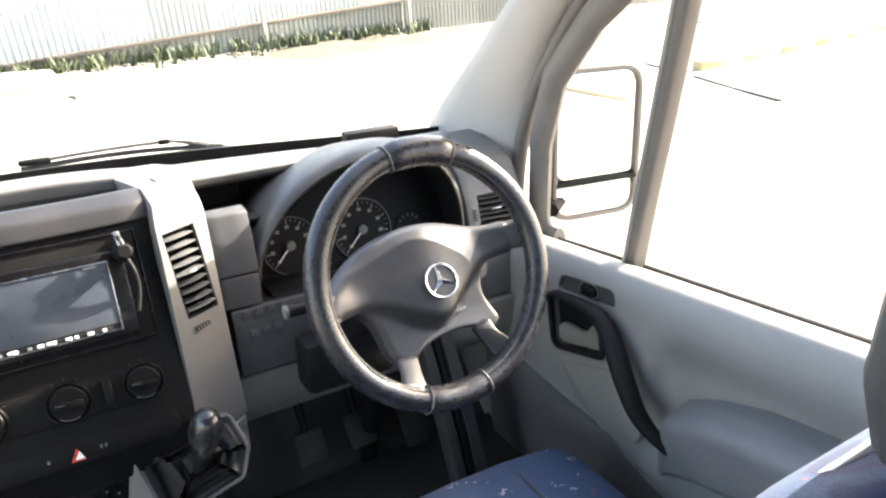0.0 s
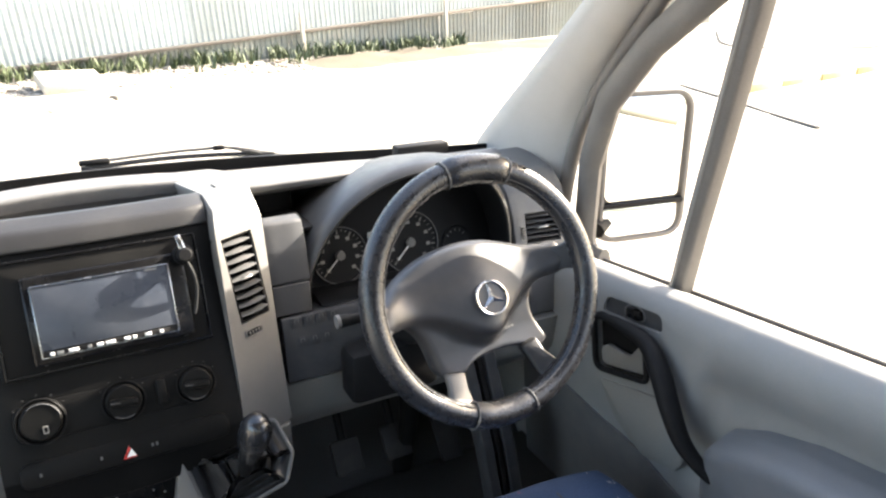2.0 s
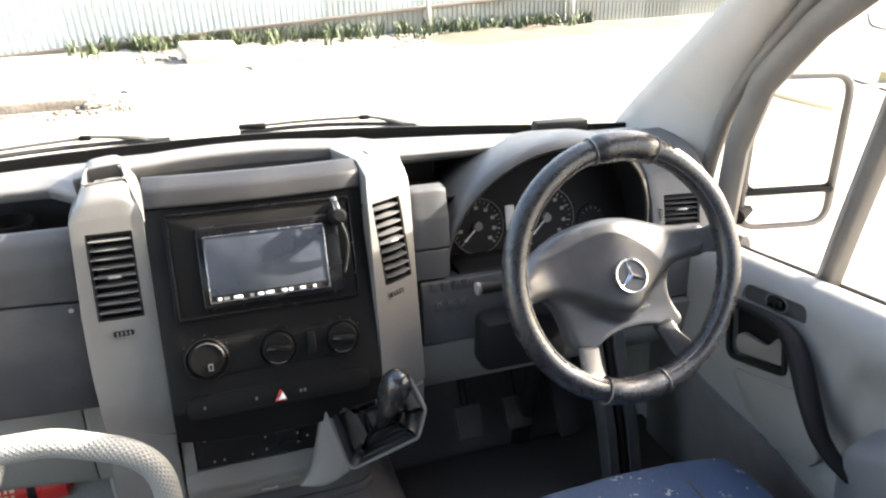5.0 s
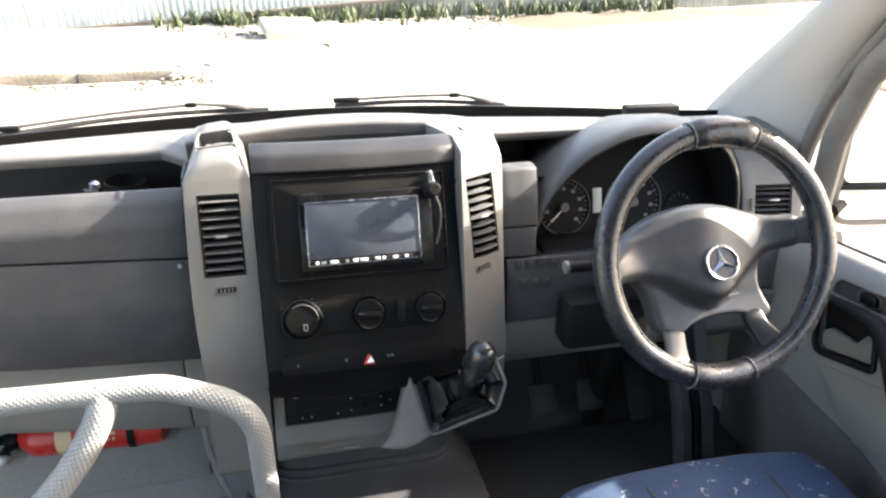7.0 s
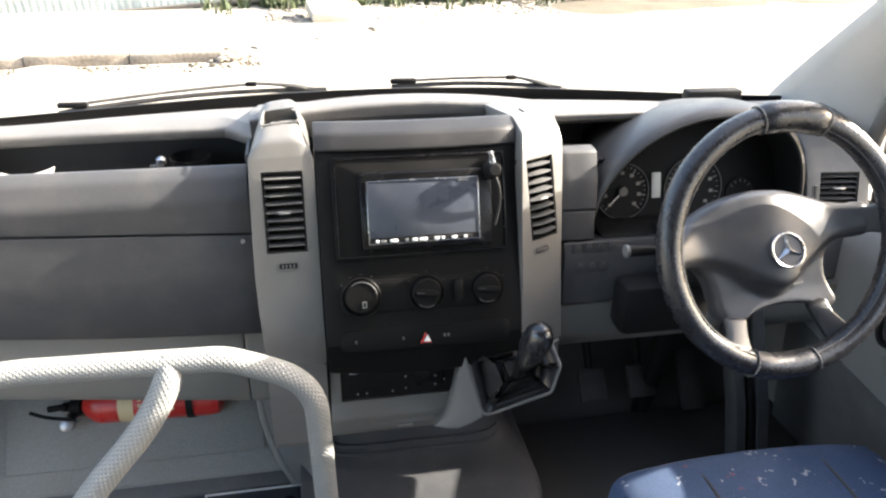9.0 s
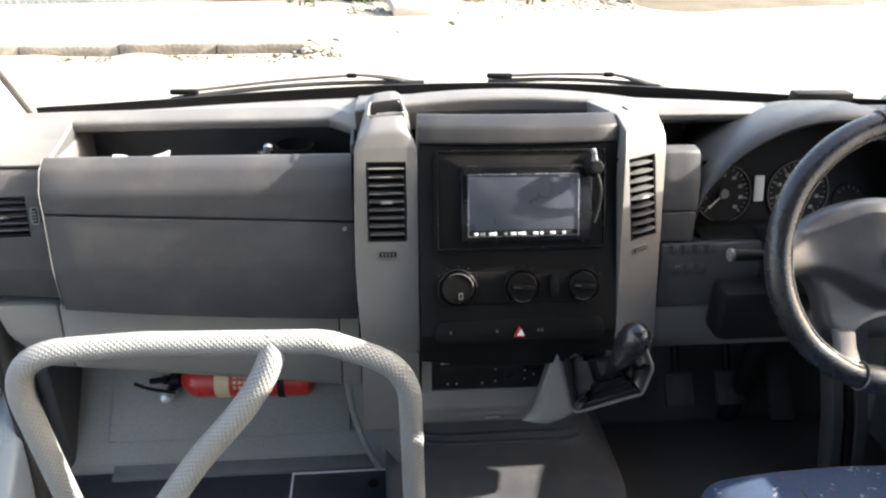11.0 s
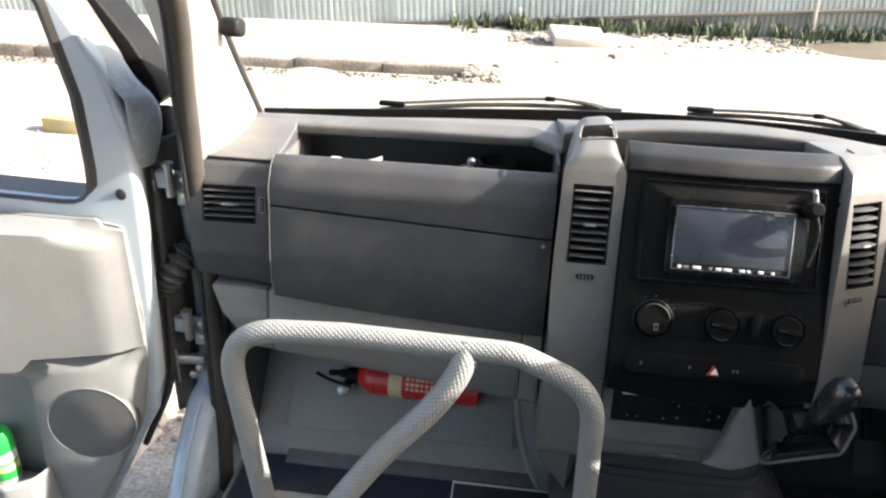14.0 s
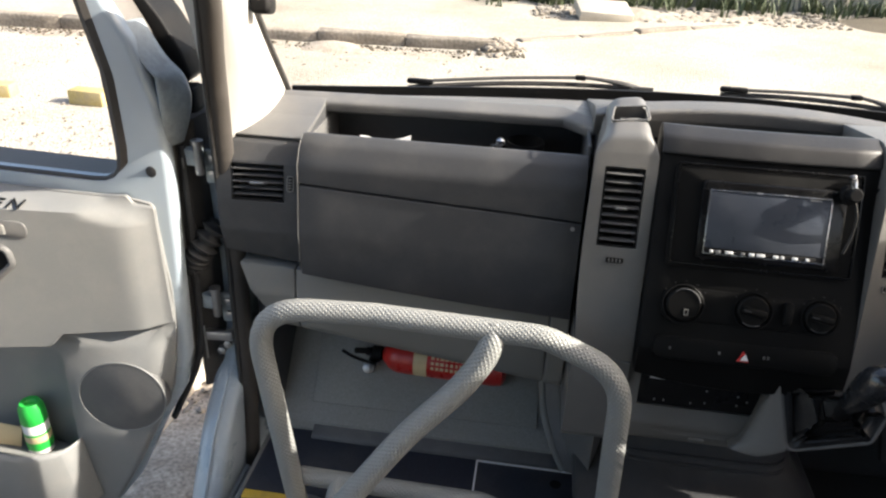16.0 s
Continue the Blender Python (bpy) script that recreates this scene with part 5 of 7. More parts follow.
def build_head_unit():
    hu = thing("car_stereo", "black double-height car stereo with a dusty blank touch screen", "car stereo", at=face(-0.031, fy(1.477) - 0.010, 1.477, TILT_C))
    part("bezel", box((0.006, 0.002, -0.002), (0.205, 0.119, 0.016), 0.005), M_GLOSS, hu)
    part("trim_edge", cut(box((0, 0, 0.006), (0.1725, 0.096, 0.005), 0.001), box((0, 0, 0.006), (0.1695, 0.093, 0.02), 0)), M_CHROME, hu, "thin bright edge")
    part("screen", box((0, 0.004, 0.0055), (0.1685, 0.084, 0.004), 0.0008), M_SCREEN, hu, "blank grey-blue touch screen")
    part("key_strip", box((0, -0.0425, 0.0055), (0.1685, 0.0075, 0.003), 0.0005), M_BLACK, hu)
    rnd = random.Random(3)
    x = -0.076
    while x < 0.076:
        w = rnd.choice((0.005, 0.008, 0.012))
        part("key", box((x + w / 2, -0.0432, 0.0077), (w, 0.0042, 0.002), 0.0005), M_WHITE if rnd.random() < 0.75 else M_STEEL, hu)
        x += w + rnd.choice((0.003, 0.006, 0.011))
    part("brand_bar", box((0.063, 0.0435, 0.008), (0.016, 0.0022, 0.0006), 0), M_STEEL, hu)
    usb = thing("usb_cable", "black cable plugged in beside the stereo with a bright metal plug", "cable", at=face(0.078, fy(1.53) - 0.012, 1.53, TILT_C))
    part("socket_ring", lathe([(0.0145, -0.006), (0.0145, 0.006), (0.012, 0.010), (0.0, 0.010)], None, 20), M_BLACK, usb)
    part("plug", lathe([(0.010, 0.008), (0.0105, 0.022), (0.008, 0.026), (0.0, 0.026)], None, 16), M_BLACK, usb)
    part("metal_plug", moved(box((0, 0.016, 0.018), (0.009, 0.026, 0.007), 0.002), Euler((0, 0, radians(12))).to_matrix().to_4x4()), M_CHROME, usb, "bright metal plug")
    part("cord", tube(curve_pts([(0.001, -0.008, 0.02), (0.008, -0.03, 0.016), (0.009, -0.055, 0.008), (0.002, -0.085, 0.003)], 6), 0.002, 8), M_WIRE, usb)
    rec = thing("tachograph", "slim black recorder with a dark display in the lower console", "recorder", at=face(-0.0735, 0.1475, 1.182, 8))
    part("body", box((0, 0, -0.012), (0.1925, 0.0565, 0.03), 0.003), M_BLACK, rec)
    part("drawer", box((-0.03, 0.006, 0.004), (0.112, 0.026, 0.003), 0.001), M_BLACK, rec)
    part("display", box((0.05, 0.004, 0.004), (0.05, 0.03, 0.003), 0.001), M_GLOSS, rec, "small dark display")
    for x, y in ((-0.07, -0.017), (-0.055, -0.017), (-0.012, -0.017), (0.01, -0.014), (0.01, 0.008), (0.06, -0.012), (0.06, 0.004), (0.075, -0.004)):
        part("button", box((x, y, 0.0055), (0.003, 0.003, 0.002), 0.0005), M_STEEL, rec)
    part("name_bar", box((-0.07, 0.021, 0.0035), (0.024, 0.0028, 0.001), 0), M_WHITE, rec)


build_dash_passenger()
console_pillar(-0.287, -0.191, False)
console_pillar(0.123, 0.201, True)
build_console()
build_gear()
build_head_unit()

# ---------------------------------------------------------------- driver side of the dashboard
COWL_X, COWL_H, COWL_Z = 0.50, 0.216, 1.38


def arch(s, dz=0.0, n=32):
    """The hood's outline: round on the side of the open cubby, squarer towards the door."""
    out = []
    for i in range(n + 1):
        a = math.pi * (1 - i / n)
        c, d = math.cos(a), math.sin(a)
        e, half = (2.0, 0.240) if c < 0 else (2.6, 0.190)
        out.append((COWL_X + half * s * math.copysign(abs(c) ** (2 / e), c), COWL_Z + dz + COWL_H * s * max(d, 0.0) ** (2 / e)))
    return out


def build_dash_driver():
    # top pad
    def pad(x):
        by = base_y(x)
        return rpoly([(0.330, 1.560, 0.003), (0.326, 1.571, 0.006), (0.35, 1.577, 0.02), (by - 0.06, 1.524, 0.03), (by - 0.02, 1.495, 0), (by - 0.02, 1.47, 0), (0.36, 1.545, 0)], 4)
    dash("top_pad", along_x(span(0.207, 0.70, 19), pad, 0.002), M_MID, label="grey top pad on the driver side")
    # open cubby between the pillar and the instrument hood
    dash("cubby", along_x([0.213, 0.30], lambda x: [(0.332, 1.560), (0.345, 1.562), (0.395, 1.55), (0.395, 1.495), (0.262, 1.505), (0.262, 1.512), (0.387, 1.503), (0.387, 1.545)], 0.001), M_BLACK, label="small dark open cubby")
    # panel below with two rows of switches
    side = along_x([0.204, 0.22, 0.24, 0.268], lambda x: rpoly([(0.209, 1.444, 0.003), (0.219, 1.495, 0.04), (0.238, 1.5375, 0.010), (0.262, 1.539, 0.003), (0.32, 1.515, 0), (0.32, 1.444, 0)], 5), 0.002)
    dash("cubby_front", side, M_DARK, label="dark grey panel below the open cubby")
    dash("cubby_base", along_x([0.206, 0.22, 0.24, 0.266], lambda x: rpoly([(0.2025, 1.392, 0.002), (0.2095, 1.4415, 0.003), (0.32, 1.44, 0), (0.32, 1.392, 0)], 4), 0.0015), M_DARK, label="dark panel beside the instruments")
    pan = along_x([0.2135, 0.25, 0.35, 0.45, 0.6, 0.69], lambda x: rpoly([(0.183, 1.278, 0.004), (0.193, 1.37, 0.05), (0.2015, 1.389, 0.006), (0.325, 1.362, 0), (0.32, 1.278, 0)], 5), 0.002)
    pan = dash("driver_panel", pan, M_DARK, label="dark panel below the instruments")
    dash("cluster_sill", along_x([0.288, 0.4, 0.55, 0.66], lambda x: rpoly([(0.204, 1.388, 0.004), (0.258, 1.393, 0.01), (0.325, 1.384, 0.0), (0.325, 1.36, 0)], 4), 0.002), M_BLACK, label="dark sill below the instruments")
    for row, (z, n, x0) in enumerate(((1.380, 4, 0.236), (1.346, 3, 0.243))):
        for k in range(n):
            m = face(x0 + k * 0.0205, 0.1945 if row == 0 else 0.190, z, 6)
            s = dash("switch", moved(box((0, 0, -0.0015), (0.0165, 0.018, 0.004), 0.001), m), M_DARK, pan)
            dash("switch_mark", bars([(-0.003, 0.003, 0.001, 0.006), (0.003, 0.003, 0.001, 0.006), (0, 0.006, 0.006, 0.001)], m, 0.0008), M_MID, s)
    # knee bolster
    dash("knee_bolster", along_x(span(0.20, 0.80, 7), lambda x: rpoly([(0.188, 1.274, 0.004), (0.196, 1.20, 0.05), (0.225, 1.165, 0.03), (0.36, 1.13, 0), (0.36, 1.274, 0)], 5), 0.002), M_LIGHT, label="grey knee panel under the steering column")
    # instrument hood
    eye = Vector((-0.12, -0.83, 1.94))
    rings = []
    for y, sc, dz, k in ((0.335, 0.86, 0, 1.0), (0.262, 0.895, 0, 0.985), (0.250, 0.915, 0, 0.976), (0.248, 0.935, 0, 0.972), (0.252, 0.967, 0, 0.972), (0.262, 0.994, 0, 0.976), (0.285, 1.007, 0, 0.985), (0.33, 1.014, -0.007, 0.99), (0.40, 1.018, -0.028, 1.0), (0.48, 1.02, -0.062, 1.0), (0.55, 1.02, -0.10, 1.0)):
        rings.append([eye + (Vector((x, y, z)) - eye) * k for x, z in arch(sc, dz)])
    # inner rings of the hood, drawn again in near-black
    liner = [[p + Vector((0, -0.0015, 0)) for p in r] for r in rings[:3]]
    hood = dash("instrument_hood", loft(rings[2:], closed=False, caps=False), M_HOOD, label="arched hood over the instruments", smooth=70)
    dash("hood_liner", loft(liner, closed=False, caps=False), M_DIAL, hood, "black inside of the hood", smooth=70)
    # cluster
    ring = arch(0.875)
    poly = [(x - 0.475, z - 1.44) for x, z in ring] + [(0.18, -0.075), (-0.18, -0.075)]
    m = face(0.475, 0.302, 1.44, 16)
    cl = thing("instrument_cluster", "two round speed and rev dials with a small pale display, unlit", "instruments", at=m)
    part("back_plate", plate(poly, 0.01, Matrix.Identity(4), 0.001), M_DIAL, cl)
    for gx, r in ((-0.123, 0.050), (0.014, 0.056)):
        gm = Matrix.Translation((gx, -0.006, 0.0))
        d = part("dial", lathe([(r, 0), (r, 0.004), (r * 0.97, 0.004), (r * 0.96, 0.0015), (0, 0.0015)], gm, 40), M_DIAL, cl, "black dial with white marks")
        part("dial_rim", tube([gm @ Vector((r * math.cos(a), r * math.sin(a), 0.004)) for a in span(0, 2 * math.pi, 41)[:-1]], 0.0011, 6, closed=True), M_SLAT, d)
        bm = bmesh.new()
        for i in range(25):
            a = radians(225 - i * 270 / 24)
            big = i % 3 == 0
            rr = r * (0.84 if big else 0.88)
            add_box(bm, (gx + rr * math.cos(a), -0.006 + rr * math.sin(a), 0.0022), (0.0085 if big else 0.004, 0.0018 if big else 0.001, 0.0006), Euler((0, 0, a)).to_matrix().to_4x4())
            if big:
                add_box(bm, (gx + r * 0.66 * math.cos(a), -0.006 + r * 0.66 * math.sin(a), 0.0022), (0.007, 0.006, 0.0006))
        part("dial_marks", bm, M_LIGHT, d)
        part("needle", moved(box((-r * 0.35, 0, 0.006), (r * 0.75, 0.0022, 0.0015), 0.0005), gm @ Euler((0, 0, radians(43))).to_matrix().to_4x4()), M_WHITE, d, "white needle")
        part("needle_cap", lathe([(0.009, 0.003), (0.008, 0.009), (0, 0.0095)], gm, 20), M_MID, d)
    for gx in (0.110,):
        gm = Matrix.Translation((gx, -0.02, 0.0))
        d = part("small_dial", lathe([(0.03, 0), (0.03, 0.003), (0.028, 0.001), (0, 0.001)], gm, 28), M_DIAL, cl)
        bm = bmesh.new()
        for a in span(0.7, 2.5, 5):
            add_box(bm, (gx + 0.022 * math.cos(a), -0.02 + 0.022 * math.sin(a), 0.002), (0.005, 0.0014, 0.0006), Euler((0, 0, a)).to_matrix().to_4x4())
        part("dial_marks", bm, M_MID, d)
    part("trip_display", box((-0.058, 0.002, 0.002), (0.018, 0.046, 0.004), 0.002), M_LCD, cl, "pale unlit display")
    # right end with its vent
    blk = along_x([0.672, 0.69, 0.75, 0.79, 0.80], lambda x: rpoly([(0.20, 1.277, 0.004), (0.212, 1.39, 0.05), (0.238, 1.47, 0.03), (0.262, 1.512, 0.03), (0.30, 1.540, 0.03), (0.40, 1.556, 0.02), (0.58, 1.50, 0), (0.58, 1.277, 0)], 5), 0.006)
    m = face(0.738, 0.2345, 1.445, 16, -6)
    blk = cut(blk, moved(box((0, 0, -0.02), (0.078, 0.058, 0.08), 0), m))
    dash("end_block", blk, M_MID, label="driver end of the dashboard with a side vent")
    vent("black side air vent", m @ Matrix.Translation((0, 0, -0.001)), 0.076, 0.056, 5)
    thumbwheel(face(0.69, 0.2315, 1.44, 16) @ Euler((0, 0, radians(90))).to_matrix().to_4x4(), 0.024, 0.008)
    # steering column shroud
    rings = []
    for t, w, h in ((0.0, 0.05, 0.05), (0.12, 0.062, 0.06), (0.5, 0.068, 0.068), (1.0, 0.072, 0.075)):
        c = Vector((0.455, 0.035, 1.435)).lerp(Vector((0.455, 0.26, 1.345)), t)
        rings.append([c + Vector((x, 0, z)) for x, z in rpoly([(-w, -h, 0.02), (w, -h, 0.02), (w, h * 0.6, 0.02), (-w, h * 0.6, 0.02)], 4)])
    dash("column_shroud", loft(rings), M_BLACK, label="black steering column shroud")
    dash("column_skirt", box((0.378, 0.15, 1.290), (0.160, 0.06, 0.095), 0.015), M_BLACK)
    st = dash("indicator_stalk", tube([(0.41, 0.06, 1.438), (0.33, 0.058, 1.440), (0.30, 0.056, 1.442)], 0.007, 10), M_BLACK, label="black stalk with a pale tip")
    dash("stalk_tip", tube([(0.302, 0.056, 1.442), (0.275, 0.055, 1.443), (0.255, 0.055, 1.444)], lambda t: 0.0075 + 0.002 * t, 12), M_BLACK, st)
    dash("stalk_ring", tube([(0.257, 0.055, 1.444), (0.252, 0.055, 1.444)], 0.0098, 12), M_MID, st, "pale end of the stalk")
    # steering shaft, pedals, floor mat
    dash("shaft_cover", loft([[c + Vector((x, y, 0)) for x, y in rpoly([(-w, -w, 0.02), (w, -w, 0.02), (w, w, 0.02), (-w, w, 0.02)], 4)] for c, w in ((Vector((0.47, 0.24, 1.28)), 0.028), (Vector((0.49, 0.31, 1.05)), 0.02), (Vector((0.50, 0.37, 0.85)), 0.02))]), M_BLACK)
    for x, z, w in ((0.36, 0.98, 0.06), (0.47, 0.98, 0.06)):
        pd = thing("pedal", "black rubber-faced pedal below the dashboard", "pedal", "pedals", at=pose(x, 0.33, z))
        part("pad", moved(box((0, 0, 0), (w, 0.07, 0.015), 0.005), Euler((radians(55), 0, 0)).to_matrix().to_4x4()), M_RUBBER, pd)
        part("arm", tube([(0, 0.01, 0), (0, 0.06, 0.08), (0, 0.1, 0.2)], 0.009, 8), M_BLACK, pd)
    pd = thing("pedal", "long black accelerator pedal near the kick panel", "pedal", "pedals", at=pose(0.60, 0.36, 0.95))
    part("pad", moved(box((0, 0, 0), (0.05, 0.14, 0.015), 0.005), Euler((radians(50), 0, 0)).to_matrix().to_4x4()), M_RUBBER, pd)
    dash("toe_board", along_x(span(0.18, 0.82, 4), lambda x: [(0.34, 0.842), (0.50, 1.02), (0.54, 1.3), (0.56, 1.3), (0.56, 0.842)], 0.004), M_MAT)
    mt = part("floor_mat", sharp_bevel(cut(box((0.50, -0.02, FLOOR + 0.007), (0.62, 0.74, 0.014), 0.004), box((0.5, -1, 0.9), (0.1, 0.1, 0.1), 0)), 0), M_MAT)
    tagged(mt, "black rubber mat in the driver foot well", "floor mat")
    dash("satnav_mount", box((0.598, 0.47, 1.558), (0.115, 0.03, 0.022), 0.004), M_BLACK, label="flat black holder on top of the dashboard")
    for x, w, mt in ((0.566, 0.026, M_DARK), (0.588, 0.012, M_BLACK), (0.612, 0.03, M_DARK)):
        lean = [(x - 0.028, 0.20, 1.30), (x + 0.006, 0.135, 1.05), (x + 0.042, 0.125, 0.845)]
        dash("column_trim", loft([[(a + sx * w / 2, b + dy, z) for sx, dy in ((-1, 0), (-0.7, -0.006), (0.7, -0.006), (1, 0), (1, 0.03), (-1, 0.03))] for a, b, z in lean]), mt)


build_dash_driver()


def build_wheel():
    n = Vector((0, -math.cos(radians(21.7)), math.sin(radians(21.7))))
    u = Vector((0, math.sin(radians(21.7)), math.cos(radians(21.7))))
    m = Matrix((( 1, u.x, n.x, 0.450), (0, u.y, n.y, -0.027), (0, u.z, n.z, 1.484), (0, 0, 0, 1)))
    wheel = thing("steering_wheel", "black four-spoke steering wheel in a worn stitched leather cover", "steering wheel", at=m @ Euler((0, 0, radians(7))).to_matrix().to_4x4())
    R, r = 0.1755, 0.0175
    circ = [(R * math.cos(a), R * math.sin(a), 0.002 * noise.noise((math.cos(a) * 3, math.sin(a) * 3, 0))) for a in span(0, 2 * math.pi, 97)[:-1]]
    part("rim", tube(circ, r, 18, closed=True), M_LEATHER, wheel)
    # cover pieces at the top and the bottom, and stitches
    for a0, a1, grow in ((63, 96, 0.0042), (245, 277, 0.0015)):
        arc = [(R * math.cos(radians(a)), R * math.sin(radians(a)), 0) for a in span(a0, a1, 15)]
        g = grow
        part("cover_patch", tube(arc, lambda t: r + g * min(1, 8 * t, 8 * (1 - t)) + 0.0006, 18), M_LEATHER, wheel, "smoother leather patch")
        for a in (a0, a1):
            c, s = math.cos(radians(a)), math.sin(radians(a))
            loop = [((R + (r + 0.002) * math.cos(b)) * c, (R + (r + 0.002) * math.cos(b)) * s, (r + 0.002) * math.sin(b)) for b in span(0, 2 * math.pi, 21)[:-1]]
            part("stitch_seam", tube(loop, 0.0013, 6, closed=True), M_MID, wheel)
    inner = [((R - r * 0.72) * math.cos(a), (R - r * 0.72) * math.sin(a), r * 0.72) for a in span(0, 2 * math.pi, 73)[:-1]]
    part("stitching", tube(inner, 0.0011, 5, closed=True), M_DARK, wheel)
    # hub pad: an airbag cover with a crest that dips below the emblem, and a lower body that runs into the spokes
    out = curve_pts([(-0.158, 0.020, 0), (-0.140, 0.026, 0), (-0.10, 0.048, 0), (-0.06, 0.064, 0), (-0.012, 0.070, 0), (0.035, 0.066, 0), (0.075, 0.052, 0), (0.110, 0.036, 0), (0.140, 0.028, 0), (0.160, 0.024, 0), (0.160, -0.016, 0), (0.124, -0.018, 0), (0.102, -0.036, 0), (0.096, -0.066, 0), (0.102, -0.094, 0), (0.104, -0.112, 0), (0.084, -0.122, 0), (0.066, -0.110, 0), (0.035, -0.102, 0), (0.0, -0.100, 0), (-0.030, -0.104, 0), (-0.050, -0.114, 0), (-0.070, -0.112, 0), (-0.082, -0.098, 0), (-0.086, -0.066, 0), (-0.096, -0.036, 0), (-0.120, -0.016, 0), (-0.158, -0.012, 0), (-0.158, 0.020, 0)], 4)[:-1]
    c = Vector((0.006, -0.020, 0))

    def swell(x, y):
        e = math.exp(-((x - 0.006) / 0.060) ** 2)
        crest = -0.004 - 0.054 * math.exp(-((x - 0.008) / 0.062) ** 2)
        h = 0.014 + 0.026 * e
        top = 0.030 + 0.042 * math.exp(-(x / 0.09) ** 2)
        if y >= crest:
            u = min(1.0, (y - crest) / (top - crest))
            f = 1 - 0.9 * u ** 2.2
        else:
            f = 1 - ease((crest - y) / (0.020 + 0.012 * e))
        low = ease((-0.075 - y) / 0.05)
        arm = ease((abs(x) - 0.095) / 0.06)
        return -0.052 + h * f + 0.018 * arm + 0.010 * low
    rings = []
    for sc, drop in ((1.02, 0.03), (1.02, 0.012), (1.0, 0.005), (0.975, 0.0015), (0.94, 0)) + tuple((0.88 - 0.06 * k, 0) for k in range(14)) + ((0.03, 0),):
        rings.append([Vector((q.x, q.y, swell(q.x, q.y) - drop)) for q in (c + (p - c) * sc for p in out)])
    part("hub_pad", loft(rings), M_PAD, wheel, "dark grey airbag pad", smooth=80)
    em = Matrix.Translation((0.012, -0.014, swell(0.012, -0.014) + 0.0035)) @ Euler((radians(-14), 0, 0)).to_matrix().to_4x4()
    e = part("emblem_ring", tube([em @ Vector((0.0245 * math.cos(a), 0.0245 * math.sin(a), 0)) for a in span(0, 2 * math.pi, 41)[:-1]], 0.0020, 8, closed=True), M_CHROME, wheel, "chrome ring emblem")
    for k in range(3):
        a = radians(90 + 120 * k)
        d, s = Vector((math.cos(a), math.sin(a), 0)), Vector((-math.sin(a), math.cos(a), 0))
        bm = loft([[em @ (d * t * 0.024 + s * w), em @ (d * t * 0.024 + Vector((0, 0, w * 0.9))), em @ (d * t * 0.024 - s * w), em @ (d * t * 0.024 - Vector((0, 0, 0.002)))] for t, w in ((0, 0.0055), (0.4, 0.003), (1.0, 0.0008))])
        part("emblem_bar", bm, M_CHROME, e)
    part("emblem_plate", lathe([(0.0245, -0.004), (0.0245, -0.001), (0, -0.001)], em, 28), M_PAD, e)
    part("pad_mark", bars([(0.030 + k * 0.006, -0.074, 0.0042, 0.003) for k in range(5)], Matrix.Translation((0, 0, swell(0.042, -0.074) + 0.001)), 0.001), M_LIGHT, wheel)
    # short lower spokes with a satin insert, and the ends of the upper ones
    for sx in (-1, 1):
        bm = loft([[Vector((sx * (x - w), y + q, z)), Vector((sx * (x + w), y - q, z)), Vector((sx * (x + w), y - q, z - 0.016)), Vector((sx * (x - w), y + q, z - 0.016))] for x, y, z, w, q in ((0.066, -0.104, -0.034, 0.015, -0.003), (0.070, -0.125, -0.026, 0.014, -0.004), (0.078, -0.148, -0.010, 0.018, -0.006), (0.084, -0.160, 0.002, 0.026, -0.008))])
        # the right lower spoke is coloured dark to stand for the shade on it
        part("spoke", sharp_bevel(bm, 0.004), M_SILVER if sx < 0 else M_BROW, wheel, "satin grey lower spoke" if sx < 0 else "", smooth=60)
        bm = loft([[Vector((sx * x, y + w, z)), Vector((sx * x, y - w, z)), Vector((sx * x, y - w, z - 0.014)), Vector((sx * x, y + w, z - 0.014))] for x, y, z, w in ((0.14, 0.004, -0.028, 0.02), (0.155, 0.004, -0.018, 0.019), (0.174, 0.004, -0.004, 0.024))])
        part("spoke", sharp_bevel(bm, 0.004), M_DARK, wheel, smooth=60)
    part("column_collar", lathe([(0.045, -0.11), (0.05, -0.075), (0.04, -0.06), (0, -0.06)], Matrix.Translation((0.0, -0.005, 0)), 24), M_BLACK, wheel)


build_wheel()


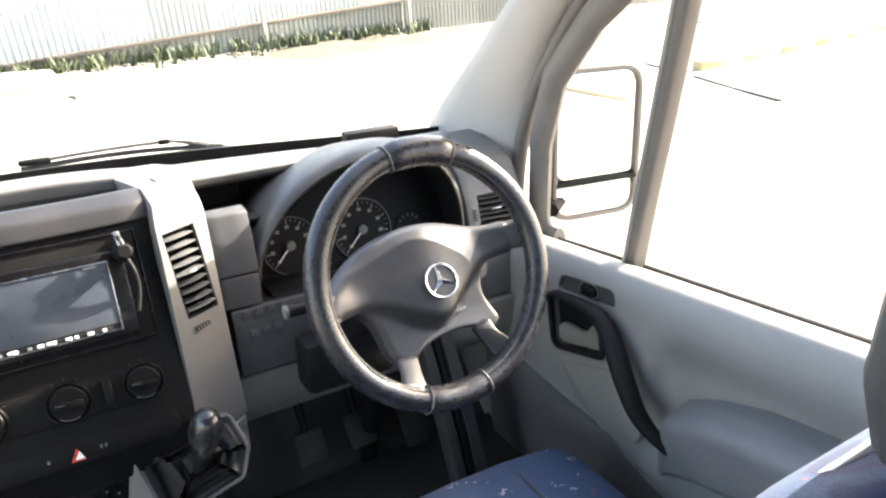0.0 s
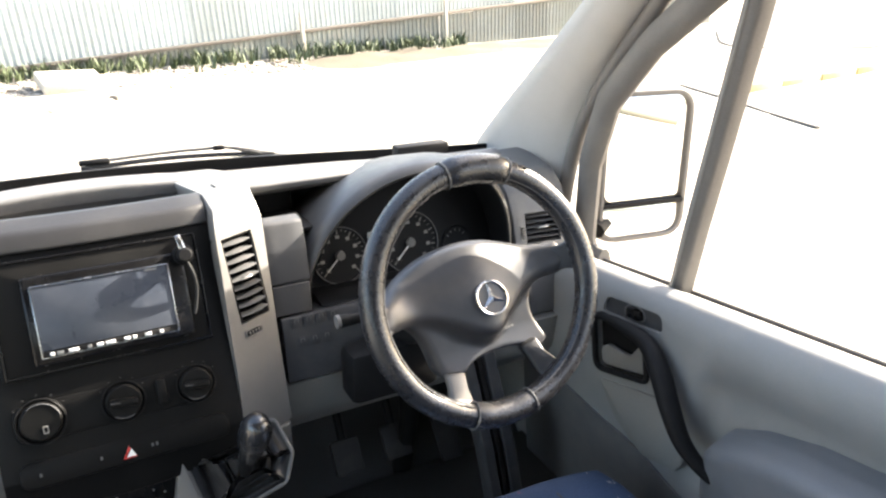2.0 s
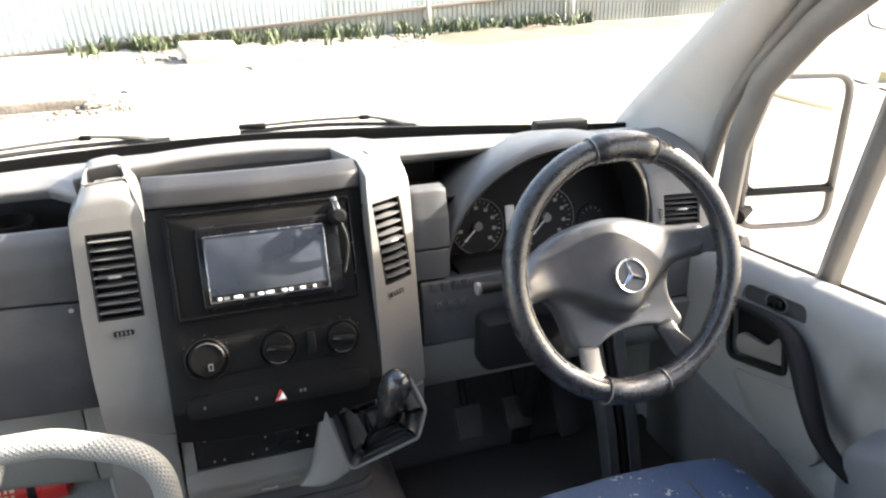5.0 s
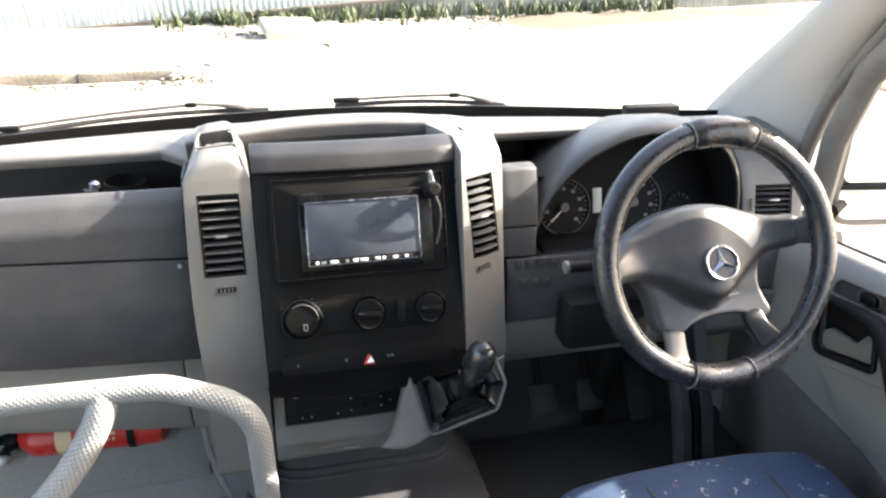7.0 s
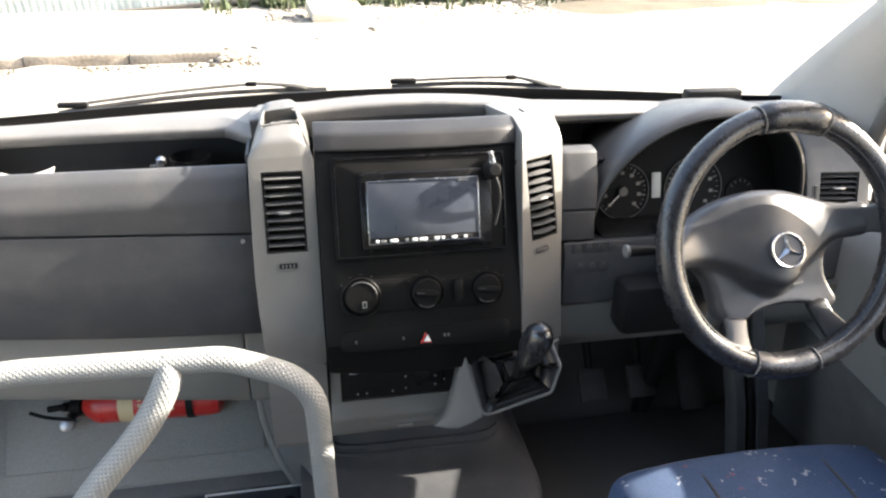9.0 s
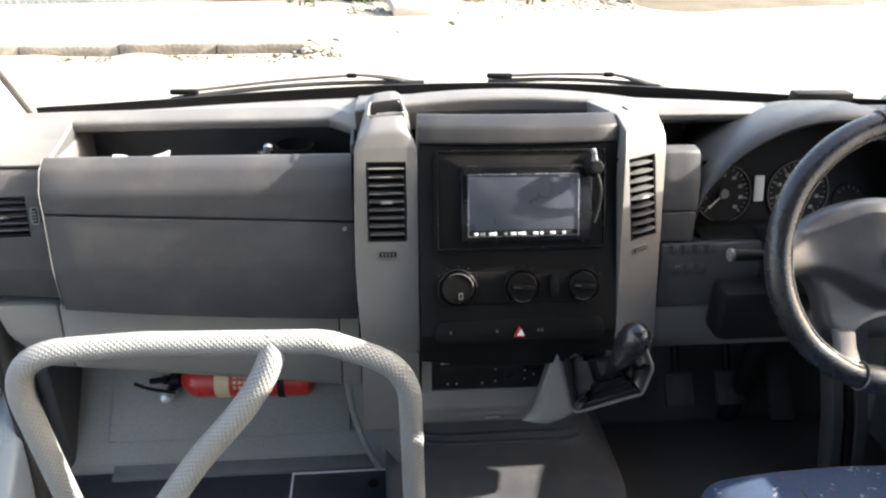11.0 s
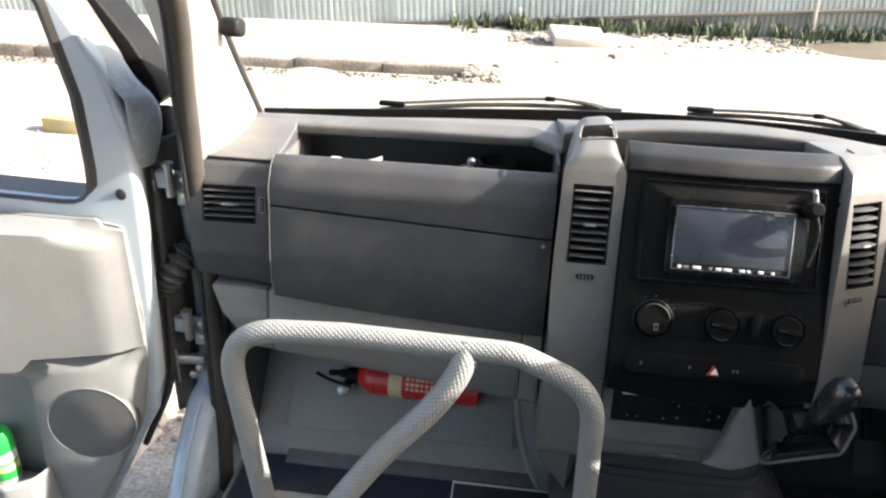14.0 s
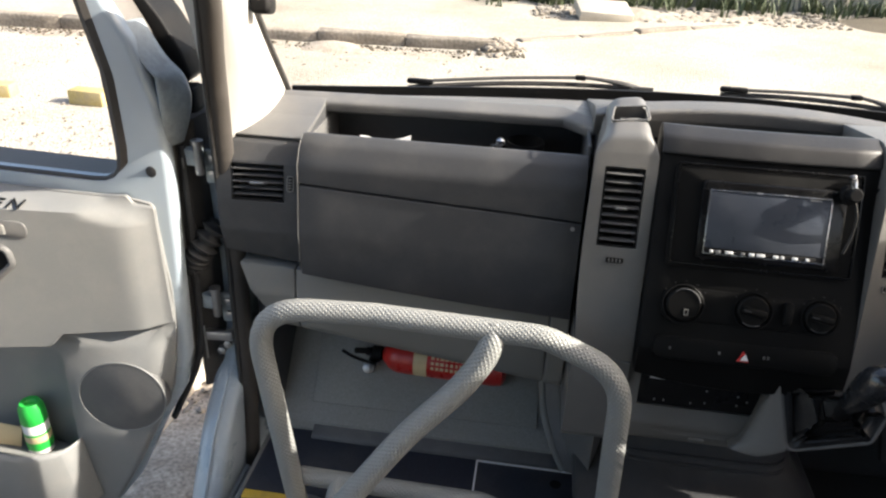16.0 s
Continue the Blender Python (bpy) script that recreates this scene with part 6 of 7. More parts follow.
def build_seat():
    seat = thing("driver_seat", "driver seat in worn blue patterned fabric with a grey headrest", "seat", at=pose(0.44, -0.3, FLOOR))
    inv = seat.matrix_world.inverted()

    def pad(y, z, w, h, drop=0.0):
        out = []
        for i in range(24):
            a = 2 * math.pi * i / 24
            c, s = math.cos(a), math.sin(a)
            x = w * math.copysign(abs(c) ** 0.5, c)
            zz = h * math.copysign(abs(s) ** 0.55, s)
            crown = 0.016 * (1 - (x / w) ** 2) if s > 0 else 0
            side = 0.012 * abs(x / w) ** 6 if s > 0 else 0
            out.append((0.44 + x, y, z + zz + crown + side))
        return out
    rows = [(-0.060, 1.085, 0.17, 0.015), (-0.064, 1.088, 0.205, 0.035), (-0.080, 1.085, 0.225, 0.052), (-0.12, 1.08, 0.234, 0.062), (-0.22, 1.075, 0.238, 0.066), (-0.40, 1.07, 0.236, 0.066), (-0.55, 1.07, 0.23, 0.06), (-0.60, 1.07, 0.21, 0.04)]
    part("cushion", moved(loft([pad(*r) for r in rows]), inv), M_SEAT, seat, "blue patterned seat cushion", smooth=80)
    for sx in (-0.10, 0.10):
        seam = [(0.44 + sx * (1 + 0.2 * (y + 0.06)), y, 1.1465 + 0.003 + (0.002 if y < -0.1 else -0.014)) for y in (-0.075, -0.12, -0.25, -0.45, -0.56)]
        part("seat_seam", moved(tube(curve_pts(seam, 4), 0.003, 6), inv), M_WIRE, seat)
    part("seat_base", moved(box((0.44, -0.34, 0.93), (0.40, 0.46, 0.18), 0.02), inv), M_BLACK, seat)
    rings = []
    for z, y, w, d in ((1.10, -0.60, 0.2, 0.05), (1.16, -0.605, 0.235, 0.065), (1.35, -0.64, 0.235, 0.065), (1.52, -0.68, 0.225, 0.06), (1.60, -0.70, 0.205, 0.055), (1.635, -0.71, 0.17, 0.04), (1.65, -0.715, 0.12, 0.015)):
        rings.append([(0.415 + w * math.copysign(abs(math.cos(a)) ** 0.5, math.cos(a)), y + d * math.copysign(abs(math.sin(a)) ** 0.6, math.sin(a)), z + 0.03) for a in span(0, 2 * math.pi, 25)[:-1]])
    part("backrest", moved(loft(rings), inv), M_SEAT, seat, "blue patterned backrest", smooth=80)
    part("piping", moved(tube(curve_pts([(0.195, -0.60, 1.33), (0.197, -0.63, 1.48), (0.215, -0.655, 1.60), (0.275, -0.675, 1.655), (0.41, -0.685, 1.678), (0.565, -0.675, 1.65), (0.615, -0.645, 1.53)], 6), 0.004, 6), inv), M_WHITE, seat, "pale worn piping")
    rings = []
    for z, w, d in ((1.655, 0.10, 0.02), (1.665, 0.125, 0.04), (1.70, 0.135, 0.05), (1.78, 0.13, 0.05), (1.83, 0.115, 0.04), (1.845, 0.08, 0.02)):
        rings.append([(0.42 + w * math.copysign(abs(math.cos(a)) ** 0.6, math.cos(a)), -0.72 + d * math.copysign(abs(math.sin(a)) ** 0.7, math.sin(a)), z + 0.03) for a in span(0, 2 * math.pi, 25)[:-1]])
    part("headrest", moved(loft(rings), inv), M_DARK, seat, "dark grey vinyl headrest", smooth=80)


build_seat()

# ---------------------------------------------------------------- passenger door, open


def build_passenger_door():
    door = thing("door_2", "passenger door standing wide open, grey trim and pale paint", "door", kind="structure", at=pose(-0.98, 0.27, FLOOR))
    inv = door.matrix_world.inverted()
    Y = 0.20

    def put(name, bm, material, parent=door, label="", smooth=40):
        for v in bm.verts:
            s = max(0.0, -0.98 - v.co.x)
            if s > 0:
                v.co.x = -0.98 - max(0.90 * s - 0.105 * min(s, 0.45) ** 2, 0.0)
                v.co.z += (1.93 - v.co.z) * 0.144 * min(s, 0.7)
        return part(name, moved(bm, inv), material, parent, label, smooth)

    def slab(poly, y0, y1, bevel=0.004, segs=2):
        """A slab with an xz outline from y0 (to the rear) to y1."""
        bm = loft([[(x, y0, z) for x, z in poly], [(x, y1, z) for x, z in poly]])
        return sharp_bevel(bm, bevel, segs, 50)
    shell = rpoly([(-1.0, 1.02, 0.05), (-0.98, 1.10, 0.05), (-0.972, 1.28, 0.1), (-0.966, 1.48, 0.1), (-0.972, 1.58, 0.08), (-1.003, 1.68, 0.06), (-1.07, 1.79, 0.06), (-1.32, 2.08, 0.1), (-1.95, 2.16, 0.08), (-2.0, 0.62, 0.1), (-1.24, 0.62, 0.12), (-1.14, 0.76, 0.1), (-1.06, 0.92, 0.1)], 5)
    hole = rpoly([(-1.046, 1.436, 0.07), (-1.05, 1.62, 0.1), (-1.085, 1.77, 0.05), (-1.34, 2.02, 0.08), (-1.90, 2.09, 0.06), (-1.90, 1.43, 0.05)], 5)
    body = cut(slab(shell, Y, Y + 0.036, 0.012, 3), slab(hole, Y - 0.1, Y + 0.3, 0))
    put("door_shell", body, M_PAINT, label="pale blue-white painted door frame", smooth=45)
    inner = [(x - 0.006 if x > -1.5 else x + 0.006, z) for x, z in shell]
    put("door_edge", cut(slab(inner, Y + 0.034, Y + 0.10, 0.01, 2), slab(hole, Y - 0.1, Y + 0.3, 0)), M_SEAL, label="dusty dark edge of the door", smooth=45)
    last = len(hole) - 1
    put("window_seal", tube([(x, Y + 0.010, z) for x, z in hole], lambda t: lerp(0.006, 0.015, ease((hole[round(t * last)][1] - 1.437) / 0.05)), 8, closed=True), M_SEALDARK, label="dark rubber round the window")
    put("glass_run", tube(curve_pts([(-1.090, Y + 0.04, 1.80), (-1.082, Y + 0.04, 1.66), (-1.076, Y + 0.04, 1.54), (-1.060, Y + 0.035, 1.445)], 5), 0.007, 8), M_SEALDARK, label="dark rubber run of the window glass")
    # trim
    trim = rpoly([(-1.001, 1.412, 0.012), (-1.036, 1.416, 0.02), (-1.10, 1.415, 0.03), (-1.30, 1.408, 0), (-1.92, 1.405, 0.03), (-1.95, 0.68, 0.05), (-1.20, 0.68, 0.1), (-1.12, 0.82, 0.08), (-1.06, 0.935, 0.06), (-1.016, 1.03, 0.05), (-0.994, 1.15, 0.05), (-0.990, 1.25, 0.05)], 5)
    pocket = rpoly([(-1.225, 1.10, 0.02), (-1.24, 0.835, 0.03), (-1.31, 0.80, 0.03), (-1.47, 0.715, 0.04), (-1.88, 0.70, 0.05), (-1.88, 1.065, 0.04), (-1.30, 1.08, 0.02)], 5)
    def edge(x):
        """How full the trim stands, from its thin front edge inwards."""
        f = min(1.0, max(0.0, (-0.994 - x) / 0.05))
        return f * f * (3 - 2 * f)
    t = slab(trim, Y - 0.045, Y + 0.004, 0.010, 3)
    bmesh.ops.bisect_plane(t, geom=t.verts[:] + t.edges[:] + t.faces[:], plane_co=(-1.044, 0, 0), plane_no=(1, 0, 0))
    bmesh.ops.bisect_plane(t, geom=t.verts[:] + t.edges[:] + t.faces[:], plane_co=(-1.02, 0, 0), plane_no=(1, 0, 0))
    for v in t.verts:
        if v.co.y < Y - 0.012:
            v.co.y = lerp(Y - 0.012, v.co.y, edge(v.co.x))
    bmesh.ops.bisect_plane(t, geom=t.verts[:] + t.edges[:] + t.faces[:], plane_co=(0, 0, 1.14), plane_no=(0, 0, 1))
    bmesh.ops.bisect_plane(t, geom=t.verts[:] + t.edges[:] + t.faces[:], plane_co=(0, 0, 1.17), plane_no=(0, 0, 1))
    for v in t.verts:
        if v.co.z > 1.165:
            v.co.y = max(v.co.y, Y - 0.009)
    t = cut(t, slab(pocket, Y - 0.2, Y - 0.012, 0))
    put("trim_panel", t, M_DOORTRIM, smooth=45)
    # one moulding above: a sloping ledge, a crease and a flat face that swells away from the hinges
    upper = rpoly([(-0.991, 1.183, 0.004), (-1.195, 1.155, 0.012), (-1.222, 1.127, 0.03), (-1.38, 1.112, 0), (-1.90, 1.09, 0.02), (-1.90, 1.412, 0.01), (-1.30, 1.412, 0), (-1.09, 1.420, 0.02), (-1.045, 1.425, 0.02), (-1.036, 1.411, 0.012), (-0.996, 1.409, 0.006)], 5)
    ut = slab(upper, Y - 0.105, Y - 0.006, 0.006, 3)
    for x in span(-1.01, -1.50, 25):
        bmesh.ops.bisect_plane(ut, geom=ut.verts[:] + ut.edges[:] + ut.faces[:], plane_co=(x, 0, 0), plane_no=(1, 0, 0))
    for z in (1.20, 1.28, 1.35, 1.377, 1.384, 1.392, 1.402, 1.407):
        bmesh.ops.bisect_plane(ut, geom=ut.verts[:] + ut.edges[:] + ut.faces[:], plane_co=(0, 0, z), plane_no=(0, 0, 1))
    for v in [v for v in ut.verts if v.co.y < Y - 0.03]:
        x, z = v.co.x, v.co.z
        full = 0.016 + 0.026 * edge(x) + 0.17 * min(0.32, max(0.0, -1.03 - x))
        crease = 1.402 - 0.020 * ease((x + 1.12) / 0.07)
        back = min(1.0, max(0.0, (z - crease) / (1.412 - crease)))
        v.co.y = Y - lerp(full, 0.014, back ** 1.15) + (0.003 if v.co.y > Y - 0.1045 else 0)
    put("upper_trim", ut, M_DOORTRIM, smooth=35)
    sp = [(-1.112 + 0.095 * math.cos(a), 1.014 + 0.080 * math.sin(a) + 0.02 * math.cos(a)) for a in span(0, 2 * math.pi, 41)[:-1]]
    put("speaker_cover", slab(sp, Y - 0.0495, Y - 0.015, 0.003), M_MID, label="round speaker cover", smooth=60)
    put("speaker_rim", tube([(x, Y - 0.0485, z) for x, z in sp], 0.0018, 6, closed=True), M_DOORTRIM)
    # bin lip
    lip = curve_pts([(-1.228, Y - 0.046, 0.886), (-1.25, Y - 0.085, 0.882), (-1.31, Y - 0.115, 0.880), (-1.38, Y - 0.122, 0.880), (-1.50, Y - 0.125, 0.875), (-1.90, Y - 0.125, 0.86)], 5)
    rings = [[(p.x, p.y, p.z), (p.x, p.y - 0.008, p.z - 0.008), (p.x + 0.02, p.y - 0.004, p.z - 0.15), (p.x + 0.02, Y - 0.02, p.z - 0.16), (p.x, Y - 0.02, p.z - 0.048), (p.x, p.y + 0.012, p.z - 0.048), (p.x, p.y + 0.010, p.z - 0.004)] for p in lip]
    put("door_bin", sharp_bevel(loft(rings), 0.003), M_DOORTRIM, label="open storage bin at the foot of the door")
    # latch bowl, lever
    def swell(bm):
        """Lays a flat piece on the swelling face of the moulding."""
        for v in bm.verts:
            v.co.y -= 0.17 * min(0.32, max(0.0, -1.03 - v.co.x))
        return bm
    put("switch_plate", swell(slab(rpoly([(-1.212, 1.380, 0.017), (-1.40, 1.385, 0.017), (-1.40, 1.348, 0.017), (-1.212, 1.349, 0.017)]), Y - 0.0445, Y - 0.03, 0.002)), M_MID, label="recessed switch plate")
    for x in (-1.278, -1.25):
        put("window_switch", swell(slab(rpoly([(x, 1.374, 0.004), (x - 0.019, 1.3745, 0.004), (x - 0.019, 1.355, 0.004), (x, 1.3545, 0.004)]), Y - 0.047, Y - 0.040, 0.002)), M_LIGHT, label="grey window switch")
    ring = rpoly([(-1.255, 1.330, 0.018), (-1.42, 1.335, 0.02), (-1.42, 1.253, 0.02), (-1.300, 1.256, 0.02), (-1.250, 1.300, 0.018)], 5)
    put("latch_frame", swell(tube([(x, Y - 0.044, z) for x, z in ring], 0.006, 8, closed=True)), M_MID, label="grey frame of the door latch")
    put("latch_cup", swell(slab(ring, Y - 0.0435, Y - 0.03, 0.001)), M_BLACK)
    put("latch_lever", swell(slab(rpoly([(-1.287, 1.290, 0.008), (-1.40, 1.293, 0.008), (-1.40, 1.266, 0.008), (-1.297, 1.268, 0.008)]), Y - 0.052, Y - 0.042, 0.003)), M_CHROME, label="chrome latch lever")
    put("plug", lathe([(0.0095, 0), (0.0095, 0.002), (0.007, 0.003), (0, 0.003)], face(-0.998, Y - 0.001, 1.468), 20), M_RUBBER, label="round black rubber plug")
    # hinge side
    for z in (1.480, 1.195):
        h = put("hinge", sharp_bevel(loft([[(x, y, z + dz) for x, y in rpoly([(-0.972, 0.250, 0.004), (-0.935, 0.240, 0.006), (-0.928, 0.262, 0.006), (-0.968, 0.280, 0.004)], 3)] for dz in (-0.014, 0.014)]), 0.003), M_HINGE, label="dirty pale painted hinge")
        put("hinge_pin", lathe([(0.0, -0.03), (0.007, -0.03), (0.008, -0.026), (0.008, 0.024), (0.0105, 0.025), (0.0105, 0.031), (0.0, 0.033)], Matrix.Translation((-0.934, 0.247, z)), 14), M_STEEL, h)
        put("hinge_leaf", box((-0.917, 0.268, z - 0.022), (0.030, 0.010, 0.062), 0.003), M_HINGE, h)
        for dz in (-0.034, -0.006):
            put("bolt", lathe([(0.008, 0), (0.008, 0.005), (0.005, 0.006), (0, 0.006)], face(-0.916, 0.262, z + dz), 6), M_STEEL, h)
    put("hinge_column", loft([[(x, y, z) for x, y in rpoly([(-0.978, 0.235, 0.01), (-0.945, 0.272, 0.01), (-0.935, 0.34, 0.01), (-0.975, 0.33, 0.01)], 3)] for z in (1.0, 1.1, 1.3, 1.5, 1.54)]), M_SEALDARK, label="grimy dark hinge side of the door")
    top = []
    for p in curve_pts([(-0.958, 0, 1.505), (-0.946, 0, 1.54), (-0.938, 0, 1.58), (-0.946, 0, 1.615), (-0.972, 0, 1.645), (-1.005, 0, 1.70)], 4):
        x, z = p.x, p.z
        top.append([(a, b, z) for a, b in rpoly([(min(-0.972, x - 0.02), 0.203, 0.012), (x, 0.252, 0.02), (x - 0.004, 0.275, 0.006), (min(-0.98, x - 0.03), 0.235, 0.006)], 5)])
    hf = put("hinge_face", sharp_bevel(loft(top), 0.004), M_HINGE, label="dusty painted end of the door above the hinge", smooth=60)
    put("bolt", lathe([(0.007, 0), (0.007, 0.004), (0, 0.005)], face(-0.955, 0.240, 1.572, 0, 40), 12), M_STEEL, hf)
    put("edge_strip", box((-0.960, 0.243, 1.43), (0.004, 0.004, 0.10), 0.0015), M_LIGHT, label="thin pale strip on the door edge")
    put("edge_strip", box((-0.962, 0.243, 1.105), (0.004, 0.004, 0.075), 0.0015), M_LIGHT, label="thin pale strip on the door edge")
    put("door_check", box((-0.940, 0.252, 1.118), (0.060, 0.016, 0.020), 0.004), M_STEEL, label="steel door check strap")
    for x, z in ((-0.935, 1.085), (-0.922, 1.10)):
        put("bolt", lathe([(0.009, 0), (0.009, 0.010), (0.006, 0.012), (0, 0.012)], face(x, 0.255, z), 6), M_STEEL)
    boot = curve_pts([(-0.978, 0.262, 1.262), (-0.962, 0.252, 1.285), (-0.944, 0.250, 1.312), (-0.918, 0.266, 1.350)], 16)
    put("cable_boot", tube(boot, lambda t: 0.021 + 0.0055 * math.sin(t * 50), 14), M_RUBBER, label="ribbed rubber cable boot")
    put("edge_seal", tube(curve_pts([(-0.962, 0.250, 1.50), (-0.960, 0.246, 1.42), (-0.964, 0.245, 1.28), (-0.978, 0.245, 1.08), (-1.06, 0.245, 0.90)], 5), 0.007, 8), M_RUBBER)
    # folded mirror seen past the frame
    wedge = rpoly([(-0.952, 1.602, 0.008), (-0.974, 1.582, 0.01), (-1.006, 1.598, 0.01), (-1.014, 1.648, 0.03), (-1.046, 1.695, 0.03), (-1.16, 1.83, 0.03), (-1.12, 1.85, 0.02), (-0.994, 1.697, 0.05), (-0.962, 1.641, 0.04)], 4)
    put("mirror_foot", sharp_bevel(loft([[(x, y, z) for x, z in wedge] for y in (0.300, 0.34, 0.39)]), 0.004), M_BLACK, label="black mirror foot on the outside of the door", smooth=60)
    put("mirror_bracket", box((-0.968, 0.325, 1.545), (0.035, 0.05, 0.075), 0.008), M_BLACK)
    # writing on the painted ledge: two letters can be read
    for ch, x in (("E", -1.270), ("N", -1.244)):
        cu = bpy.data.curves.new("letter", "FONT")
        cu.body, cu.size, cu.extrude = ch, 0.038, 0.0008
        tmp = new("letter", cu)
        me = bpy.data.meshes.new_from_object(tmp.evaluated_get(bpy.context.evaluated_depsgraph_get()))
        bpy.data.objects.remove(tmp)
        bm = bmesh.new()
        bm.from_mesh(me)
        moved(bm, face(x, Y - 0.079 - 0.17 * (-1.258 - x), 1.4050, 80))
        put("letter", bm, M_BLACK, label="black painted letter")
    # held by its check strap short of square
    swing = Matrix.Translation((-0.98, 0.187, 0)) @ Euler((0, 0, radians(4))).to_matrix().to_4x4() @ Matrix.Translation((0.98, -0.2, 0))
    door.matrix_world = swing @ door.matrix_world


build_passenger_door()


def build_door_opening():
    """The van's own edge round the open passenger door."""
    path = curve_pts([(-0.735, -0.34, 2.18), (-0.80, 0.02, 1.86), (-0.865, 0.175, 1.65), (-0.897, 0.245, 1.46), (-0.902, 0.264, 1.30), (-0.903, 0.264, 1.17), (-0.903, 0.261, 1.02), (-0.903, 0.248, 0.885), (-0.903, 0.215, 0.74), (-0.903, 0.15, 0.66)], 6)
    seal = part("trim_door_seal_left", tube(path, 0.019, 12), M_SEALDARK)
    tagged(seal, "dark rubber seal round the open doorway", "trim", kind="structure")
    part("seal_lip", tube([p + Vector((-0.006, -0.018, 0)) for p in path], 0.005, 8), M_RUBBER, seal, "thin rubber lip along the seal")
    rings = []
    for z, y, x in ((1.47, 0.285, -0.935), (1.25, 0.30, -0.94), (1.12, 0.295, -0.94), (1.047, 0.272, -0.94), (0.998, 0.215, -0.94), (0.947, 0.158, -0.94), (0.85, 0.090, -0.94), (0.75, 0.04, -0.94), (0.6, 0.0, -0.94)):
        rings.append([(x + 0.035, y + 0.01, z), (x + 0.01, y - 0.01, z), (x - 0.02, y + 0.0, z), (x - 0.035, y + 0.05, z), (x - 0.035, y + 0.3, z), (x + 0.035, y + 0.3, z)])
    post = part("wall_front_left", sharp_bevel(loft(rings), 0.008), M_PAINT)
    tagged(post, "pale painted door post of the van", "wall", kind="structure")
    part("panel_gap", tube(curve_pts([(-0.963, 0.285, 1.075), (-0.968, 0.272, 1.05), (-0.962, 0.262, 1.02), (-0.966, 0.245, 1.0)], 4), 0.005, 6), M_BLACK, post, "dark gap between two body panels")
    part("post_crease", tube([(-0.932, 0.262, 1.04), (-0.932, 0.205, 0.998), (-0.932, 0.148, 0.947), (-0.932, 0.080, 0.85), (-0.932, 0.03, 0.75)], 0.004, 6), M_PAINT, post)
    tagged(part("trim_sill_inner", sharp_bevel(loft([[(-0.862, y, 0.868), (-0.875, y, 0.862), (-0.893, y, 0.76), (-0.893, y, 0.64), (-0.84, y, 0.64), (-0.84, y, 0.78)] for y in (0.28, 0.1, -0.2, -0.5)]), 0.008), M_LIGHT), "grey plastic step trim inside the doorway", "trim", kind="structure")
    tagged(part("trim_sill_left", box((-0.925, -0.30, 0.72), (0.06, 1.1, 0.20), 0.015), M_PAINT), "pale painted door sill", "trim", kind="structure")
    tagged(part("trim_step_left", box((-0.965, 0.12, 0.66), (0.06, 0.2, 0.26), 0.012), M_RUBBER), "dark rubber step guard", "trim", kind="structure")


build_door_opening()

# ---------------------------------------------------------------- grab rail and foot well


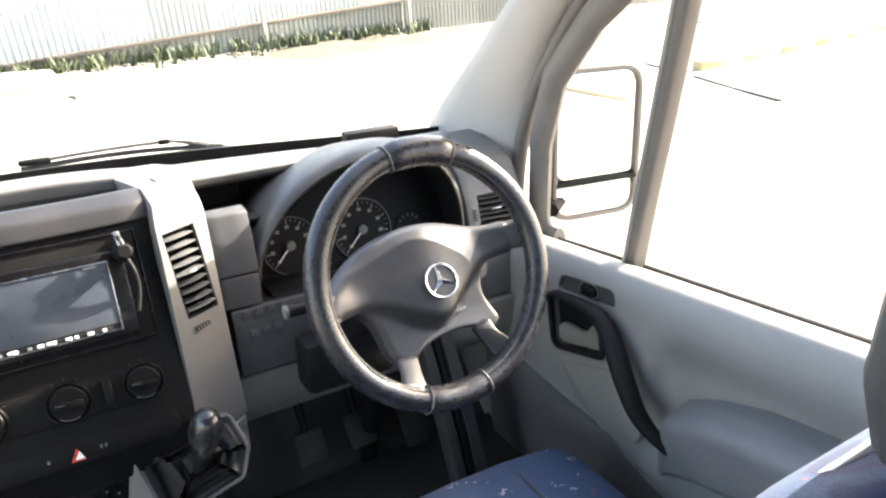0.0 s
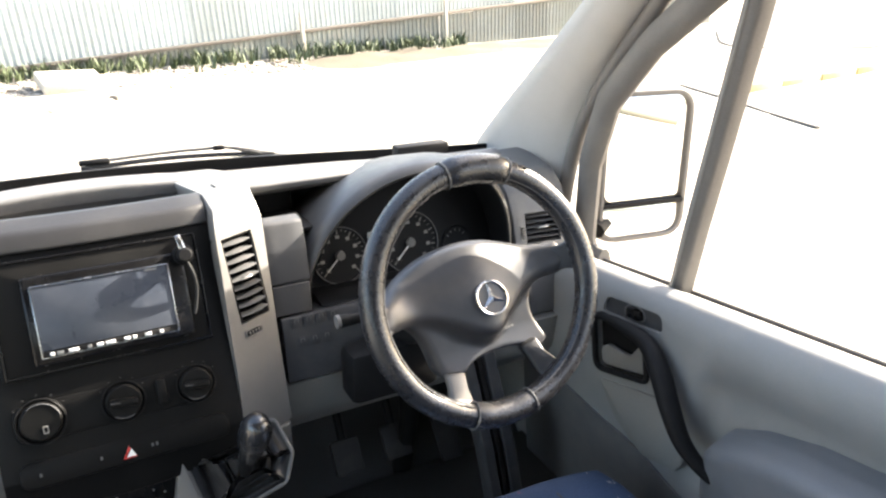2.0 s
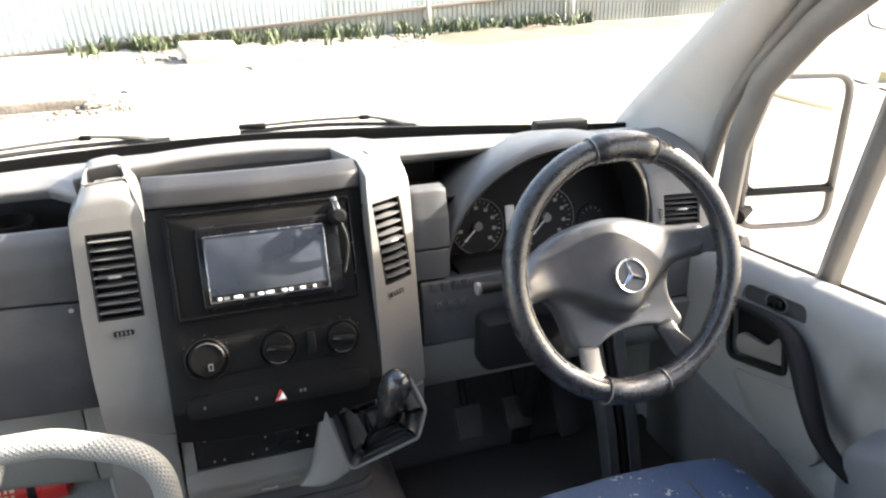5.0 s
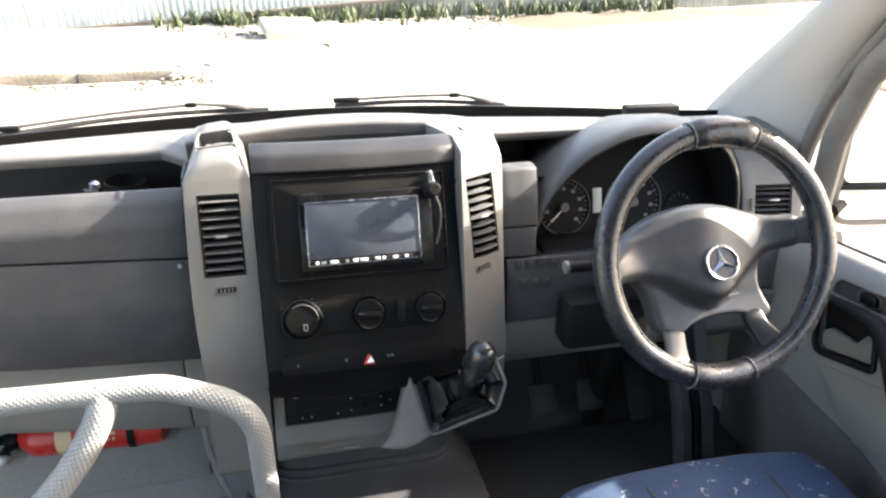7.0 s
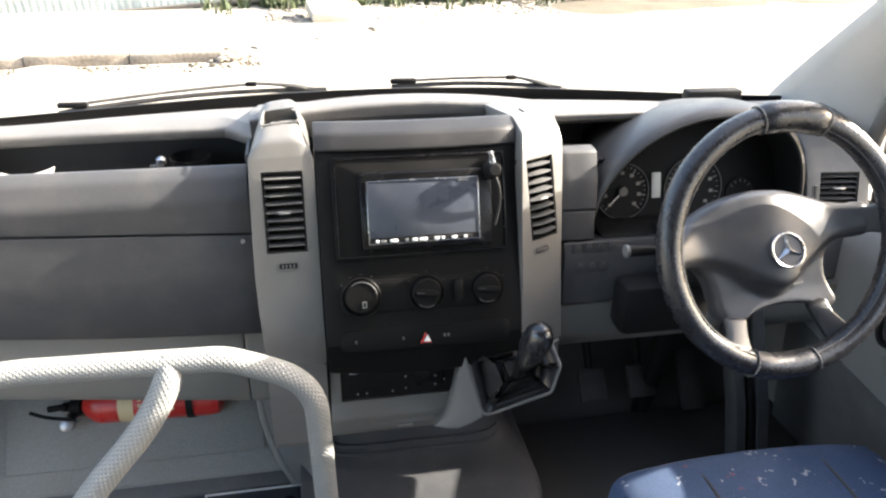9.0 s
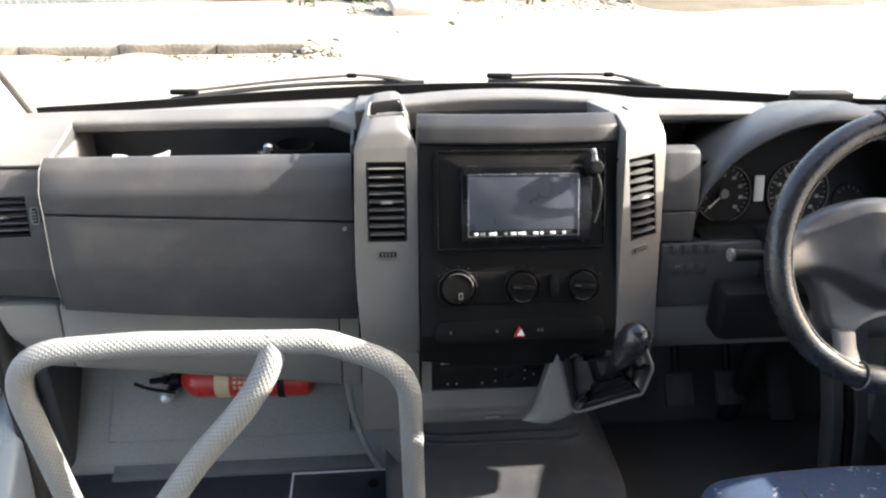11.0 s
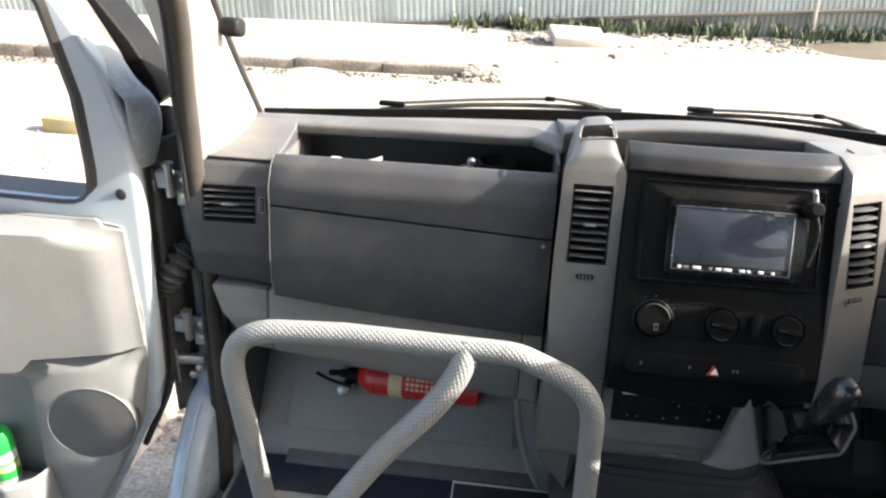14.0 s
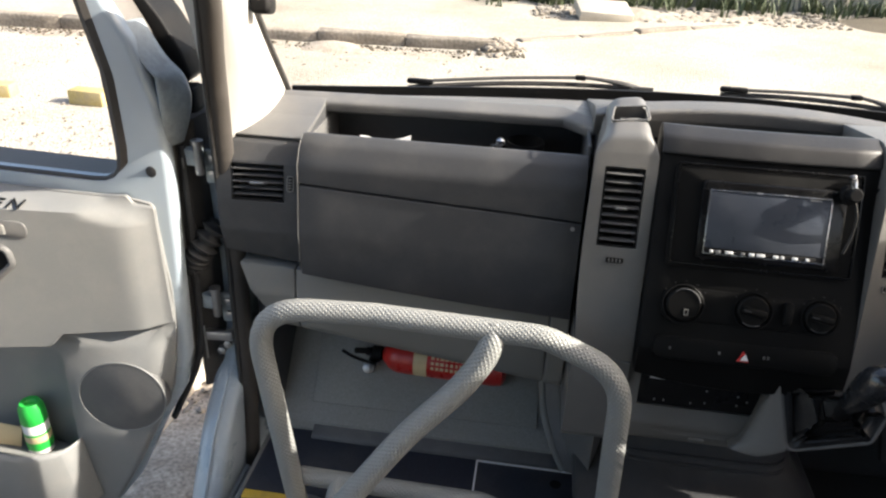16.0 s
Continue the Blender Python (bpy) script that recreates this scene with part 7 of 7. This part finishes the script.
def build_rail():
    rail = thing("grab_rail", "pale grey knurled tube guard rail with a slanting brace", "guard rail", at=pose(-0.5, 0.06, FLOOR))
    inv = rail.matrix_world.inverted()

    def put(name, path, r, label=""):
        bm = tube(path, r, 18, uv=True)
        bmesh.ops.transform(bm, matrix=inv, verts=bm.verts)
        return part(name, bm, M_RAIL, rail, label, 60)
    hoop = fillet_path([(-0.728, 0.055, 0.845), (-0.795, 0.07, 1.305), (-0.60, 0.075, 1.312), (-0.335, 0.065, 1.312), (-0.212, 0.06, 1.262), (-0.200, 0.05, 0.845)], 0.105, 10)
    put("hoop", hoop, 0.0185, "bent tube hoop")
    put("brace", curve_pts([(-0.412, 0.075, 1.318), (-0.417, 0.052, 1.285), (-0.455, 0.032, 1.225), (-0.532, 0.008, 1.14), (-0.606, -0.018, 1.04), (-0.70, -0.048, 0.905), (-0.735, -0.055, 0.845)], 6), 0.020, "slanting brace tube")
    put("cross_tube", fillet_path([(-0.735, 0.075, 0.955), (-0.41, 0.075, 0.95), (-0.33, 0.07, 0.925), (-0.26, 0.06, 0.845)], 0.08), 0.0165)
    put("stub", [(-0.665, 0.075, 0.955), (-0.665, 0.04, 0.94)], 0.016)
    put("upright", [(-0.545, 0.075, 0.95), (-0.54, 0.075, 0.845)], 0.014)
    fl = part("foot_plate", moved(lathe([(0.045, 0.0), (0.045, 0.006), (0, 0.006)], Matrix.Translation((-0.728, 0.055, FLOOR + 0.012)), 24), inv), M_STEEL, rail, "round steel foot plate")
    for a in (0.4, 2.2, 4.0, 5.6):
        part("bolt", moved(lathe([(0.008, 0.0), (0.008, 0.012), (0.005, 0.014), (0, 0.014)], Matrix.Translation((-0.728 + 0.034 * math.cos(a), 0.055 + 0.034 * math.sin(a), FLOOR + 0.016)), 8), inv), M_CHROME, fl)
    tread = thing("step_tread", "yellow ribbed anti-slip strip on the floor edge", "step strip", at=pose(-0.73, 0.03, FLOOR))
    part("base", box((0, 0, 0.003), (0.26, 0.15, 0.006), 0.001), M_RUBBER, tread)
    for k in range(5):
        part("rib", box((0, -0.06 + k * 0.03, 0.008), (0.255, 0.02, 0.006), 0.002), M_YELLOW, tread)
    hatch = thing("floor_hatch", "dark floor hatch with a thin pale metal edge", "hatch", at=pose(-0.335, 0.145, FLOOR))
    part("lid", box((0, 0, 0.003), (0.19, 0.22, 0.006), 0.001), M_VINYL, hatch)
    part("edge", cut(box((0, 0, 0.004), (0.197, 0.227, 0.008), 0.001), box((0, 0, 0.004), (0.19, 0.22, 0.1), 0)), M_WHITE, hatch, "thin bright metal edge")
    part("finger_hole", lathe([(0.011, 0.0), (0.011, 0.0068), (0.0, 0.0068)], Matrix.Translation((0.06, 0.075, 0)), 16), M_BLACK, hatch)


build_rail()


def build_extinguisher():
    ex = thing("fire_extinguisher", "small red fire extinguisher lying under the dashboard", "fire extinguisher", at=Matrix.Translation((-0.533, 0.378, 1.016)) @ Euler((0, radians(90), radians(-2))).to_matrix().to_4x4() @ Euler((0, 0, radians(90))).to_matrix().to_4x4())
    part("bottle", lathe([(0.012, -0.118), (0.020, -0.112), (0.033, -0.095), (0.036, -0.082), (0.036, 0.12), (0.033, 0.135), (0.02, 0.142), (0, 0.142)], None, 28), M_RED, ex)
    part("label_band", lathe([(0.0364, -0.048), (0.0366, -0.046), (0.0366, -0.022), (0.0364, -0.020)], None, 28), M_CREAM, ex, "cream paper label")
    bm = bmesh.new()
    rnd = random.Random(11)
    for r_ in range(4):
        for c_ in range(7):
            a = radians(172 - r_ * 17)
            add_box(bm, (0.0366 * math.cos(a), 0.0366 * math.sin(a), -0.008 + c_ * 0.010), (0.0012, 0.006, rnd.uniform(0.004, 0.008)), Euler((0, 0, a)).to_matrix().to_4x4())
    part("print", bm, M_CREAM, ex, "rows of pale print")
    part("valve", lathe([(0.014, -0.122), (0.014, -0.14), (0.009, -0.145), (0.009, -0.155), (0, -0.155)], None, 16), M_BLACK, ex)
    part("gauge", lathe([(0.012, 0), (0.012, 0.012), (0.010, 0.014), (0, 0.014)], Matrix.Translation((-0.012, -0.01, -0.135)) @ Euler((radians(90), radians(-30), 0)).to_matrix().to_4x4(), 18), M_CHROME, ex, "bright round gauge")
    gm = ex.matrix_world.inverted() @ face(-0.676, 0.345, 1.003, 35)
    part("gauge_face", lathe([(0.0125, -0.012), (0.0125, 0.0), (0.010, 0.002), (0, 0.002)], gm, 20), M_STEEL, ex, "bright pressure gauge")
    part("hose", tube(curve_pts([ex.matrix_world.inverted() @ Vector(p) for p in ((-0.66, 0.35, 1.01), (-0.70, 0.34, 1.028), (-0.725, 0.33, 1.05))], 5), 0.0035, 8), M_BLACK, ex)
    part("lever", moved(box((0.008, 0.010, -0.160), (0.010, 0.012, 0.036), 0.004), Euler((0, radians(8), 0)).to_matrix().to_4x4()), M_BLACK, ex)
    part("bracket", lathe([(0.0385, 0.075), (0.0385, 0.088), (0.037, 0.088), (0.037, 0.075)], None, 28), M_BLACK, ex)


build_extinguisher()


def build_small_things():
    can = thing("spray_can", "white spray can with a green cap standing in the door bin", "spray can", at=pose(-1.283, 0.123, 0.880, 0, 0, 15) @ Matrix.Scale(0.74, 4))
    part("can", lathe([(0.030, 0.0), (0.032, 0.003), (0.032, 0.095), (0.029, 0.103), (0.0, 0.103)], None, 28), M_WHITE, can)
    part("sleeve", lathe([(0.0323, 0.02), (0.0325, 0.022), (0.0325, 0.07), (0.0323, 0.072)], None, 28), M_GREEN, can, "green printed sleeve")
    part("print", lathe([(0.0326, 0.045), (0.0328, 0.046), (0.0328, 0.064), (0.0326, 0.065)], None, 28), M_CREAM, can)
    part("cap", lathe([(0.0315, 0.100), (0.033, 0.104), (0.031, 0.145), (0.024, 0.160), (0.015, 0.158), (0.010, 0.150), (0, 0.149)], None, 28), M_GREEN, can, "bright green cap")
    note = part("paper", box((0, 0, 0), (0.05, 0.002, 0.11), 0.0008), M_CREAM)
    note.matrix_world = pose(-1.34, 0.105, 0.895, 0, 14, 10)
    tagged(note, "folded cream paper stuck in the door bin", "paper")
    # things lying in the tray
    hook = thing("hook", "small bright metal hook standing in the tray", "hook", at=pose(-0.44, 0.385, 1.456))
    part("stem", lathe([(0.006, 0), (0.006, 0.03), (0.0085, 0.034), (0.0085, 0.048), (0.004, 0.052), (0, 0.052)], None, 14), M_CHROME, hook)
    part("arm", tube([(0, 0, 0.036), (-0.018, 0, 0.036)], 0.003, 8), M_CHROME, hook)
    cup = part("plastic_cup", lathe([(0.030, 0.0), (0.034, 0.045), (0.032, 0.045), (0.028, 0.003), (0, 0.003)], None, 24), M_BLACK)
    cup.matrix_world = pose(-0.395, 0.40, 1.456)
    tagged(cup, "dark plastic holder standing in the tray", "holder")
    for k, (x, y, a, w) in enumerate(((-0.635, 0.315, 8, 0.09),)):
        bm = bmesh.new()
        rows = []
        for i in range(7):
            rows.append([bm.verts.new(((i / 6 - 0.5) * w, (j / 5 - 0.5) * 0.07, 0.008 + 0.012 * noise.noise((i * 0.6, j * 0.6, k * 5)) + 0.018 * abs(i / 6 - 0.5))) for j in range(6)])
        for r0, r1 in zip(rows, rows[1:]):
            for j in range(5):
                bm.faces.new((r0[j], r0[j + 1], r1[j + 1], r1[j]))
        bmesh.ops.solidify(bm, geom=bm.faces, thickness=0.0012)
        p = part("paper", bm, M_WHITE)
        p.matrix_world = pose(x, y, 1.488, 3, 0, a)
        tagged(p, "crumpled white paper lying in the tray", "paper", "papers in the tray")
    # wipers
    for x0, x1, xa in ((-0.65, -0.15, -0.14), (-0.015, 0.35, 0.40)):
        w = thing("wiper", "black windscreen wiper resting at the foot of the glass", "wiper", "wipers", at=pose(xa, 0.70, 1.50))
        inv = w.matrix_world.inverted()

        def gl(x, dz=0.0, dy=0.0):
            return Vector((x, base_y(x) + 0.010 + dy, 1.518 + 0.022 * (1 - ((x - CX) / 0.83) ** 2) + dz))
        blade = [gl(lerp(x0, x1, t), -0.004 + 0.006 * math.sin(math.pi * t), 0.0) for t in span(0, 1, 9)]
        part("blade", moved(tube(blade, 0.004, 6, flat=1.3), inv), M_RUBBER, w)
        arm = curve_pts([gl(x0 + 0.05, 0.009), gl(lerp(x0, x1, 0.4), 0.013), gl(lerp(x0, x1, 0.68), 0.0155), gl(lerp(x0, x1, 0.76), 0.014), gl(lerp(x0, x1, 0.9), 0.003), gl(xa, -0.022, 0.03)], 6)
        part("arm", moved(tube(arm, lambda t: 0.0036 + 0.0022 * ease((t - 0.6) / 0.2), 8), inv), M_WIPER, w, "grey painted arm")
        part("joint", moved(box(gl(lerp(x0, x1, 0.7), 0.0155), (0.022, 0.012, 0.010), 0.003), inv), M_BLACK, w)
        part("end_cap", moved(box(gl(x0 + 0.025, 0.008), (0.055, 0.014, 0.011), 0.004), inv), M_BLACK, w)
    blob = part("clip", moved(sharp_bevel(loft([[(x * s, y * s, z) for x, y in rrect(0.032, 0.028, 0.01)] for z, s in ((0, 0.8), (0.006, 1.0), (0.03, 1.0), (0.036, 0.7))]), 0.002), Euler((radians(80), 0, 0)).to_matrix().to_4x4()), M_BLACK)
    blob.matrix_world = pose(-0.80, 0.245, 1.735)
    tagged(blob, "small black clip at the edge of the windscreen", "clip")


build_small_things()
